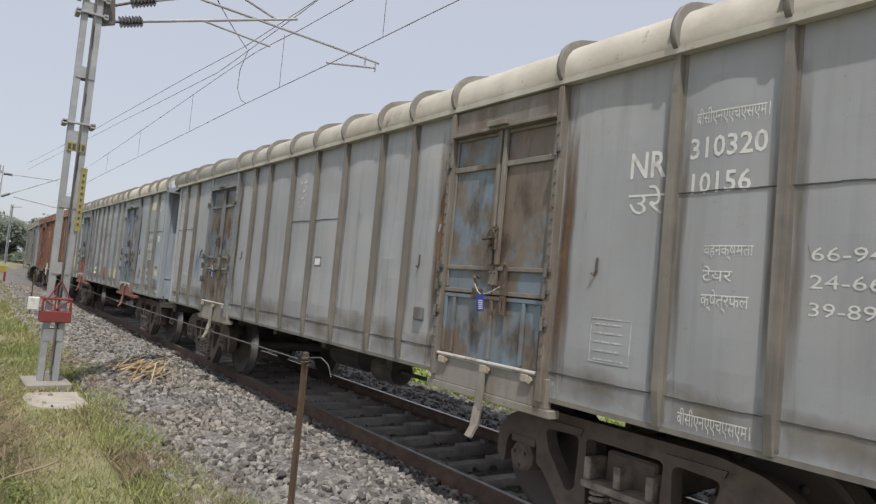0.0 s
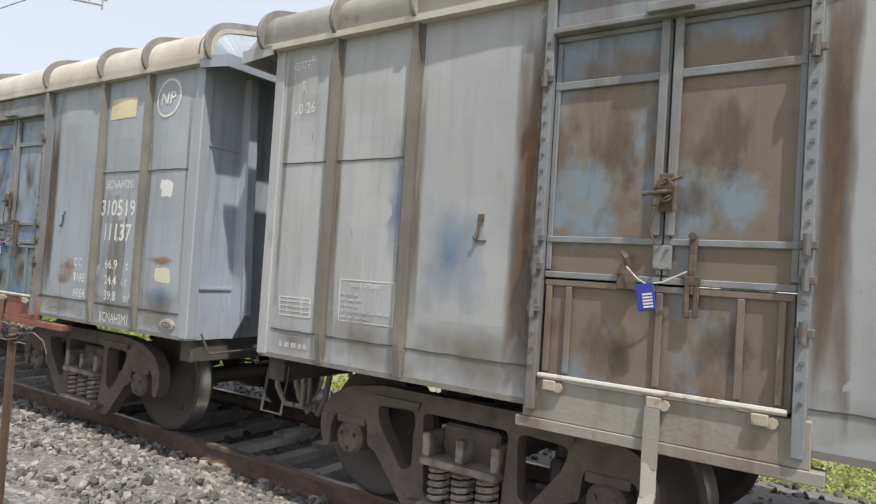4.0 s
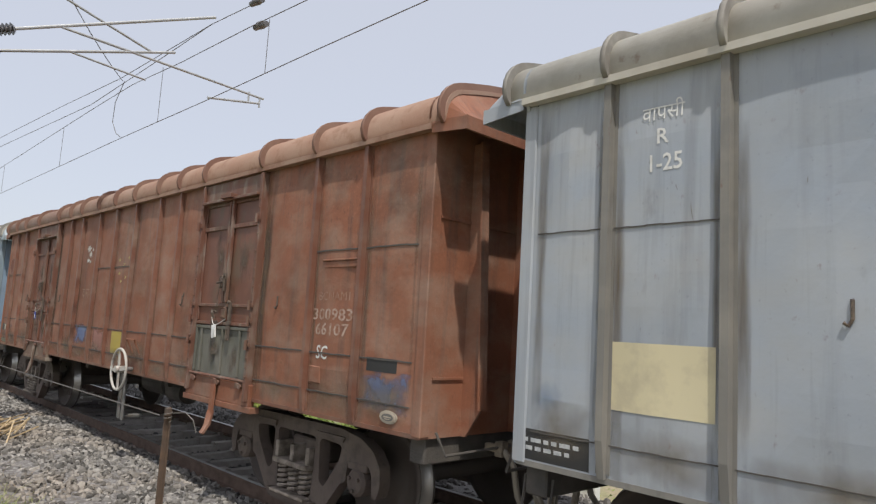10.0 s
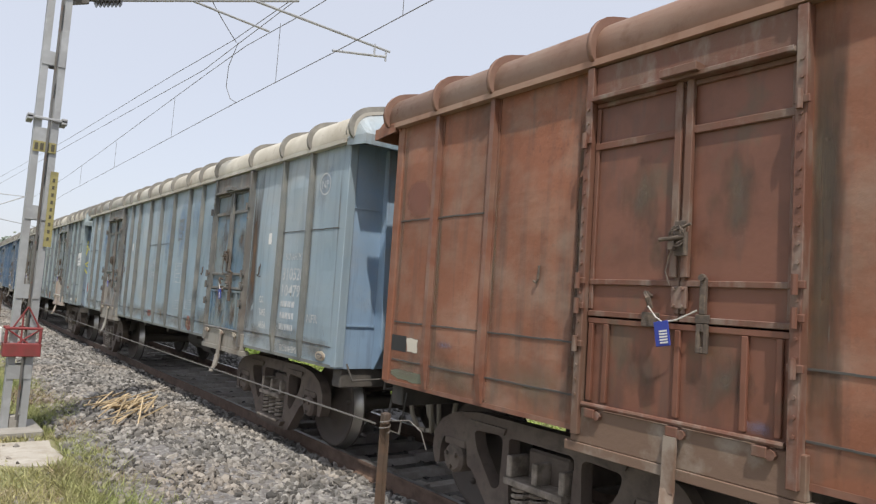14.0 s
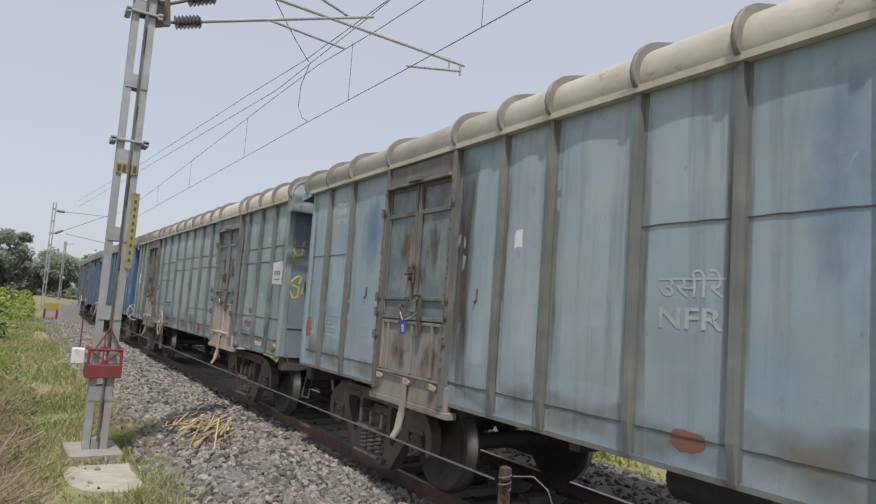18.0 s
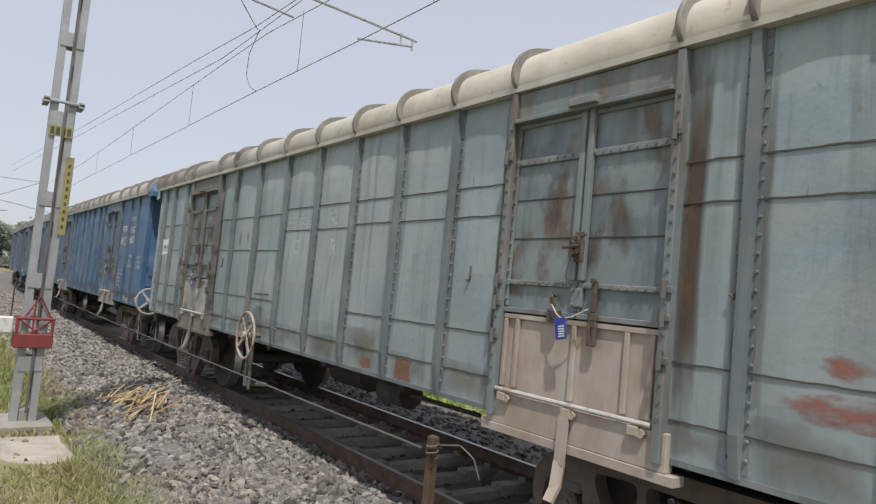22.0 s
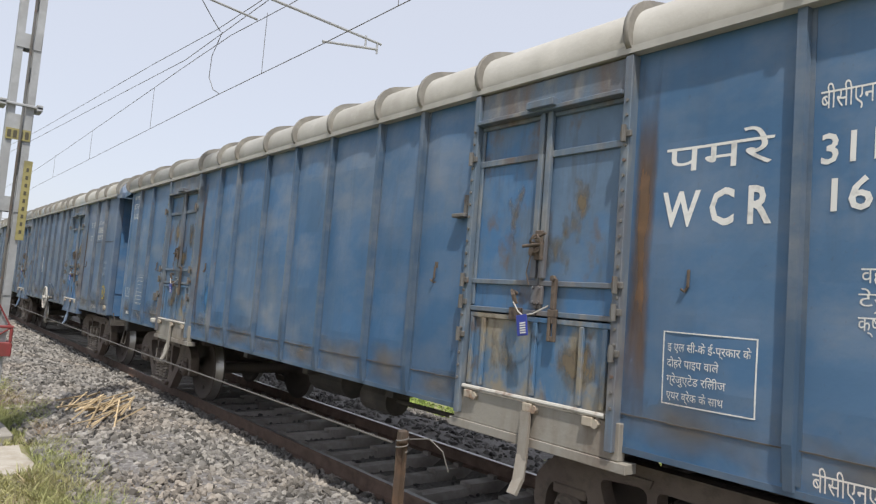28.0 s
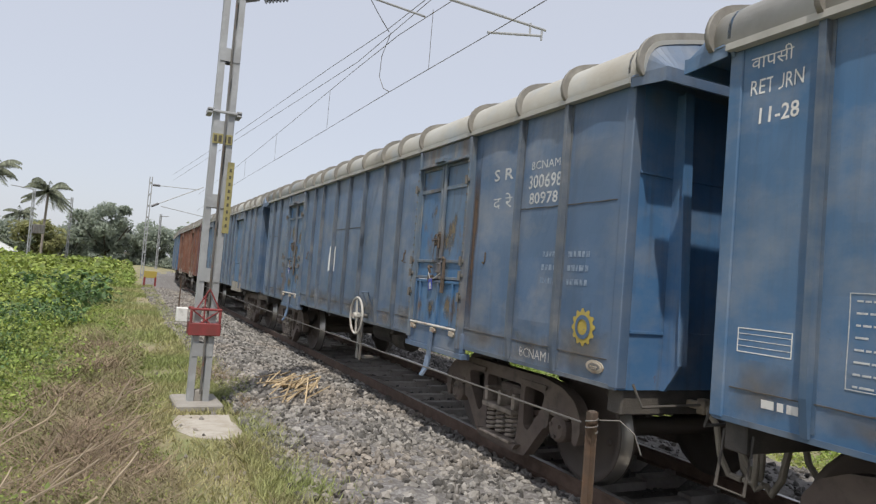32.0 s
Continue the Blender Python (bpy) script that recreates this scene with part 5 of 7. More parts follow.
D["pinkish"] = make("bare_scoured_flap", (0.45, 0.40, 0.35), 0.8, layers=(((0.30, 0.22, 0.17), (4, 4, 2), 0.5, 0.15, 0.7, 4.0),))
D["tan"] = make("rusty_tan_door_paint", (0.27, 0.245, 0.215), 0.75, layers=(((0.21, 0.235, 0.245), (2.0, 2.0, 1.1), 0.50, 0.08, 0.85, 4.0), ((0.15, 0.095, 0.06), (3.0, 3.0, 1.6), 0.58, 0.08, 0.85, 5.0), ((0.34, 0.31, 0.27), (8, 8, 3), 0.6, 0.1, 0.5, 4.0)), bump=0.15, bscale=9)
D["olive"] = make("olive_grey_flap", (0.115, 0.115, 0.095), 0.7, layers=(((0.20, 0.19, 0.16), (4, 4, 1.5), 0.5, 0.15, 0.7, 4.0),))
DF = {}
for key, base in (("blue", (0.115, 0.16, 0.215)), ("grey", (0.20, 0.22, 0.24)), ("brown", (0.16, 0.07, 0.046)), ("sky", (0.145, 0.148, 0.143)), ("green", (0.19, 0.225, 0.235)), ("sill", (0.29, 0.272, 0.238)), ("rusty", (0.205, 0.187, 0.162))):
    DF[key] = make(key + "_door_frame_steel", base, 0.6, layers=(((0.15, 0.105, 0.075), (4, 4, 1.0), 0.58, 0.12, 0.75, 5.0), ((0.30, 0.28, 0.24), (8, 8, 3), 0.6, 0.1, 0.5, 4.0)), bump=0.2, bscale=30)

TRAIN = []


def couple(w, hl):
    """Hangs a wagon on behind the last one."""
    at = 0.0 if not TRAIN else TRAIN[-1][1] + TRAIN[-1][2] + hl + 0.93
    TRAIN.append((w, at, hl))
    return w


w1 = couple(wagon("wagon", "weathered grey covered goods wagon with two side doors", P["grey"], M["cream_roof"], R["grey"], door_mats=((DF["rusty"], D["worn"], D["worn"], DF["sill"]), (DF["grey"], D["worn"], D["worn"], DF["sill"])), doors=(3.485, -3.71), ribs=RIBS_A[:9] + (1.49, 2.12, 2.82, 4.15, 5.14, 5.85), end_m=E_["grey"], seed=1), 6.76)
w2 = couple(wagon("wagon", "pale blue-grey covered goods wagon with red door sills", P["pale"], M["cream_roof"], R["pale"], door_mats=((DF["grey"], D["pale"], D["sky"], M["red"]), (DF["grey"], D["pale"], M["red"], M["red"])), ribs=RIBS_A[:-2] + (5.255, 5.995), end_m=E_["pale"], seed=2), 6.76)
w3 = couple(wagon("wagon", "red-brown covered goods wagon with faded markings", P["brown"], M["brown_roof"], R["brown"], door_mats=((DF["brown"], D["brown"], D["olive"], P["brown"]), (DF["brown"], D["brown"], D["brown"], D["umber"])), seed=3), 6.76)
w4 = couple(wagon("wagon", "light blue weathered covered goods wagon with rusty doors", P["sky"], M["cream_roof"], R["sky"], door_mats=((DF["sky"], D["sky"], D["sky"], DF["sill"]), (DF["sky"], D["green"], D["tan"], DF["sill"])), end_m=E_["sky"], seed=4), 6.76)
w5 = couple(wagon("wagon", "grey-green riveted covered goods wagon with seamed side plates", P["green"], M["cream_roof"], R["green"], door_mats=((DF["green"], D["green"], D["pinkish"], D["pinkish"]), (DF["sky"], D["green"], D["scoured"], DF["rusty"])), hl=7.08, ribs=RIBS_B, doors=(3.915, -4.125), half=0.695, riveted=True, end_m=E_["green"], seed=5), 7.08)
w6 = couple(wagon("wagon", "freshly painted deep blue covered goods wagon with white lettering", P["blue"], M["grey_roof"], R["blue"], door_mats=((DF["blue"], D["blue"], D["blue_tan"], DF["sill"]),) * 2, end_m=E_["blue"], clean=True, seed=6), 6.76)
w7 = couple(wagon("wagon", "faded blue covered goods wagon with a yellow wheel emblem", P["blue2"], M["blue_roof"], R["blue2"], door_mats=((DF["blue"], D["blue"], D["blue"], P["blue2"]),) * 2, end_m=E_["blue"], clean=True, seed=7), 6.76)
for key, roof in (("blue2", "blue_roof"), ("maroon", "blue_roof"), ("blue", "blue_roof"), ("blue2", "blue_roof")):
    couple(wagon("wagon", ("maroon" if key == "maroon" else "blue") + " covered goods wagon far down the train", P[key], M[roof], R["brown" if key == "maroon" else key], door_mats=((DF["blue" if key != "maroon" else "brown"], D["blue" if key != "maroon" else "brown"], D["blue" if key != "maroon" else "brown"], DF["sill"]),) * 2, full=False, seed=8), 6.76)


# ---- painted marks and fittings of each wagon ----
def say(w, body, x0, x1, z0, z1, m="white", name="lettering"):
    return letters(w, body, x0, z0, z1 - z0, M[m], width=x1 - x0, name=name)


def ring(w, x, z, r, material, wd=0.018, name="painted_ring"):
    bm = bmesh.new()
    yy = -(SIDE + 0.0036)
    n = 36
    a = [bm.verts.new((x + r * math.cos(6.28319 * i / n), yy, z + r * math.sin(6.28319 * i / n))) for i in range(n)]
    b = [bm.verts.new((x + (r - wd) * math.cos(6.28319 * i / n), yy, z + (r - wd) * math.sin(6.28319 * i / n))) for i in range(n)]
    for i in range(n):
        bm.faces.new((a[i], a[(i + 1) % n], b[(i + 1) % n], b[i]))
    return conform(part(name, bm, material, w), w)


def builder_plate(w, x, z):
    bm = bmesh.new()
    for rx, rz, d in ((0.105, 0.052, 0.012), (0.085, 0.038, 0.018)):
        prism(bm, [(x + rx * math.cos(6.28319 * i / 24), z + rz * math.sin(6.28319 * i / 24)) for i in range(24)], "y", -SIDE, -(SIDE + d))
    p = part("builder_plate", bm, M["brake_tan"], w, "small oval cast builder's plate")
    part("plate_field", prism(bmesh.new(), [(x + 0.07 * math.cos(6.28319 * i / 24), z + 0.028 * math.sin(6.28319 * i / 24)) for i in range(24)], "y", -(SIDE + 0.018), -(SIDE + 0.0195)), M["steel"], p)
    part("plate_letters", boxes((x - 0.045, x + 0.045, -(SIDE + 0.022), -(SIDE + 0.0195), z - 0.004, z + 0.006), (x - 0.03, x + 0.03, -(SIDE + 0.022), -(SIDE + 0.0195), z - 0.018, z - 0.011)), M["brake_tan"], p)


def rust_strips(w, doors, half, m, left=True, wide=0.2):
    for k, d in enumerate(doors):
        patch(w, d + half + 0.03, d + half + wide, 1.09, 3.43, m, 0.0, "rust_streak")
        if left:
            patch(w, d - half - (0.24 if w is w1 else 0.15), d - half - 0.03, 1.09, 3.43, m, 0.0, "rust_streak")


def side_lamp_box(w, x, z):
    part("marker_box", boxes((x, x + 0.14, -(SIDE + 0.045), -SIDE, z, z + 0.13), bevel=0.01), M["steel"], w)


def bars(w, x0, x1, z0, z1, m="worn", n=5, seed=1):
    """Worn writing that cannot be read."""
    rr = random.Random(seed)
    bm = bmesh.new()
    x = x0
    while x < x1 - 0.02:
        q = min(x1, x + rr.uniform(0.6, 1.2) * (x1 - x0) / n)
        box(bm, x, q - 0.012, -(SIDE + 0.0026), -(SIDE + 0.0005), z0, z1)
        x = q + 0.01
    return conform(tagged(part("worn_writing", bm, M[m], w), kind="stuff"), w)


def torn_sticker(w, x0, x1, z0, z1, seed, m="rest"):
    """What is left of a torn-off sheet: ragged rests of paper round its rim."""
    rr = random.Random(seed)
    for a, b, c, d in ((x0, x1, z1 - 0.06, z1), (x0, x1, z0, z0 + 0.05)):
        x = a
        while x < b - 0.03:
            q = min(b, x + rr.uniform(0.06, 0.22))
            patch(w, x, q, c + rr.uniform(0, 0.015), d, M[m], 0, "paper_rest", y=0.0015)
            x = q + rr.uniform(0.0, 0.03)
    for a in (x0, x1 - 0.045):
        z = z0 + 0.05
        while z < z1 - 0.1:
            q = min(z1 - 0.06, z + rr.uniform(0.05, 0.14))
            patch(w, a + rr.uniform(0, 0.01), a + 0.045, z, q, M[m], 0, "paper_rest", y=0.0015)
            z = q + rr.uniform(0.0, 0.05)
    for _ in range(3):
        x, z = rr.uniform(x0 + 0.06, x1 - 0.12), rr.uniform(z0 + 0.1, z1 - 0.15)
        patch(w, x, x + rr.uniform(0.06, 0.13), z, z + rr.uniform(0.03, 0.06), M[m], 0, "paper_rest", y=0.0015)


# grey wagon
say(w1, "NR", 4.8, 5.08, 2.66, 2.84)
say(w1, "उरे", 4.81, 5.08, 2.42, 2.57)
say(w1, "बीसीएनएएचएसएम1", 5.28, 5.74, 2.96, 3.04)
say(w1, "310320", 5.24, 5.74, 2.75, 2.88)
say(w1, "10156", 5.24, 5.66, 2.53, 2.66)
say(w1, "वहनक्षमता", 5.4, 5.7, 2.15, 2.22)
say(w1, "टेयर", 5.4, 5.59, 2.0, 2.07)
say(w1, "क्षेत्रफल", 5.4, 5.69, 1.85, 1.93)
for z, s in ((2.13, "66-94 टन"), (1.985, "24-66 टन"), (1.84, "39-894 मी")):
    say(w1, s, 6.0, 6.58, z, z + 0.075)
say(w1, "बीसीएनएएचएसएम1", 5.28, 5.74, 1.13, 1.21)
outline(w1, 4.57, 4.9, 1.41, 1.71, M["worn"], 5)
side_lamp_box(w1, 2.38, 1.5)
patch(w1, 0.0, 0.22, 1.95, 2.08, DF["grey"], name="label_holder")
patch(w1, 0.03, 0.19, 1.975, 2.055, M["paper"], name="paper_label", y=0.004)
torn_sticker(w1, -0.64, -0.4, 2.7, 3.08, 3)
say(w1, "वापसी", -6.57, -6.33, 3.25, 3.33)
say(w1, "R", -6.47, -6.41, 3.08, 3.17)
say(w1, "10-26", -6.55, -6.31, 2.92, 3.0)
outline(w1, -6.55, -6.22, 1.386, 1.53, M["white"], 4, 0.006, False)
for x in (-6.46, -6.31):
    patch(w1, x, x + 0.006, 1.386, 1.53, M["white"], 0, "ruled_line", y=0.0016)
outline(w1, -5.94, -5.445, 1.40, 1.695, M["white"], 0, 0.006)
say(w1, "प्रमाण निरीक्षण", -5.83, -5.55, 1.64, 1.675)
for k in range(5):
    bars(w1, -5.92, (-5.73, -5.71, -5.73, -5.47, -5.65)[k], 1.585 - 0.04 * k, 1.600 - 0.04 * k, "worn", (3, 3, 3, 7, 4)[k], 60 + k)
bars(w1, -6.53, -6.23, 1.15, 1.19, "worn", 5)
rust_strips(w1, (3.485, -3.71), 0.665, M["rust_run_orange"])
patch(w1, -5.62, -5.38, 1.72, 2.6, M["blue"], 0.35, "blue_smear", 2.2)
patch(w1, -5.32, -4.75, 1.45, 2.3, M["blue"], 0.35, "blue_smear", 4.4)

# pale blue-grey wagon
say(w2, "BCNAHSM1", 5.38, 5.83, 2.385, 2.47)
say(w2, "310519", 5.31, 5.87, 2.125, 2.28)
say(w2, "11137", 5.39, 5.83, 1.89, 2.05)
for z, a, b in ((1.615, "66.9", "t"), (1.465, "24.4", "t"), (1.315, "39.8", "m²")):
    say(w2, a, 5.46, 5.67, z, z + 0.09)
    say(w2, b, 5.79, 5.83 if b == "t" else 5.9, z, z + 0.09)
for z, a, x1 in ((1.61, "C.C.", 5.05), (1.46, "TARE", 5.1), (1.305, "AREA", 5.13)):
    say(w2, a, 4.9, x1, z, z + 0.085)
say(w2, "BCNAHSM1", 5.40, 5.88, 1.105, 1.2)
patch(w2, 5.37, 5.81, 3.05, 3.25, M["cream"], y=0.0016)
patch(w2, 6.27, 6.46, 2.3, 2.45, M["scrap"], 0.12, "torn_paper", 4.4)
patch(w2, 6.24, 6.5, 1.52, 1.67, M["pale_daub"], 0.12, "pale_daub", 1.4)
patch(w2, 6.12, 6.65, 1.28, 1.5, M["blue"], 0.2, "blue_smear", 5.2)
patch(w2, 6.13, 6.59, 1.68, 1.78, M["orange"], 0.3, "rust_smear", 6.2)
patch(w2, 4.6, 4.95, 1.42, 1.74, M["orange"], 0.35, "rust_smear", 7.7)
builder_plate(w2, 6.49, 1.17)
ring(w2, 6.29, 3.19, 0.18, M["white"], 0.022)
say(w2, "NP", 6.18, 6.40, 3.13, 3.25)
say(w2, "पू सी", -0.68, -0.2, 2.22, 2.36)
patch(w2, 2.75, 2.92, 1.15, 3.40, M["rust_run_orange"], 0.1, "rust_run", 2.2)
say(w2, "N F", -0.67, -0.25, 1.8, 1.97)
patch(w2, -0.05, 0.57, 1.23, 1.60, M["red_daub"], 0.22, "red_daub", 3.8)
patch(w2, 1.02, 1.51, 1.31, 1.57, M["cream"], y=0.0016)
patch(w2, 1.60, 2.06, 1.31, 1.57, M["cream"], y=0.0016)
outline(w2, 0.86, 1.37, 2.03, 2.48, M["faint"], 0, 0.005)
for k, (s, x1) in enumerate((("FITTED WITH TWIN", 1.34), ("PIPE  GRADUATED", 1.34), ("RELEASE AIR BRAKE", 1.36), ("EQUIPMENT OF", 1.30))):
    say(w2, s, 0.89, x1, 2.40 - 0.083 * k, 2.435 - 0.083 * k, "faint")
bars(w2, 0.89, 1.28, 2.07, 2.10, "faint", 5, 7)
torn_sticker(w2, -1.55, -1.0, 2.27, 2.73, 5)
patch(w2, -1.45, -1.18, 1.43, 1.72, M["blue"], 0.25, "blue_smear", 9.2)
def paper_cone(left, right, apex, bulge, rows=7, cols=10):
    """A crumpled sheet folded to a cone, open at its foot, lying on the side."""
    bm = bmesh.new()
    grid = []
    for j in range(rows + 1):
        v = j / rows
        line_ = []
        for i in range(cols + 1):
            u = i / cols
            x = (left[0] * (1 - u) + right[0] * u) * (1 - v) + apex[0] * v
            z = (left[1] * (1 - u) + right[1] * u) * (1 - v) + apex[1] * v
            y = SIDE + 0.006 + bulge * math.sin(math.pi * u) * (1 - 0.85 * v) + 0.008 * noise.noise(Vector((9 * u, 6 * v, 2.0)))
            line_.append(bm.verts.new((x + 0.012 * math.sin(5 * v) * (1 - v), -y, z)))
        grid.append(line_)
    for j in range(rows):
        for i in range(cols):
            bm.faces.new((grid[j][i], grid[j][i + 1], grid[j + 1][i + 1], grid[j + 1][i]))
    g = bmesh.ops.extrude_face_region(bm, geom=bm.faces[:])
    bmesh.ops.translate(bm, verts=[v for v in g["geom"] if isinstance(v, bmesh.types.BMVert)], vec=(0, 0.003, 0))
    bmesh.ops.recalc_face_normals(bm, faces=bm.faces[:])
    return bm


bag = part("paper_cone", paper_cone((-1.235, 1.34), (-1.06, 1.362), (-1.085, 1.69), 0.075), M["paper"], w2, "crumpled white paper cone stuck on the side")
for z0, z1, m in ((1.568, 1.655, M["mast_red"]), (1.49, 1.565, M["paper"]), (1.415, 1.487, make("green_cloth", (0.03, 0.22, 0.07), 0.8))):
    part("paper_flag", prism(bmesh.new(), [(-1.085, z0), (-0.985, z0 - 0.01), (-0.987, z1 - 0.012), (-1.085, z1)], "y", -SIDE - 0.045, -SIDE - 0.04), m, bag)
patch(w2, -6.06, -5.44, 1.48, 1.87, M["cream"], y=0.0016)
patch(w2, -6.77, -6.19, 1.1, 1.29, M["black"], name="notice_panel")
bars(w2, -6.73, -6.25, 1.21, 1.235, "worn", 6, 2)
bars(w2, -6.73, -6.3, 1.16, 1.185, "worn", 6, 3)
say(w2, "R", -5.79, -5.71, 3.01, 3.1)
say(w2, "1-25", -5.85, -5.63, 2.85, 2.95)
say(w2, "वापसी", -5.88, -5.62, 3.15, 3.24)
side_lamp_box(w2, -4.68, 1.52)
patch(w2, -6.66, -6.38, 1.38, 1.60, M["blue"], 0.2, "blue_smear", 5.5)
part("tail_lamp_bracket", boxes((-4.82, -4.66, -(SIDE + 0.06), -SIDE, 1.12, 1.19), bevel=0.015), M["brake_white"], w2)
patch(w2, -2.88, -2.38, 1.1, 3.2, M["rib_run"], 0, "grime_patch", 1)
patch(w2, -2.25, -1.85, 1.1, 2.0, M["splash"], 0, "grime_patch", 1, 0.001)
patch(w2, 5.35, 5.9, 1.1, 2.5, M["rib_run"], 0, "grime_patch", 1, -0.001)
rust_strips(w2, (3.545, -3.71), 0.665, M["rust_run"], wide=0.26)
for x0, x1, z0, z1 in ((4.5, 4.8, 1.05, 1.15), (6.14, 6.29, 1.12, 1.19)):
    outline(w2, x0, x1, z0 + 0.03, z1 + 0.03, M["dull_yellow"], 0, 0.005)

# red-brown wagon
say(w3, "BCNAM1", 5.33, 5.8, 2.09, 2.17, "brown_faint")
say(w3, "300983", 5.25, 5.85, 1.915, 2.02, "brown_pale")
say(w3, "66107", 5.31, 5.81, 1.78, 1.89, "brown_pale")
say(w3, "SC", 5.36, 5.55, 1.57, 1.69)
patch(w3, 6.05, 6.59, 1.22, 1.50, M["blue_daub"], 0.18, "blue_daub", 2.1)
patch(w3, 6.09, 6.47, 1.52, 1.63, M["black"], name="notice_panel")
part("label_pocket", boxes((5.29, 5.46, -(SIDE + 0.03), -SIDE, 1.35, 1.5), bevel=0.008), P["brown"], w3)
builder_plate(w3, 6.4, 1.18)
patch(w3, -1.57, -0.93, 1.36, 1.64, M["blue_daub"], 0.15, "blue_daub", 6.1)
patch(w3, -0.72, -0.13, 1.27, 1.6, make("pink_faded_daub", (0.37, 0.19, 0.16), 0.7, mask=(4.0, 0.7, 0.03, 0.25, "", 0.8)), 0.12, "pink_daub", 7.1)
patch(w3, 0.12, 0.55, 1.28, 1.6, M["yellow"], name="yellow_patch")
for k, (x, z, a, b) in enumerate(((-1.3, 2.88, 0.16, 0.1), (-1.22, 2.78, 0.12, 0.09), (-1.28, 2.68, 0.1, 0.08), (-1.16, 2.86, 0.07, 0.08), (-1.2, 2.66, 0.06, 0.05))):
    patch(w3, x - a / 2, x + a / 2, z - b / 2, z + b / 2, M["flake"], 0.8, "paper_scrap", 3.1 * k + 1)
say(w3, "द म", -1.47, -1.1, 2.09, 2.24, "brown_faint")
for k, (x, z) in enumerate(((0.1, 2.62), (0.3, 2.55), (0.45, 2.64), (0.14, 2.42), (0.38, 2.36), (0.52, 2.46), (0.24, 2.3))):
    patch(w3, x, x + 0.07, z, z + 0.05, M["yellow_flake"], 0.8, "paint_flake", k + 1)
patch(w3, -6.66, -6.4, 1.36, 1.5, M["black"], name="notice_panel")
patch(w3, -6.4, -6.22, 1.36, 1.49, M["pale_daub"], 0.08, "pale_daub", 2.6)
patch(w3, -6.64, -6.08, 1.11, 1.2, make("greenish_daub", (0.16, 0.17, 0.12), 0.8, mask=DAUB), 0.1, "pale_daub", 3.6)
hand_wheel(w3, 1.03, -1.72, 1.12, 0.27, M["brake_white"])
part("step_iron", tube(bmesh.new(), [(1.00, -SIDE, 1.32), (1.00, -SIDE - 0.09, 1.5), (0.97, -SIDE - 0.1, 1.52), (1.27, -SIDE - 0.1, 1.52), (1.24, -SIDE - 0.09, 1.5), (1.24, -SIDE, 1.32)], 0.011), P["brown"], w3)
part("dent_lip", boxes((5.37, 5.93, -(SIDE + 0.03), -SIDE, 2.44, 2.46), (5.4, 5.9, -(SIDE + 0.02), -SIDE, 2.38, 2.44), bevel=0.006), P["brown"], w3)
rust_strips(w3, (3.545, -3.71), 0.665, M["rust_run"])
for x, z, a, b in ((-3.35, 1.25, 0.22, 0.1), (-6.0, 1.42, 0.3, 0.1)):
    patch(w3, x, x + a, z, z + b, M["blue"], 0.2, "blue_smear", 3.3, 0.012 if x > -4 else 0.0)

patch(w3, -6.56, -6.16, 2.53, 2.92, M["pink_disc"], 0.0, "faded_disc", 2.2)

# light blue wagon
ring(w4, 6.25, 3.045, 0.125, M["worn"], 0.016)
say(w4, "NP", 6.17, 6.33, 3.0, 3.09, "worn")
say(w4, "BCNAHSM1", 5.38, 5.8, 2.2, 2.285, "worn")
say(w4, "310520", 5.33, 5.86, 1.965, 2.11, "worn")
say(w4, "10479", 5.32, 5.81, 1.77, 1.91, "worn")
for k in range(3):
    bars(w4, 5.36, 5.73, 1.64 - 0.135 * k, 1.71 - 0.135 * k, "worn", 5, 20 + k)
for z, a, x1 in ((1.665, "C.C.", 4.84), (1.505, "TARE", 4.91), (1.345, "AREA", 4.94)):
    say(w4, a, 4.71, x1, z, z + 0.085)
say(w4, "BCNAHSM1", 5.4, 5.84, 1.12, 1.2)
patch(w4, 4.86, 4.96, 2.4, 2.55, M["scrap"], 0.2, "torn_paper", 1.1)
builder_plate(w4, 6.43, 1.16)
say(w4, "NFR", 6.05, 6.32, 1.5, 1.59, "worn")
patch(w4, 6.02, 6.48, 2.75, 3.35, M["blue"], 0.3, "blue_smear", 4.9)
say(w4, "उसीरे", -0.67, -0.21, 2.09, 2.22, "faint")
say(w4, "NFR", -0.67, -0.21, 1.9, 2.03, "faint")
torn_sticker(w4, 1.0, 1.27, 2.57, 2.94, 8, "steel_rest")
outline(w4, 0.97, 1.29, 1.85, 2.18, M["worn"], 5, 0.007)
outline(w4, 1.04, 1.4, 1.41, 1.55, M["worn"], 3, 0.006, False)
outline(w4, 1.68, 2.04, 1.43, 1.58, M["worn"], 4, 0.006, False)
patch(w4, 1.8, 2.03, 1.12, 1.33, M["red_daub"], 0.12, "red_disc", 2.7)
patch(w4, 1.72, 2.14, 2.5, 3.4, M["blue"], 0.3, "blue_smear", 8.9)
patch(w4, -2.13, -2.03, 2.46, 2.6, M["scrap"], 0.2, "torn_paper", 3.1)
patch(w4, -0.55, -0.33, 1.18, 1.3, M["red_daub"], 0.3, "red_daub", 5.7)
say(w4, "01-26", -5.83, -5.57, 3.17, 3.25)
say(w4, "वापसी", -5.83, -5.59, 3.05, 3.12)
say(w4, "RETURN", -5.84, -5.57, 2.93, 3.0)
outline(w4, -5.95, -5.45, 1.46, 1.77, M["worn"], 0, 0.005)
say(w4, "WARRANTY INSPECTION", -5.90, -5.50, 1.71, 1.745, "worn")
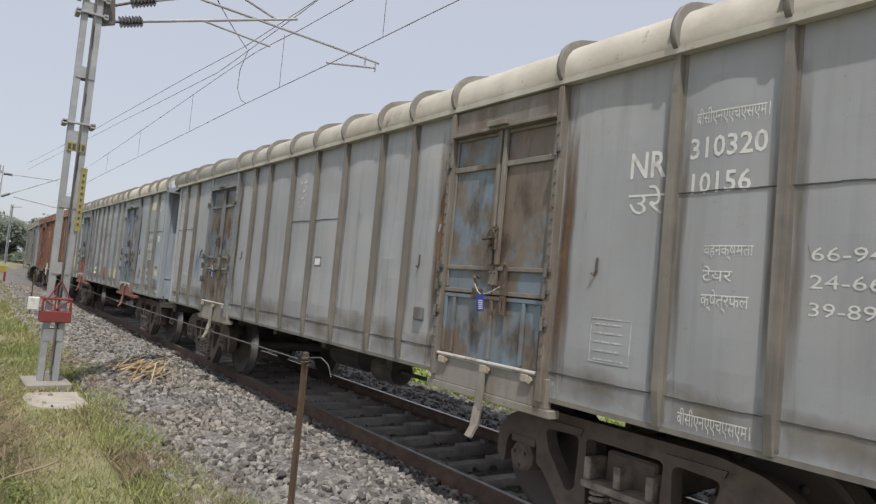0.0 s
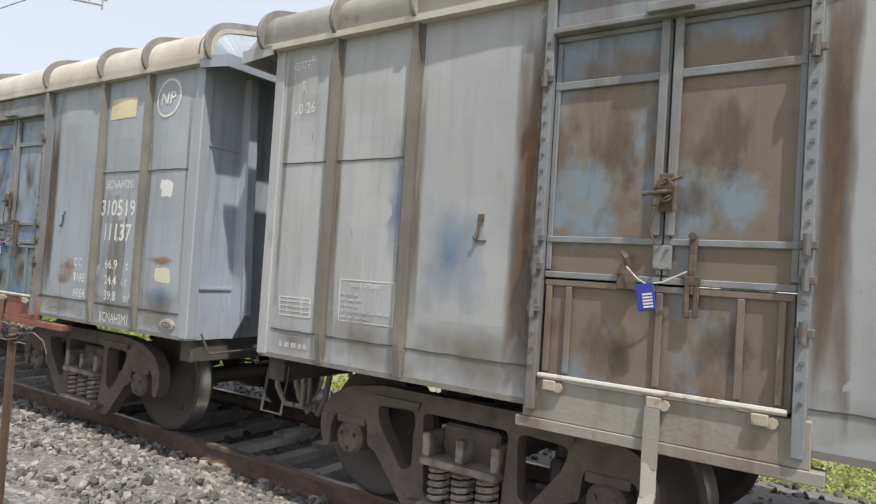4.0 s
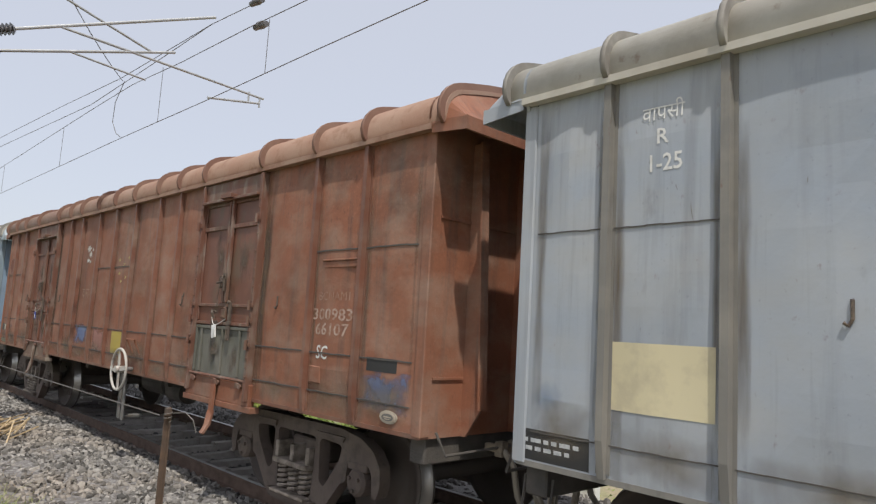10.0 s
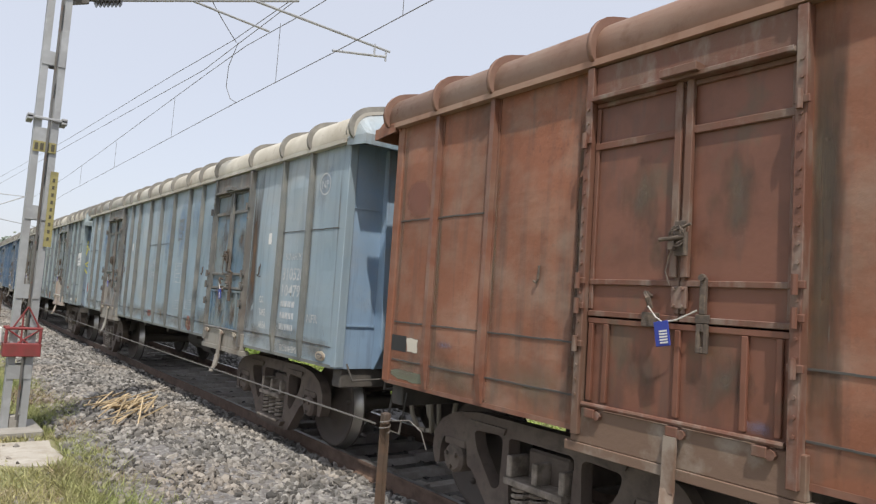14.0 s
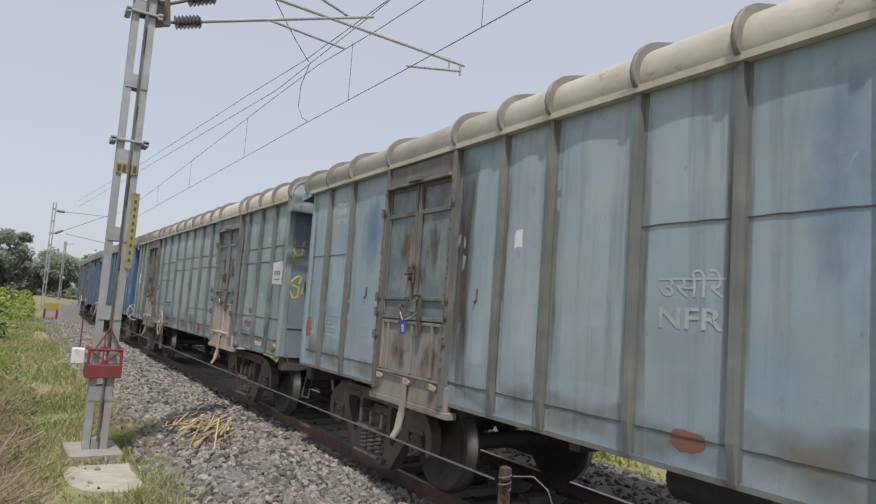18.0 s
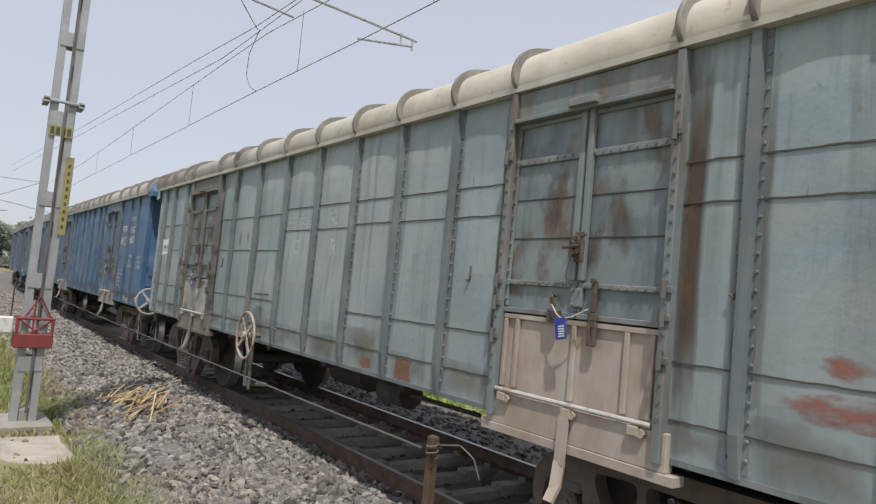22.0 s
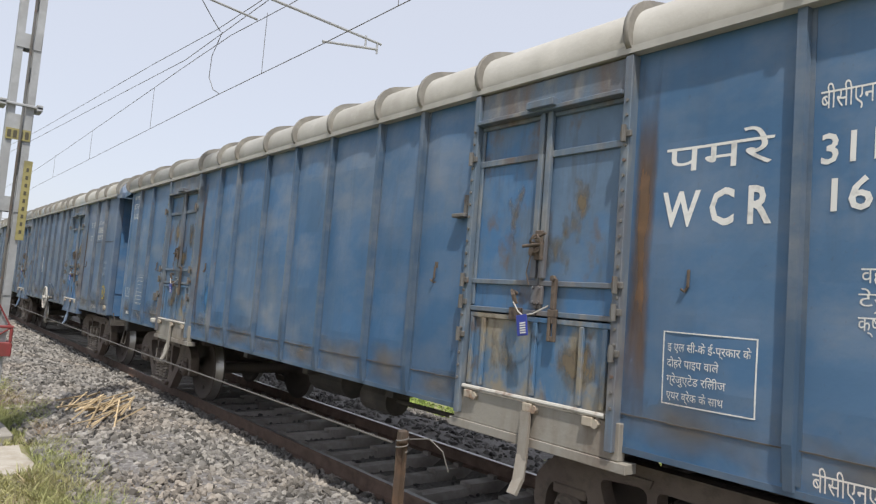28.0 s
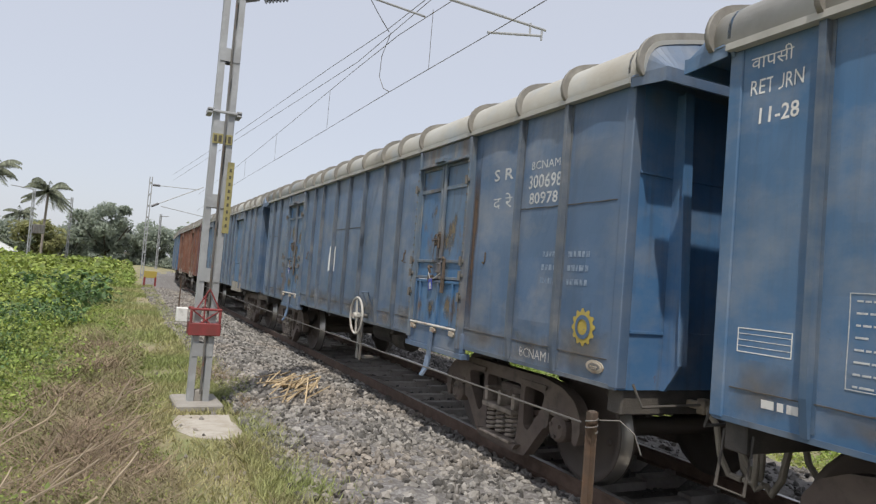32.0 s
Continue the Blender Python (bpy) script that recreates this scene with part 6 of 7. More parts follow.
for k in range(4):
    bars(w4, -5.92, -5.72 + 0.05 * (k % 3), 1.51 + 0.05 * k, 1.53 + 0.05 * k, "worn", 4, 34 + k)
outline(w4, -6.5, -6.31, 1.51, 1.69, M["worn"], 3, 0.005)
patch(w4, -6.65, -6.45, 1.48, 1.7, M["red_daub"], 0.12, "red_disc", 9.7)
patch(w4, -5.05, -4.45, 2.2, 3.4, M["blue"], 0.3, "blue_smear", 6.6)
patch(w4, -6.3, -5.9, 1.3, 1.75, M["blue"], 0.3, "blue_smear", 7.6)
patch(w4, 0.1, 0.62, 1.9, 3.2, M["blue"], 0.3, "blue_smear", 2.6)
patch(w4, 0.75, 1.5, 2.3, 3.2, M["blue"], 0.3, "blue_smear", 3.9)
rust_strips(w4, (3.545, -3.71), 0.665, M["rust_run"], wide=0.34)

# grey-green riveted wagon
patch(w5, 6.48, 6.98, 2.14, 2.53, M["poster"], 0.0, "torn_poster", 2.4, 0.004)
for x in (6.60, 6.67, 6.74, 6.81):
    patch(w5, x, x + 0.05, 2.30, 2.37, M["print"], 0, "poster_print", y=0.006)
patch(w5, 6.62, 6.86, 2.225, 2.245, M["print"], 0, "poster_print", y=0.006)
say(w5, "1102", 5.98, 6.37, 2.57, 2.72, "faint")
bars(w5, 6.1, 6.45, 2.84, 2.93, "faint", 4, 40)
say(w5, "CR", 5.98, 6.17, 1.9, 2.0, "worn")
patch(w5, 5.3, 5.76, 1.44, 1.58, M["red_smear"], 0.3, "red_smear", 1.9)
patch(w5, 5.42, 5.65, 1.64, 1.79, M["red_smear"], 0.35, "red_smear", 2.8)
patch(w5, 6.29, 6.48, 1.15, 1.25, M["red"], name="red_patch")
bars(w5, 5.93, 6.26, 1.16, 1.23, "white", 5, 41)
builder_plate(w5, 6.84, 1.2)
patch(w5, 1.17, 1.41, 1.1, 1.2, M["red_daub"], 0.2, "red_daub", 2.2)
patch(w5, 1.85, 2.08, 1.1, 1.27, M["red_square"], 0.1, "red_patch", 3.2)
say(w5, "मध्य", -0.78, -0.24, 2.52, 2.66, "faint")
say(w5, "C", -0.57, -0.43, 2.21, 2.38, "faint")
say(w5, "रे", 0.3, 0.5, 2.53, 2.68, "faint")
say(w5, "R", 0.34, 0.5, 2.2, 2.38, "worn")
hand_wheel(w5, -1.33, -1.74, 1.15, 0.29, M["brake_tan"], turn=0.65)
part("step_iron", tube(bmesh.new(), [(-1.46, -SIDE, 1.68), (-1.44, -SIDE - 0.09, 1.68), (-1.20, -SIDE - 0.09, 1.69), (-1.18, -SIDE, 1.69)], 0.016), M["steel"], w5)
patch(w5, -6.62, -6.13, 2.16, 2.48, M["poster"], 0.0, "torn_poster", 6.4, 0.004)
for x in (-6.53, -6.46, -6.39, -6.32, -6.25):
    patch(w5, x, x + 0.05, 2.28, 2.35, M["print"], 0, "poster_print", y=0.006)
patch(w5, -6.99, -6.76, 1.59, 1.81, M["red_daub"], 0.06, "red_disc", 4.2)
say(w5, "VT", -6.91, -6.83, 1.735, 1.765)
say(w5, "NTSK", -6.95, -6.8, 1.69, 1.72)
say(w5, "23.2.24", -6.955, -6.79, 1.645, 1.675)
patch(w5, -6.99, -6.62, 1.3, 1.48, M["red_smear"], 0.3, "red_smear", 4.8)
rust_strips(w5, (3.915, -4.125), 0.695, M["rust_run"])
for k, (x, z, a, b) in enumerate(((-2.45, 2.32, 0.10, 0.2), (-2.15, 2.35, 0.08, 0.16), (-1.15, 2.02, 0.2, 0.25), (-1.05, 1.85, 0.12, 0.2))):
    patch(w5, x, x + a, z, z + b, M["rib_run"], 0.3, "brown_stain", 2.3 * k, 0.0006)

# sprayed strokes on the front end of the riveted wagon
def spray(pts, r=0.018):
    bm = tube(bmesh.new(), [(7.082, y, z) for y, z in pts], r, 6)
    for v in bm.verts:
        v.co.x = 7.081 + 0.15 * (v.co.x - 7.082)
    return part("sprayed_stroke", bm, M["graffiti"], w5)


for pts in (((-1.46, 2.85), (-1.47, 2.68), (-1.41, 2.6), (-1.34, 2.64), (-1.31, 2.85)), ((-1.46, 2.62), (-1.48, 2.45)), ((-1.25, 2.62), (-1.235, 2.6)), ((-1.15, 2.72), (-1.16, 2.38)), ((-1.15, 2.7), (-1.07, 2.71), (-1.04, 2.6), (-1.14, 2.53))):
    spray([(y + 0.03, z) for y, z in pts], 0.017)
for pts in (((-1.36, 2.3), (-1.48, 2.2), (-1.5, 2.1), (-1.42, 1.96), (-1.35, 1.98), (-1.34, 2.12), (-1.46, 2.16)), ((-1.36, 2.3), (-1.31, 2.28), (-1.34, 2.18)), ((-1.24, 2.24), (-1.29, 2.04), (-1.15, 2.06)), ((-1.17, 2.2), (-1.21, 1.86))):
    spray([(y + 0.03, z) for y, z in pts], 0.02)

# deep blue wagon
say(w6, "पमरे", 4.46, 5.07, 2.68, 2.84)
say(w6, "W C R", 4.46, 5.07, 2.37, 2.57)
outline(w6, 4.51, 5.03, 1.38, 1.78, M["white"], 0, 0.007)
for k, s in enumerate(("इ एल सी-के ई-प्रकार के", "दोहरे पाइप वाले", "ग्रेजुएटेड रिलीज", "एयर ब्रेक के साथ")):
    say(w6, s, 4.54, (5.0, 4.84, 4.88, 4.87)[k], 1.675 - 0.088 * k, 1.72 - 0.088 * k)
say(w6, "बीसीएनएएचएसएम1", 5.28, 5.87, 2.91, 3.01)
say(w6, "311622", 5.28, 5.88, 2.64, 2.79)
say(w6, "16602", 5.30, 5.86, 2.41, 2.57)
say(w6, "वहन क्षमता", 5.48, 5.88, 2.075, 2.15)
say(w6, "टेयर", 5.47, 5.65, 1.97, 2.035)
say(w6, "क्षेत्रफल", 5.47, 5.73, 1.86, 1.93)
for z, s, x1 in ((2.055, "66.90 टन", 6.52), (1.945, "24.38 टन", 6.53), (1.84, "39.788 मी.²", 6.56)):
    say(w6, s, 6.15, x1, z, z + 0.08)
say(w6, "बीसीएनएएचएसएम1", 5.30, 5.88, 1.11, 1.2)
builder_plate(w6, 6.49, 1.2)
part("card_holder", boxes((2.66, 2.81, -(SIDE + 0.08), -SIDE, 2.5, 2.53), (2.74, 2.8, -(SIDE + 0.03), -SIDE, 2.53, 2.68), bevel=0.006), M["steel"], w6)
say(w6, "वापसी", -6.61, -6.31, 3.28, 3.36)
say(w6, "RETURN", -6.61, -6.23, 3.11, 3.21)
say(w6, "11-28", -6.55, -6.25, 2.92, 3.02)
outline(w6, -6.59, -6.21, 1.5, 1.65, M["white"], 4, 0.006, False)
outline(w6, -5.89, -5.45, 1.39, 1.9, M["worn"], 8, 0.005)
bars(w6, -6.39, -6.07, 1.19, 1.24, "white", 4, 52)
side_lamp_box(w6, -4.79, 1.5)
part("tail_lamp_bracket", boxes((-4.74, -4.6, -(SIDE + 0.06), -SIDE, 1.15, 1.22), bevel=0.015), M["brake_white"], w6)
hand_wheel(w6, 6.99, -1.38, 1.2, 0.26, M["brake_white"], "x", 0.7)
part("end_ladder", tube(bmesh.new(), [(6.8, -1.5, 1.04), (6.9, -1.5, 0.4), (6.9, -1.15, 0.4), (6.8, -1.15, 1.04)], 0.018), M["steel"], w6)
part("grab_iron", tube(bmesh.new(), [(6.77, -1.45, 1.9), (6.85, -1.45, 1.9), (6.85, -1.18, 1.9), (6.77, -1.18, 1.9)], 0.012), M["steel"], w6)
rust_strips(w6, (3.545, -3.71), 0.665, M["rust_run_orange"], False)
patch(w6, -2.72, -2.34, 1.28, 1.95, M["bright_blue"], 0.25, "bright_blue_daub", 3.3)

# faded blue wagon with emblem
say(w7, "S R", 4.69, 5.06, 2.87, 2.99, "worn")
say(w7, "द रे", 4.70, 5.07, 2.58, 2.7, "worn")
say(w7, "BCNAM1", 5.40, 5.88, 2.91, 2.99, "worn")
say(w7, "300698", 5.37, 5.87, 2.73, 2.86, "worn")
say(w7, "80978", 5.40, 5.83, 2.58, 2.69, "worn")
for k in range(3):
    bars(w7, 5.66, 5.87, 2.08 - 0.12 * k, 2.13 - 0.12 * k, "faint_blue", 4, 60 + k)
    bars(w7, 6.05, 6.36, 2.08 - 0.12 * k, 2.13 - 0.12 * k, "faint_blue", 5, 70 + k)
say(w7, "BCNAM1", 5.39, 5.87, 1.14, 1.23, "worn")
bm = bmesh.new()
gear = [(6.34 + (0.155 if i % 4 < 2 else 0.13) * math.cos(6.28319 * i / 48), 1.5 + (0.155 if i % 4 < 2 else 0.13) * math.sin(6.28319 * i / 48)) for i in range(48)]
bm.faces.new([bm.verts.new((a, -(SIDE + 0.005), b)) for a, b in gear])
em = conform(part("wheel_emblem", bm, M["yellow"], w7, "yellow toothed wheel emblem"), w7)
ring(w7, 6.34, 1.5, 0.1, P["blue2"], 0.035, "emblem_centre").location.y = -0.004
builder_plate(w7, 6.5, 1.2)
patch(w7, -1.1, -0.75, 1.8, 2.24, M["paper"], 0.0, "paper_notice", 1.9)
hand_wheel(w7, 1.16, -1.72, 1.16, 0.27, M["brake_white"])
part("step_iron", tube(bmesh.new(), [(1.12, -SIDE, 1.32), (1.12, -SIDE - 0.09, 1.5), (1.09, -SIDE - 0.1, 1.52), (1.39, -SIDE - 0.1, 1.52), (1.36, -SIDE - 0.09, 1.5), (1.36, -SIDE, 1.32)], 0.011), P["blue2"], w7)
rust_strips(w7, (3.545,), 0.665, M["rust_run"], False)


# ---- overhead line masts ----
def lattice_mast(name, x, y, z0, z1, turn, label, near):
    m = group_at(name, pose(x, y, z0, 0, 0, turn), label, "mast", "overhead line masts")
    h = z1 - z0
    for q in (-1, 1):
        bm = boxes((-0.075, 0.075, q * 0.125, q * 0.117, 0, h), (-0.075, -0.067, q * 0.117, q * 0.05, 0, h), (0.067, 0.075, q * 0.117, q * 0.05, 0, h))
        part("leg_channel", bm, M["galv"], m)
    for k in range(int(h / 0.9)):
        z = 0.55 + 0.9 * k
        for q in (-1, 1):
            part("batten", boxes((q * 0.077, q * 0.085, -0.115, 0.115, z, z + 0.16)), M["galv"], m)
    return m


MAST_X, MAST_Y = -10.35, -4.11
mast = lattice_mast("overhead_line_mast", MAST_X, MAST_Y, 0.10, 9.2, 0, "galvanised steel lattice mast with cantilever arm and red guard", True)
part("pedestal", boxes((-0.06, 0.06, -0.05, 0.08, 0.0, 0.14), bevel=0.01), M["concrete"], mast)
g = part("climbing_guard", boxes((-0.13, 0.13, -0.185, 0.185, 0.80, 0.95), (0.1, 0.13, -0.185, 0.185, 1.1, 1.13), (0.1, 0.13, 0.15, 0.18, 0.95, 1.1), (0.1, 0.13, -0.18, -0.15, 0.95, 1.1), (-0.13, -0.1, -0.185, 0.185, 1.1, 1.13), bevel=0.008), M["mast_red"], mast, "red painted steel anti-climb guard")
bm = bmesh.new()
for a, b in (((-0.12, 1.1), (0.02, 1.36)), ((0.16, 1.1), (0.02, 1.36)), ((-0.15, 1.1), (0.05, 0.95)), ((0.15, 1.1), (-0.05, 0.95)), ((-0.02, 0.95), (-0.02, 1.3))):
    rod(bm, (0.115, a[0], a[1]), (0.115, b[0], b[1]), 0.009)
part("guard_bar", bm, M["mast_red"], g)
part("junction_box", boxes((-0.05, 0.09, -0.33, -0.2, 0.95, 1.12), bevel=0.01), M["white"], mast, "small white junction box")
part("number_plate", boxes((0.086, 0.094, -0.115, 0.115, 3.13, 3.25)), M["plate_yellow"], mast, "yellow location plate")
for k in range(4):
    part("plate_mark", boxes((0.094, 0.097, -0.1 + 0.055 * k, -0.065 + 0.055 * k, 3.15, 3.23)), M["plate_ink"], mast)
part("warning_strip", boxes((0.09, 0.096, 0.09, 0.17, 2.05, 2.92)), M["plate_yellow"], mast, "narrow yellow strip with dark characters")
for k in range(9):
    part("strip_mark", boxes((0.096, 0.099, 0.118, 0.142, 2.12 + 0.085 * k, 2.16 + 0.085 * k)), M["plate_ink"], mast)
for z in (3.48, 5.02, 5.25, 6.6):
    part("clamp", boxes((-0.12, 0.12, -0.2, -0.14, z, z + 0.07), (-0.12, 0.12, 0.14, 0.2, z, z + 0.07), (0.085, 0.12, -0.2, 0.2, z + 0.02, z + 0.05), bevel=0.006), M["galv"], mast)
part("earth_strip", tube(bmesh.new(), [(0.1, 0.02, 0.1), (0.1, 0.02, 9.0)], 0.014), M["steel"], mast)
part("arm_bracket", prism(bmesh.new(), ((0.12, 4.95), (0.3, 5.02), (0.26, 5.4), (0.12, 5.35)), "x", -0.03, 0.03), M["steel"], mast)


def arm(name, a, b, r=0.024, m="galv"):
    # points are (y, z) across the track at the mast
    return part(name, rod(bmesh.new(), (0, a[0] - MAST_Y, a[1] - 0.10), (0, b[0] - MAST_Y, b[1] - 0.10), r, 10), M[m], mast)


def insulator(a, b):
    a, b = Vector((0, a[0] - MAST_Y, a[1] - 0.10)), Vector((0, b[0] - MAST_Y, b[1] - 0.10))
    bm = rod(bmesh.new(), a, b, 0.035, 10)
    for k in range(7):
        p = a.lerp(b, (k + 0.5) / 7)
        d = (b - a).normalized() * 0.012
        rod(bm, p - d, p + d, 0.085, 16, 0.06)
    part("insulator", bm, M["insulator"], mast, "ribbed dark porcelain insulator")


arm("arm_joint", (-3.9, 5.36), (-3.62, 5.51), 0.02, "steel")
insulator((-3.64, 5.50), (-3.32, 5.64))
arm("top_tube", (-3.32, 5.64), (-0.55, 6.86))
arm("arm_joint", (-3.9, 5.14), (-3.76, 5.18), 0.02, "steel")
insulator((-3.76, 5.175), (-3.46, 5.28))
arm("bracket_tube", (-3.46, 5.28), (-1.15, 6.04), 0.022)
arm("registration_tube", (-2.76, 5.87), (0.45, 5.73), 0.02)
arm("stay_tube", (-2.95, 6.36), (-1.51, 5.93), 0.018)
arm("stub_tube", (-2.61, 5.55), (-1.55, 5.46), 0.016)
arm("steady_arm", (-0.55, 5.47), (0.38, 5.63), 0.02)
arm("drop_bracket", (0.17, 5.78), (0.17, 5.58), 0.016)
arm("drop_bracket", (0.38, 5.74), (0.38, 5.56), 0.016)
footing = tagged(part("mast_footing", boxes((-0.42, 0.30, -0.27, 0.27, -0.3, 0.11), bevel=0.02), M["concrete"], at=pose(MAST_X, MAST_Y, 0, 0, 0, 3)), "square weathered concrete footing under the mast", "footing")
slab = prism(bmesh.new(), ((-9.85, -4.35), (-9.5, -4.44), (-9.1, -4.4), (-8.85, -4.28), (-8.72, -4.0), (-8.8, -3.82), (-9.2, -3.74), (-9.5, -3.82), (-9.85, -3.8)), "z", -0.05, 0.04)
tagged(part("concrete_slab", slab, M["slab"]), "flat worn concrete slab beside the mast footing", "slab")

far_mast = lattice_mast("overhead_line_mast", -58.3, -3.95, -0.3, 8.0, 0, "distant galvanised lattice mast beside the track", False)
for nm, a, b, r in (("top_tube", (0.15, 7.7), (3.6, 7.75), 0.03), ("bracket_tube", (0.15, 6.0), (3.9, 8.0), 0.035), ("registration_tube", (0.9, 6.1), (4.4, 5.6), 0.03)):
    part(nm, rod(bmesh.new(), (0, a[0], a[1]), (0, b[0], b[1]), r), M["galv"], far_mast)
part("insulator", rod(bmesh.new(), (0, 0.15, 7.7), (0, 0.7, 7.7), 0.09), M["insulator"], far_mast)
part("insulator", rod(bmesh.new(), (0, 0.2, 6.03), (0, 0.7, 6.3), 0.09), M["insulator"], far_mast)


# ---- overhead wires ----
def wire(name, pts, r, label, group="overhead wires"):
    pts = [Vector(p) for p in pts]
    return tagged(part(name, tube(bmesh.new(), pts, r, 5), M["wire"]), label, "wire", group)


def sag(a, b, d, n=14):
    a, b = Vector(a), Vector(b)
    return [a.lerp(b, i / n) - Vector((0, 0, 4 * d * (i / n) * (1 - i / n))) for i in range(n + 1)]


wire("contact_wire", [(30, -0.4, 5.2), (-4.4, -0.62, 5.30), (-7.1, -0.61, 5.35), (-10.3, -0.57, 5.41), (-14.4, -0.6, 5.46), (-18.9, -0.57, 5.53), (-38, -0.49, 5.8), (-58.3, -0.4, 5.75)], 0.007, "thin grey copper contact wire above the track")
wire("catenary_wire", [(30, -0.3, 6.9), (-8.0, -0.51, 6.6), (-10.35, -0.6, 6.72), (-14.3, -0.75, 6.69), (-18, -0.9, 6.84), (-31, -1.42, 7.22), (-58.0, -2.45, 8.35)], 0.007, "grey stranded catenary wire held by the cantilever arm")
wire("catenary_wire", [(-10.4, -0.6, 6.72), (-11.6, -0.65, 6.65), (-15.9, -0.82, 6.45), (-31, -1.41, 6.95), (-58.0, -2.4, 7.9)], 0.007, "second grey catenary wire of the overlap span")
wire("catenary_wire", [(20, -0.5, 5.9), (-6.8, -0.61, 6.10), (-9, -0.61, 6.24), (-11.5, -0.6, 6.36), (-14.0, -0.59, 6.54), (-16.5, -0.57, 6.58), (-29, -0.52, 6.62), (-38, -0.49, 6.66), (-58.3, -0.4, 7.1)], 0.007, "lower grey catenary wire of the overlap span")
wire("stay_wire", sag((-14.3, -0.70, 6.66), (-10.5, -3.95, 8.6), 0.3), 0.008, "slack grey stay wire from the mast top")
wire("jumper_wire", [(-14.3, -0.66, 6.66), (-14.75, -0.66, 6.3), (-14.85, -0.64, 5.9), (-14.6, -0.62, 5.6), (-14.3, -0.6, 5.47)], 0.007, "hanging jumper loop between the wires")
for x, z, z0 in ((-8.4, 6.2, 5.38), (-12.4, 6.5, 5.43), (-19.0, 6.58, 5.54), (-26, 6.6, 5.62), (-33, 6.63, 5.72), (-41, 6.7, 5.79)):
    wire("dropper_wire", [(x, -0.58, z), (x, -0.58, z0)], 0.005, "thin vertical dropper wire")
for x, z in ((-8.9, 6.66), (-8.7, 6.22)):
    tagged(part("wire_insulator", rod(rod(bmesh.new(), (x - 0.16, -0.56, z), (x + 0.16, -0.55, z - 0.03), 0.045, 10), (x - 0.05, -0.56, z), (x + 0.05, -0.55, z - 0.01), 0.06, 10), M["insulator"]), "small dark section insulator in the wire", "insulator", "overhead wires")


# ---- the post with its fence wire ----
PX, PY = -3.91, -3.33
post = group_at("fence_post", pose(PX, PY, 0.0), "short rusty steel angle post with a twisted wire end", "post")
part("angle_iron", boxes((-0.016, 0.016, 0.012, 0.016, -0.2, 1.33), (-0.016, -0.012, -0.016, 0.012, -0.2, 1.33)), M["rust"], post)
part("top_block", boxes((-0.018, 0.014, -0.014, 0.018, 1.28, 1.333), bevel=0.006), M["rust"], post)
part("wire_binding", tube(bmesh.new(), [(0.023 * math.cos(t), 0.023 * math.sin(t), 1.25 + 0.004 * t) for t in np.linspace(0, 14, 50)], 0.003), M["steel"], post)
part("loose_wire_end", tube(bmesh.new(), [(0.02, 0.02, 1.3), (0.08, 0.07, 1.31), (0.13, 0.10, 1.27), (0.16, 0.11, 1.2)], 0.003), M["wire"], post)
wire("fence_wire", sag((PX, PY - 0.05, 1.29), (-22.0, -3.6, 1.32), 0.04), 0.0045, "taut grey fence wire strung along the track", "fence wire")
post2 = copy_thing(post, pose(-22.0, -3.6, 0.0))

marker = group_at("marker_stone", pose(-5.6, 3.7, -0.5, 0, 0, 10), "small white stone marker with a faded red mark", "marker stone")
part("stone", boxes((-0.16, 0.16, -0.07, 0.07, -0.2, 0.55), bevel=0.03), M["paper"], marker)
part("red_mark", boxes((-0.08, 0.08, -0.078, -0.072, 0.2, 0.42)), M["red"], marker)

# yellow trackside board far down the path
board = group_at("track_board", pose(-44.5, -3.75, 0.1, 0, 0, 8), "small yellow trackside board on two dark red posts", "sign board")
part("panel", boxes((-0.02, 0.02, -0.35, 0.35, 0.45, 0.85), bevel=0.006), M["yellow"], board)
for q in (-0.3, 0.3):
    part("post", boxes((-0.04, 0.04, q - 0.05, q + 0.05, -0.2, 0.5)), M["mast_red"], board)


# ---- distance: poles, shed, trees ----
def pole(x, y, z1, armz, side, label):
    p = lattice_mast("overhead_line_mast", x, y, 0.3, z1, 20, label, False)
    part("arm", rod(bmesh.new(), (0, 0, armz), (0, side, armz + 0.15), 0.05), M["galv"], p)
    return p


pole(-76.5, -19.4, 8.0, 7.2, -1.5, "distant slim lattice mast beyond the shrubs")
t1 = pole(-78.3, -14.0, 7.6, 7.2, -2.0, "distant lattice mast with a small transformer")
part("transformer", boxes((-0.4, 0.4, 0.2, 1.2, 2.9, 3.8), bevel=0.05), M["steel"], t1)
pole(-89.6, -11.5, 7.9, 7.3, -1.6, "distant lattice mast beyond the shrubs")
pole(-91.8, -1.8, 7.2, 6.6, 1.0, "distant lattice mast beside the track")

shed = group_at("shed", pose(-50.5, -16.5, 0.0, 0, 0, 2.1), "low long shed with a white sheet roof", "shed")
part("wall", prism(bmesh.new(), ((-1.7, -0.6), (1.7, -0.6), (1.7, 1.3), (0, 2.16), (-1.7, 1.3)), "x", -35.5, -0.3), M["wall"], shed)
for q in (-1, 1):
    part("roof_sheet", prism(bmesh.new(), [(q * a, z) for a, z in ((0.0, 2.20), (1.95, 1.20), (1.95, 1.26), (0.0, 2.27))], "x", -36, 0.0), M["shed_roof"], shed)
hut = group_at("hut", pose(-112, -5.0, 0.8), "tiny white hut beside the distant line", "hut")
part("wall", boxes((-1, 1, -3, 1.4, -0.4, 1.2)), M["shed_roof"], hut)
part("roof", boxes((-1.2, 1.2, -3.2, 1.6, 1.2, 1.35)), M["wall"], hut)


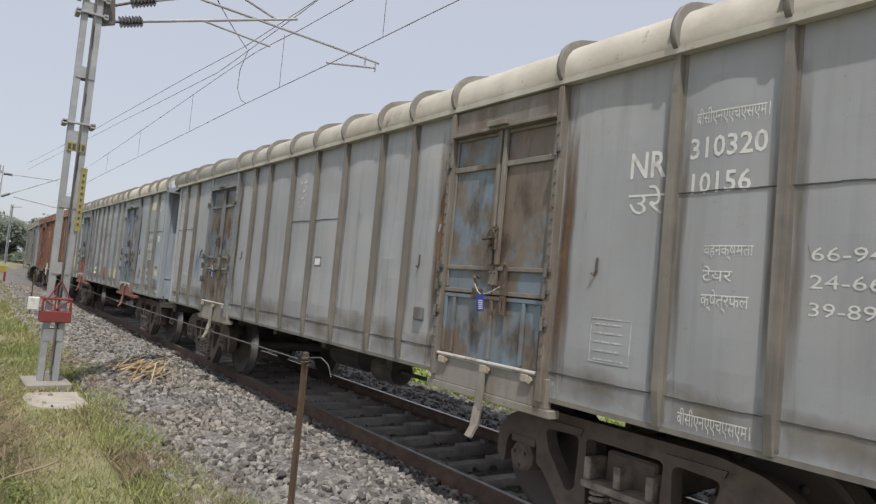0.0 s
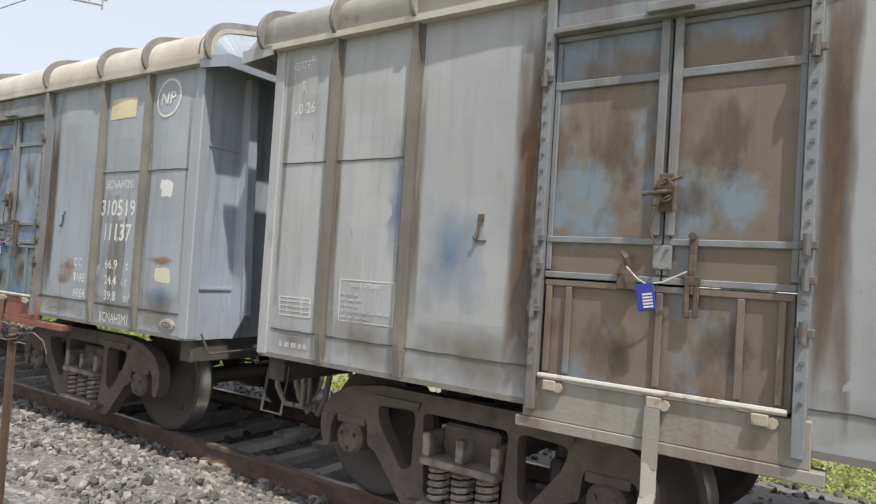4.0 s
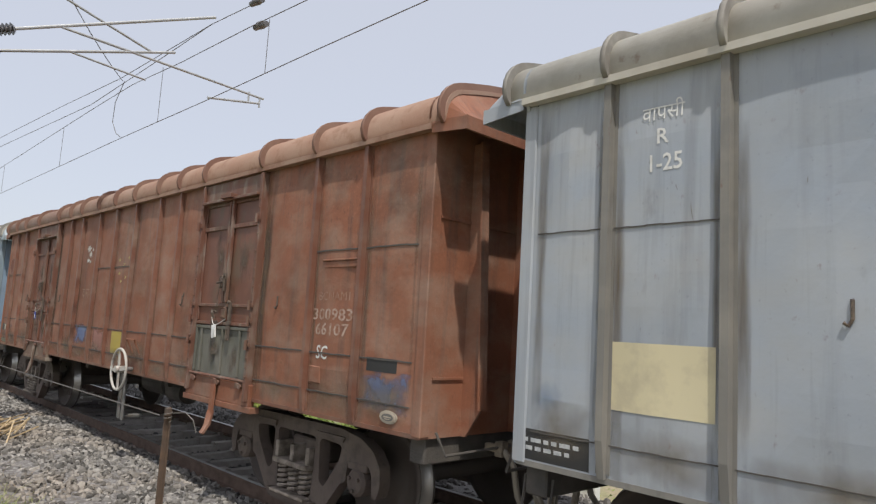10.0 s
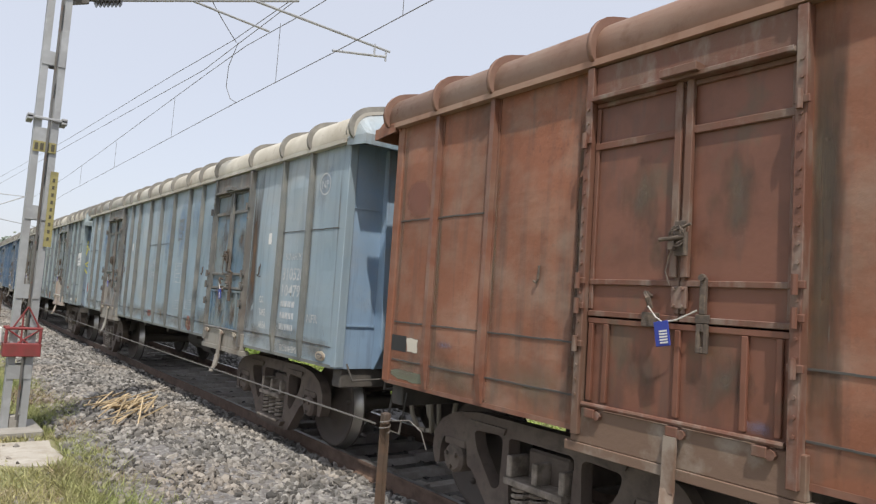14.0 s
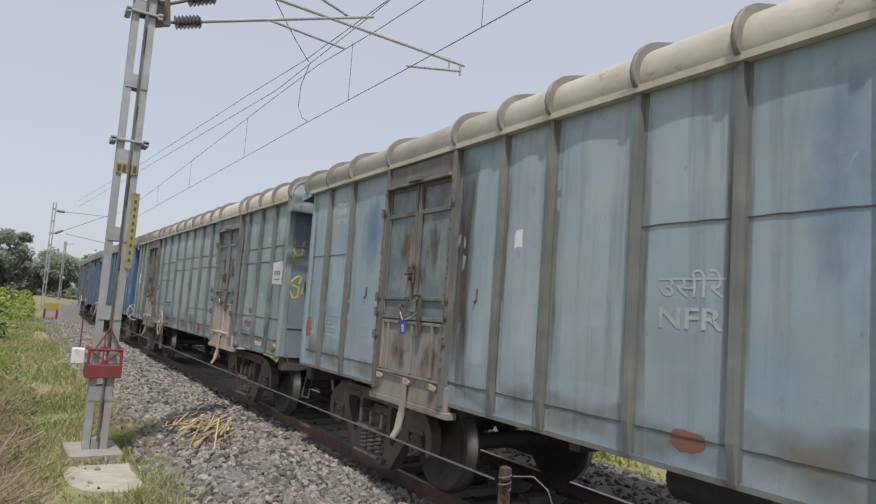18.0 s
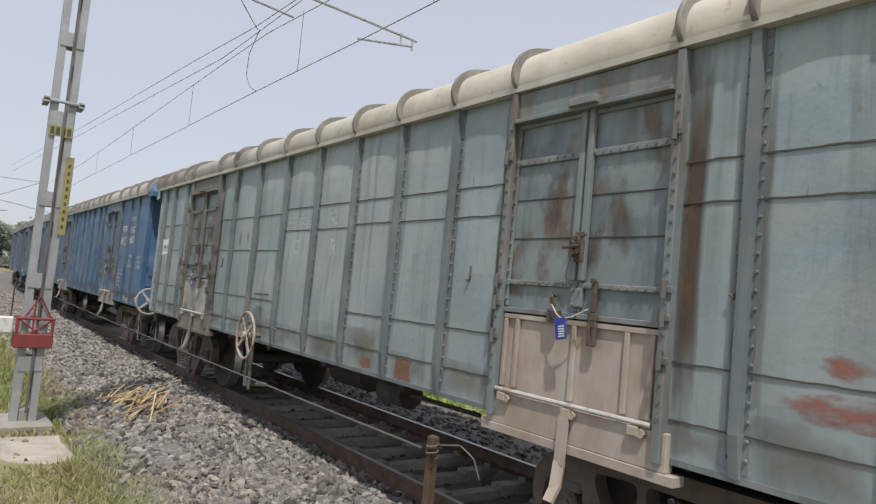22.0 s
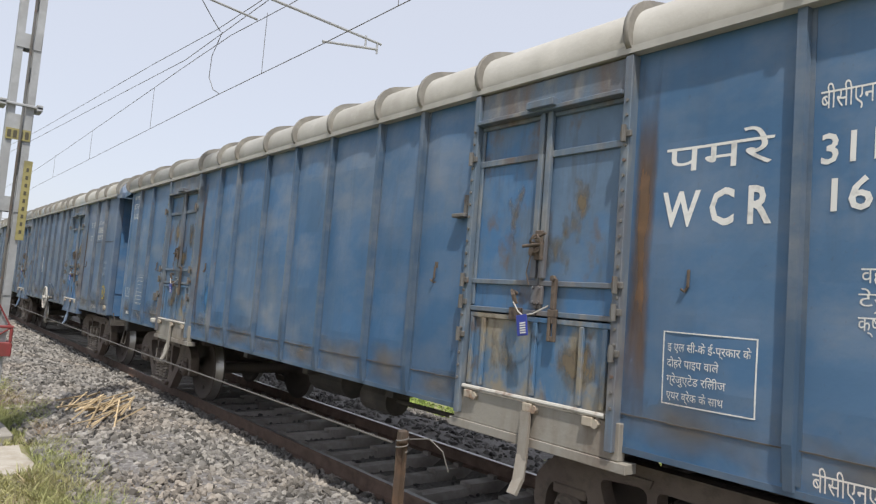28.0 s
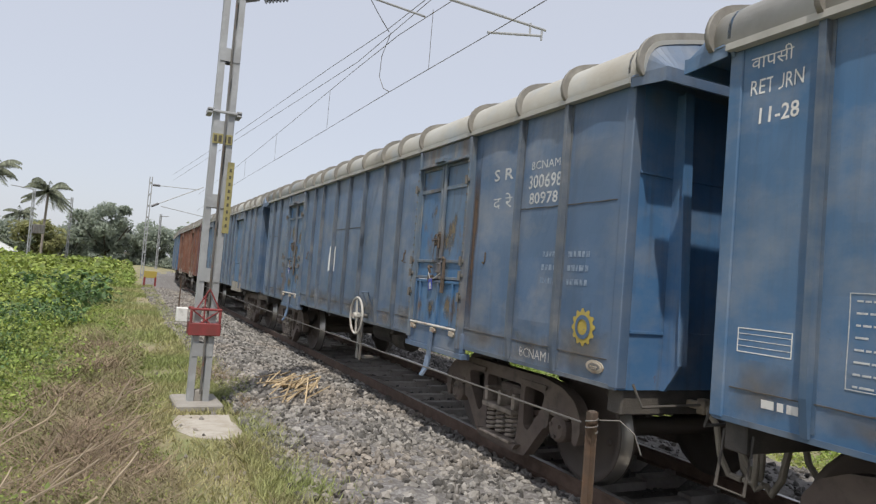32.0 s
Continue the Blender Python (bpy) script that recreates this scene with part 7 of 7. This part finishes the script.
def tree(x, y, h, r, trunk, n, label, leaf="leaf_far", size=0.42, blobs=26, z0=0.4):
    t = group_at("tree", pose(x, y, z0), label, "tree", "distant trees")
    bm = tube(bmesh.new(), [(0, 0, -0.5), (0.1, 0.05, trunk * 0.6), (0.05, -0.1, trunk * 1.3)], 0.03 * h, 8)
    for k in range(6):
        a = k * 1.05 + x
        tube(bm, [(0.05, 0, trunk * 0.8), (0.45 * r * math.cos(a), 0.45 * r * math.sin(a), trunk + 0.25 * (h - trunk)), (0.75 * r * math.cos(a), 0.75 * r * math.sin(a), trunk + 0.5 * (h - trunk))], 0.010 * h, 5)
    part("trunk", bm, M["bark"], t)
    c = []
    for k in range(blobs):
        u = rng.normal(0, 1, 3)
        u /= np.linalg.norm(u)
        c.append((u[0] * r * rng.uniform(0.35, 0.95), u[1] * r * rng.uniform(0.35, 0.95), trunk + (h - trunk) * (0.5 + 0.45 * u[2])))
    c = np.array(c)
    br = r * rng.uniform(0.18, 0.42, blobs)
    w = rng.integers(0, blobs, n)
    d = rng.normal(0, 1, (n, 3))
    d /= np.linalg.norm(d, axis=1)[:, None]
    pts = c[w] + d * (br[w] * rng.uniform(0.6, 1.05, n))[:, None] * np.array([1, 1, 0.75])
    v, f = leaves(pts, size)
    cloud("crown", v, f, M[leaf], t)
    return t


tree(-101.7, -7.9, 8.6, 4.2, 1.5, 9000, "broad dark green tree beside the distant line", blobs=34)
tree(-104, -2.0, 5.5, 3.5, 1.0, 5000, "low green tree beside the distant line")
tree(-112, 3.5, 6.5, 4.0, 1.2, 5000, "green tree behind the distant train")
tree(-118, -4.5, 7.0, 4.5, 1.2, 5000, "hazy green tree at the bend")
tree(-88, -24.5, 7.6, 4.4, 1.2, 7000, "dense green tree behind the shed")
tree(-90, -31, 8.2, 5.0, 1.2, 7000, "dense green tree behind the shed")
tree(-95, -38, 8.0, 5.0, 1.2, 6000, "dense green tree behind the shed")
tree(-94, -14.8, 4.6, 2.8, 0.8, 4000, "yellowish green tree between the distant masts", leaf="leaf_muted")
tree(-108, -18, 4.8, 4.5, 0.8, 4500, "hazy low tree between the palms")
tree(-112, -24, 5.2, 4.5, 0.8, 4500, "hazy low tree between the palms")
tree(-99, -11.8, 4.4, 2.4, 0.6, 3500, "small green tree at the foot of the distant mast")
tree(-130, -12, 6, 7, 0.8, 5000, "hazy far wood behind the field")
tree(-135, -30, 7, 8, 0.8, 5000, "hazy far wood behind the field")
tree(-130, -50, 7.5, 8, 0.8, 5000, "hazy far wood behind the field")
tree(-16.5, 24.0, 9.5, 4.2, 3.0, 6000, "green tree beyond the train", z0=-0.7)
tree(-6.0, 33.0, 9.0, 4.5, 2.5, 6000, "green tree beyond the train", z0=-0.7)


def palm(x, y, h, r, label, lean=0.4, z0=0.8):
    t = group_at("palm_tree", pose(x, y, z0), label, "palm tree", "coconut palms")
    top = Vector((lean * 0.3, lean, h))
    part("trunk", tube(bmesh.new(), [(0, -lean * 0.6, -0.5), (0, -lean * 0.3, h * 0.3), (lean * 0.15, lean * 0.3, h * 0.65), top], 0.13, 8), M["palm_trunk"], t)
    for k in range(26):
        a, up = k * 2.4, rng.uniform(-0.75, 1.7)
        d = Vector((math.cos(a), math.sin(a), 0))
        spine = [top + d * (r * s) + Vector((0, 0, r * (up * s - (0.42 + 0.42 * up) * s * s))) for s in np.linspace(0, 1, 9)]
        bm = tube(bmesh.new(), spine, 0.03, 4)
        side = d.cross(Vector((0, 0, 1)))
        for i in range(1, 9):
            for sg in (-1, 1):
                for fr in (0.0, 0.33, 0.67):
                    p = spine[i].lerp(spine[i - 1], fr)
                    ln = 0.55 * r * (0.35 + 0.65 * math.sin(math.pi * min(1, i / 8.5))) * 0.45
                    q = p + (side * sg * 0.75 + d * 0.35) * ln + Vector((0, 0, -0.95 * ln))
                    bm.faces.new([bm.verts.new(v) for v in (p - d * 0.032 * r, p + d * 0.032 * r, q)])
        part("frond", bm, M["palm"], t)
    return t


palm(-85.6, -19.3, 8.8, 2.5, "tall coconut palm leaning over the shed roof", 0.5)
palm(-86.4, -13.7, 7.3, 2.4, "coconut palm beside the distant mast", 0.1)
palm(-120.8, -20.7, 6.0, 2.2, "small far coconut palm", 0.2)


# ---- shrubs, grass, weeds and dry brush ----
def bushes(name, centres, radii, per, size, material, label, category="shrubs"):
    pts = []
    for (x, y), r in zip(centres, radii):
        n = int(per * r * r / 0.36) + 20
        d = rng.normal(0, 1, (n, 3))
        d /= np.linalg.norm(d, axis=1)[:, None]
        d[:, 2] = np.abs(d[:, 2])
        rr = r * rng.uniform(0.45, 1.05, n)[:, None] * (0.75 + 0.5 * rng.random(n))[:, None]
        p = d * rr
        p[:, 2] *= rng.uniform(0.7, 1.1)
        p[:, :2] += (x, y)
        p[:, 2] += ground_z(p[:, 0], p[:, 1])
        pts.append(p)
    pts = np.concatenate(pts)
    dist = np.hypot(pts[:, 0] + 1.8, pts[:, 1] + 5)
    v, f = leaves(pts, size * np.clip(dist / 12, 0.75, 3.5))
    return tagged(cloud(name, v, f, material), label, category, kind="stuff")


def scatter(x0, x1, y0, y1, n):
    return np.stack([rng.uniform(x0, x1, n), rng.uniform(y0, y1, n)], 1)


def thicket_edge(x):
    return -6.0 + 0.25 * np.sin(x * 0.9) + 0.45 * np.clip((x + 8.5) / 2.5, 0, 1)


c = np.concatenate([scatter(-128, -112, -60, -3, 230), scatter(-122, -100, -8, 12, 60)])
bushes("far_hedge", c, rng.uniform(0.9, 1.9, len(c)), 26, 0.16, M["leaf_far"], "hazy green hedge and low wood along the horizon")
c = scatter(-118, -92, -30, -4.5, 260)
bushes("far_meadow", c, rng.uniform(0.35, 0.7, len(c)), 60, 0.10, M["weed"], "far light green meadow beside the distant line")
c = scatter(-48, -22, -24, -6.0, 560)
c = c[c[:, 1] < thicket_edge(c[:, 0])]
dark = rng.random(len(c)) < 0.2
bushes("shrub_thicket_beyond", c[~dark], rng.uniform(0.3, 0.75, len(c)), 140, 0.085, M["leaf"], "green leafy shrubs farther down the hollow")
bushes("dark_shrubs_beyond", c[dark], rng.uniform(0.4, 1.0, len(c)), 140, 0.085, M["leaf_dark"], "darker green shrubs farther down the hollow")
c = np.concatenate([scatter(-22, -4.6, -16, -5.3, 330), scatter(-22, -5, -9.5, -5.4, 210)])
c = c[(c[:, 1] < thicket_edge(c[:, 0])) & ((c[:, 0] < -5.2) | (c[:, 1] < -7.0))]
kind = rng.random(len(c))
rad = rng.uniform(0.22, 0.7, len(c)) * np.where(c[:, 1] > -6.6, 0.7, 1.0)
bushes("shrub_thicket", c[kind < 0.78], rad[kind < 0.78], 460, 0.052, M["leaf"], "dense green leafy shrub thicket filling the hollow")
bushes("dark_shrubs", c[kind >= 0.78], 1.25 * rad[kind >= 0.78], 400, 0.055, M["leaf_dark"], "darker green shrubs among the thicket")
c = np.concatenate([scatter(-24, -5, -11, -5.5, 230), scatter(-15, -5, -7.5, -5.4, 110)])
c = c[c[:, 1] < thicket_edge(c[:, 0]) + 0.25]
bushes("creeping_weeds", c, rng.uniform(0.2, 0.5, len(c)), 330, 0.055, M["weed"], "light green creeping weeds over the shrubs", "weeds")
c = scatter(-75, -45, -32, -6.5, 420)
bushes("far_shrubs", c, rng.uniform(0.5, 1.1, len(c)), 42, 0.115, M["leaf"], "distant green shrubs across the hollow")
c = scatter(-100, -70, -36, -6, 160)
bushes("far_field", c, rng.uniform(0.4, 0.7, len(c)), 60, 0.10, M["weed"], "far light green field plants")
c = np.concatenate([scatter(-100, -44, -8.5, -4.6, 420), scatter(-75, -40, -6.2, -4.6, 160)])
bushes("far_verge", c, rng.uniform(0.15, 0.35, len(c)), 240, 0.05, M["weed"], "light green verge plants along the distant line")
bushes("young_tree_leaves", np.array([(-13.6, -7.2), (-13.9, -7.9), (-12.9, -8.6), (-13.4, -8.3), (-14.4, -8.1), (-14.0, -8.5)]), np.array([0.4, 0.5, 0.6, 0.5, 0.7, 0.75]), 1000, 0.06, M["leaf_bright"], "bright yellow-green young leaves among the shrubs")
stump = group_at("cut_trunk", pose(-13.6, -7.3, -0.4), "leaning cut tree trunk with a side stub and sprouting leaves", "tree trunk")
part("stem", tube(bmesh.new(), [(0, -0.05, -0.1), (0.02, 0, 0.6), (0.0, 0.06, 1.1), (0.03, 0.14, 1.75), (0.04, 0.17, 2.0)], 0.062, 9), M["bark"], stump)
part("stub", tube(bmesh.new(), [(0, -0.02, 0.45), (0.02, -0.12, 0.65), (0.0, -0.17, 0.85)], 0.045, 7), M["bark"], stump)
d = rng.normal(0, 1, (1500, 3)) * (0.22, 0.24, 0.10) + (0.03, 0.1, 1.95)
v, f = leaves(d, 0.045)
tagged(cloud("sprout", v, f, M["leaf_bright"], stump), kind="stuff")

# taller clumps that stand out of the thicket
c = np.array([(-9.3, -6.95), (-9.9, -7.5), (-12.9, -8.1), (-16.5, -7.6), (-18.4, -8.6), (-22.0, -7.4), (-24.5, -9.6), (-27.0, -7.9), (-31.0, -9.0), (-34.0, -8.0), (-38.0, -10.5)])
bushes("tall_shrubs", c[:6], np.array([0.62, 0.75, 0.8, 0.7, 0.85, 0.75]), 620, 0.06, M["leaf_dark"], "tall dark green shrubs rising above the thicket")
bushes("tall_light_shrubs", c[6:], np.array([1.0, 0.9, 1.1, 1.0, 1.2]), 300, 0.06, M["leaf"], "tall leafy green shrubs farther down the hollow")

c = np.array([(-8.7, -6.6), (-7.5, -6.4), (-6.7, -6.2), (-8.0, -6.75), (-6.1, -6.25), (-9.4, -6.5)])
bushes("shaded_shrubs", c, np.array([0.5, 0.45, 0.4, 0.55, 0.4, 0.45]), 700, 0.05, M["leaf_dark"], "dark green shrubs standing at the path's edge")

# weeds beyond the track
c = np.concatenate([scatter(-30, 14, 3.7, 6.5, 300), scatter(-30, 14, 6, 12, 160)])
bushes("trackside_weeds", c, rng.uniform(0.25, 0.6, len(c)), 170, 0.075, M["weed"], "sunlit yellow-green weeds beyond the far ballast", "weeds")

# short grass on the path
g = np.concatenate([scatter(-46, 4, -6.9, -3.6, 70000), scatter(-16, -2, -6.5, -3.6, 50000)])
l = g[:, 1] - mid(g[:, 0])
keep = np.array([noise.noise(Vector((a * 0.55, b * 0.8, 3.0))) for a, b in g]) + rng.normal(0, 0.12, len(g)) > -0.16
keep &= ~((np.abs(g[:, 0] + 9.28) < 0.56) & (np.abs(g[:, 1] + 4.09) < 0.33))
g = g[keep]
p = np.column_stack([g, ground_z(g[:, 0], g[:, 1])])
v, f = blades(p, 0.06 * np.clip((np.hypot(g[:, 0] + 1.8, g[:, 1] + 5.0)) / 8, 0.9, 2.0), 0.007 * np.clip((np.hypot(g[:, 0] + 1.8, g[:, 1] + 5.0)) / 6, 0.8, 3)[:, None], 0.6)
tagged(cloud("path_grass", v, f, M["grass"]), "short patchy green and straw-coloured grass on the path", "grass", kind="stuff")

# tufts and straw that creep over the ballast's foot
g = scatter(-15, -2.5, -4.3, -2.9, 60000)
edge = np.array([noise.noise(Vector((a * 0.7, 2.0, 11.0))) + 0.45 * noise.noise(Vector((a * 2.6, 5.0, 4.0))) for a in g[:, 0]])
reach = -3.45 + 0.34 * edge + 0.18 * np.clip((g[:, 0] + 8.5) / 3, 0, 1)
keep = (g[:, 1] - rng.exponential(0.1, len(g)) < reach - 0.12) & (g[:, 1] > -3.95) & (rng.random(len(g)) < 0.75)
keep &= ~((np.abs(g[:, 0] + 9.28) < 0.56) & (g[:, 1] < -3.76)) & ~((np.abs(g[:, 0] + 10.35) < 0.5) & (g[:, 1] < -3.6))
g = g[keep]
p = np.column_stack([g, ground_z(g[:, 0], g[:, 1]) + 0.02])
straw = np.array([noise.noise(Vector((a * 0.9, b * 1.2, 21.0))) for a, b in g]) + rng.normal(0, 0.15, len(g)) > 0.08
for nm, pick, m, lab in (("edge_grass", ~straw, M["grass"], "green grass creeping over the foot of the ballast"), ("edge_straw", straw, M["dry"], "straw-coloured dead grass at the foot of the ballast")):
    v, f = blades(p[pick], 0.085, 0.006, 0.8)
    tagged(cloud(nm, v, f, m), lab, "grass", kind="stuff")

# dry brush heap along the thicket's edge
g = np.concatenate([rng.normal(0, 1, (10500, 2)) * (2.6, 0.36) + (-9.4, -5.3), rng.normal(0, 1, (4500, 2)) * (1.6, 0.28) + (-13.6, -5.3), rng.normal(0, 1, (5000, 2)) * (0.95, 0.28) + (-7.0, -5.05)])
g = g[(g[:, 0] < -4.9) & (g[:, 1] > -6.3) & (g[:, 1] < -4.62 + 0.2 * np.clip((g[:, 0] + 8) / 1.5, 0, 1))]
heap = 0.16 * (1 + np.array([noise.noise(Vector((a * 1.3, b * 1.6, 8.0))) for a, b in g]))
p = np.column_stack([g, ground_z(g[:, 0], g[:, 1]) + rng.random(len(g)) * heap])
v, f = blades(p, 0.13, 0.0035 * np.clip(np.hypot(g[:, 0] + 1.8, g[:, 1] + 5.0) / 6, 0.8, 2)[:, None], 1.6)
tagged(cloud("dry_brush", v, f, M["dry"]), "tangled brown dead weed stems and twigs", "dry brush", kind="stuff")
c = np.concatenate([scatter(-15.5, -5.2, -6.1, -4.65, 300), scatter(-26, -12, -5.9, -5.0, 80)])
bushes("brush_weeds", c, rng.uniform(0.1, 0.26, len(c)), 900, 0.038, M["weed"], "small green weeds growing through the dead brush", "weeds")
for k in range(56):
    a = rng.uniform(1.6, 3.0)
    x, y, ln = rng.uniform(-10.5, -5.2), rng.uniform(-6.1, -4.95), rng.uniform(0.3, 1.1)
    z, up, bend = float(ground_z(x, y)) + 0.08, rng.uniform(0.08, 0.4), rng.uniform(-0.12, 0.12)
    pts = [(x + s * ln * math.cos(a + bend * s), y + 0.7 * s * ln * math.sin(a + bend * s), z + up * (s + 0.1 * math.sin(5 * s))) for s in np.linspace(0, 1, 8)]
    tagged(part("dead_branch", tube(bmesh.new(), pts, rng.uniform(0.003, 0.0085), 5), M["twig"]), "bare bleached dead branch lying in the brush", "branch", "dead branches")

# split sticks lying in a heap on the ballast
sticks = group_at("stick_heap", pose(-11.3, -2.75, 0.09), "loose heap of split dry wooden sticks on the ballast", "stick heap")
rs = random.Random(4)
for k in range(38):
    ln, a = rs.uniform(0.5, 1.15), 2.6 + rs.gauss(0, 0.2)
    x, y, z = rs.gauss(0, 0.45), rs.gauss(0, 0.2), 0.02 + 0.05 * rs.random() + 0.05 * max(0, 1 - k / 30)
    m = Matrix.Translation((x, y, z)) @ Euler((rs.uniform(0, 3), rs.gauss(0, 0.08), a)).to_matrix().to_4x4() @ Matrix.Diagonal((ln, rs.uniform(0.013, 0.026), rs.uniform(0.009, 0.017), 1))
    bm = bmesh.new()
    bmesh.ops.create_cube(bm, size=1.0, matrix=m)
    part("stick", bm, M["stick"], sticks)


# ---- loose ballast stones ----
def stones(name, s0, s1, l0, l1, n, size, material, label, lift=0.03):
    base = bmesh.new()
    bmesh.ops.create_icosphere(base, subdivisions=1, radius=1.0)
    bv = np.array([v.co[:] for v in base.verts])
    bf = np.array([[v.index for v in f.verts] for f in base.faces])
    base.free()
    k = len(bv)
    # nearer stretches carry more stones
    u = rng.random(n) ** 0.62
    s = s1 - (s1 - s0) * u
    x, y = line(s, rng.uniform(l0, l1, n))
    z = ground_z(x, y) + lift + rng.uniform(-0.015, 0.02, n)
    sc = size * rng.uniform(0.55, 1.35, n)[:, None] * rng.uniform(0.5, 1.35, (n, 3)) * np.clip(1 + u * 0.9, 1, 2)[:, None]
    q = rng.normal(0, 1, (n, 4))
    q /= np.linalg.norm(q, axis=1)[:, None]
    w, a, b, c_ = q.T
    R = np.stack([np.stack([1 - 2 * (b * b + c_ * c_), 2 * (a * b - c_ * w), 2 * (a * c_ + b * w)], -1), np.stack([2 * (a * b + c_ * w), 1 - 2 * (a * a + c_ * c_), 2 * (b * c_ - a * w)], -1), np.stack([2 * (a * c_ - b * w), 2 * (b * c_ + a * w), 1 - 2 * (a * a + b * b)], -1)], 1)
    loc = bv[None] * sc[:, None, :] * rng.uniform(0.6, 1.25, (n, k, 1))
    v = np.einsum("nij,nkj->nki", R, loc) + np.stack([x, y, z], -1)[:, None, :]
    f = bf[None] + (np.arange(n) * k)[:, None, None]
    return tagged(cloud(name, v.reshape(-1, 3), f.reshape(-1, 3), material), label, "ballast stones", kind="stuff")


stones("ballast_stones_near", -42, 3, -3.65, -0.97, 48000, 0.0315, M["stone"], "loose grey crushed stones heaped beside the rail")
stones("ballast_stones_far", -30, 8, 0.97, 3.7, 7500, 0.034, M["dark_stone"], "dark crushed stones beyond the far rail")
stones("ballast_stones_between", -25, 8, -1.2, 1.2, 5000, 0.026, M["dark_stone"], "stones between the rails, coloured dark for the shade there", 0.02)
stones("stray_stones", -14, 0, -4.4, -3.5, 140, 0.018, M["stone"], "stray grey stones in the path grass", 0.0)

# ---- sleepers ----
track = tagged(part("track_fastenings", boxes((-0.01, 0.01, -0.01, 0.01, -0.22, -0.2)), M["sleeper"]), "concrete sleepers under the rails", "track", kind="structure")
tmpl = bmesh.new()
for q in (-1, 1):
    prism(tmpl, [(-0.13, -0.4), (0.13, -0.4), (0.085, -0.178), (-0.085, -0.178)], "y", q * 0.35, q * 1.375)
prism(tmpl, [(-0.12, -0.4), (0.12, -0.4), (0.08, -0.215), (-0.08, -0.215)], "y", -0.36, 0.36)
for q in (-1, 1):
    for d in (-0.1, 0.1):
        box(tmpl, -0.05, 0.05, q * 0.872 + d - 0.03, q * 0.872 + d + 0.03, -0.18, -0.135)
sl_me = bpy.data.meshes.new("sleeper")
tmpl.to_mesh(sl_me)
tmpl.free()
sl_me.materials.append(M["sleeper"])
for k in range(150):
    s = -72 + 0.62 * k
    x, y = line(s)
    ob = new("sleeper", sl_me)
    ob.parent = track
    ob.matrix_basis = pose(float(x), float(y), 0.0, 0, 0, math.degrees(float(np.interp(s, _s, _th))))


# ---- motion of the train ----
TIMES = (0, 1, 2, 4.5, 6, 8, 10, 12, 14, 15.5, 17.5, 19, 21, 23, 24.5, 26.5, 28, 29.5, 31, 32)
WAY = (-7.74, -5.10, -2.46, 4.11, 8.07, 13.385, 18.47, 23.78, 28.94, 32.74, 38.04, 41.80, 46.87, 51.83, 55.64, 60.6, 64.45, 68.41, 72.16, 74.7)
SLOPE = np.gradient(np.array(WAY), np.array(TIMES, float))


def travelled(t):
    """How far the first wagon's middle has come along the track at t seconds."""
    i = min(max(int(np.searchsorted(TIMES, t, side="right")) - 1, 0), len(TIMES) - 2)
    h = TIMES[i + 1] - TIMES[i]
    u = (t - TIMES[i]) / h
    return float((1 + 2 * u) * (1 - u) ** 2 * WAY[i] + u * (1 - u) ** 2 * h * SLOPE[i] + u * u * (3 - 2 * u) * WAY[i + 1] + u * u * (u - 1) * h * SLOPE[i + 1])


def motions():
    for w, at, hl in TRAIN:
        rows = []
        for k in range(65):
            s = travelled(0.5 * k) - at
            (x0, y0), (x1, y1) = line(s - hl + 2.16), line(s + hl - 2.16)
            rows.append((0.5 * k, pose((x0 + x1) / 2, (y0 + y1) / 2, 0, 0, 0, math.degrees(math.atan2(y1 - y0, x1 - x0)))))
        walk(w, rows)
    for w, q in WHEELS:
        walk(w, [(0.25 * k, pose(q, 0, 0.5, 0, math.degrees((travelled(0.25 * k) + q) / 0.5), 0)) for k in range(129)])


motions()
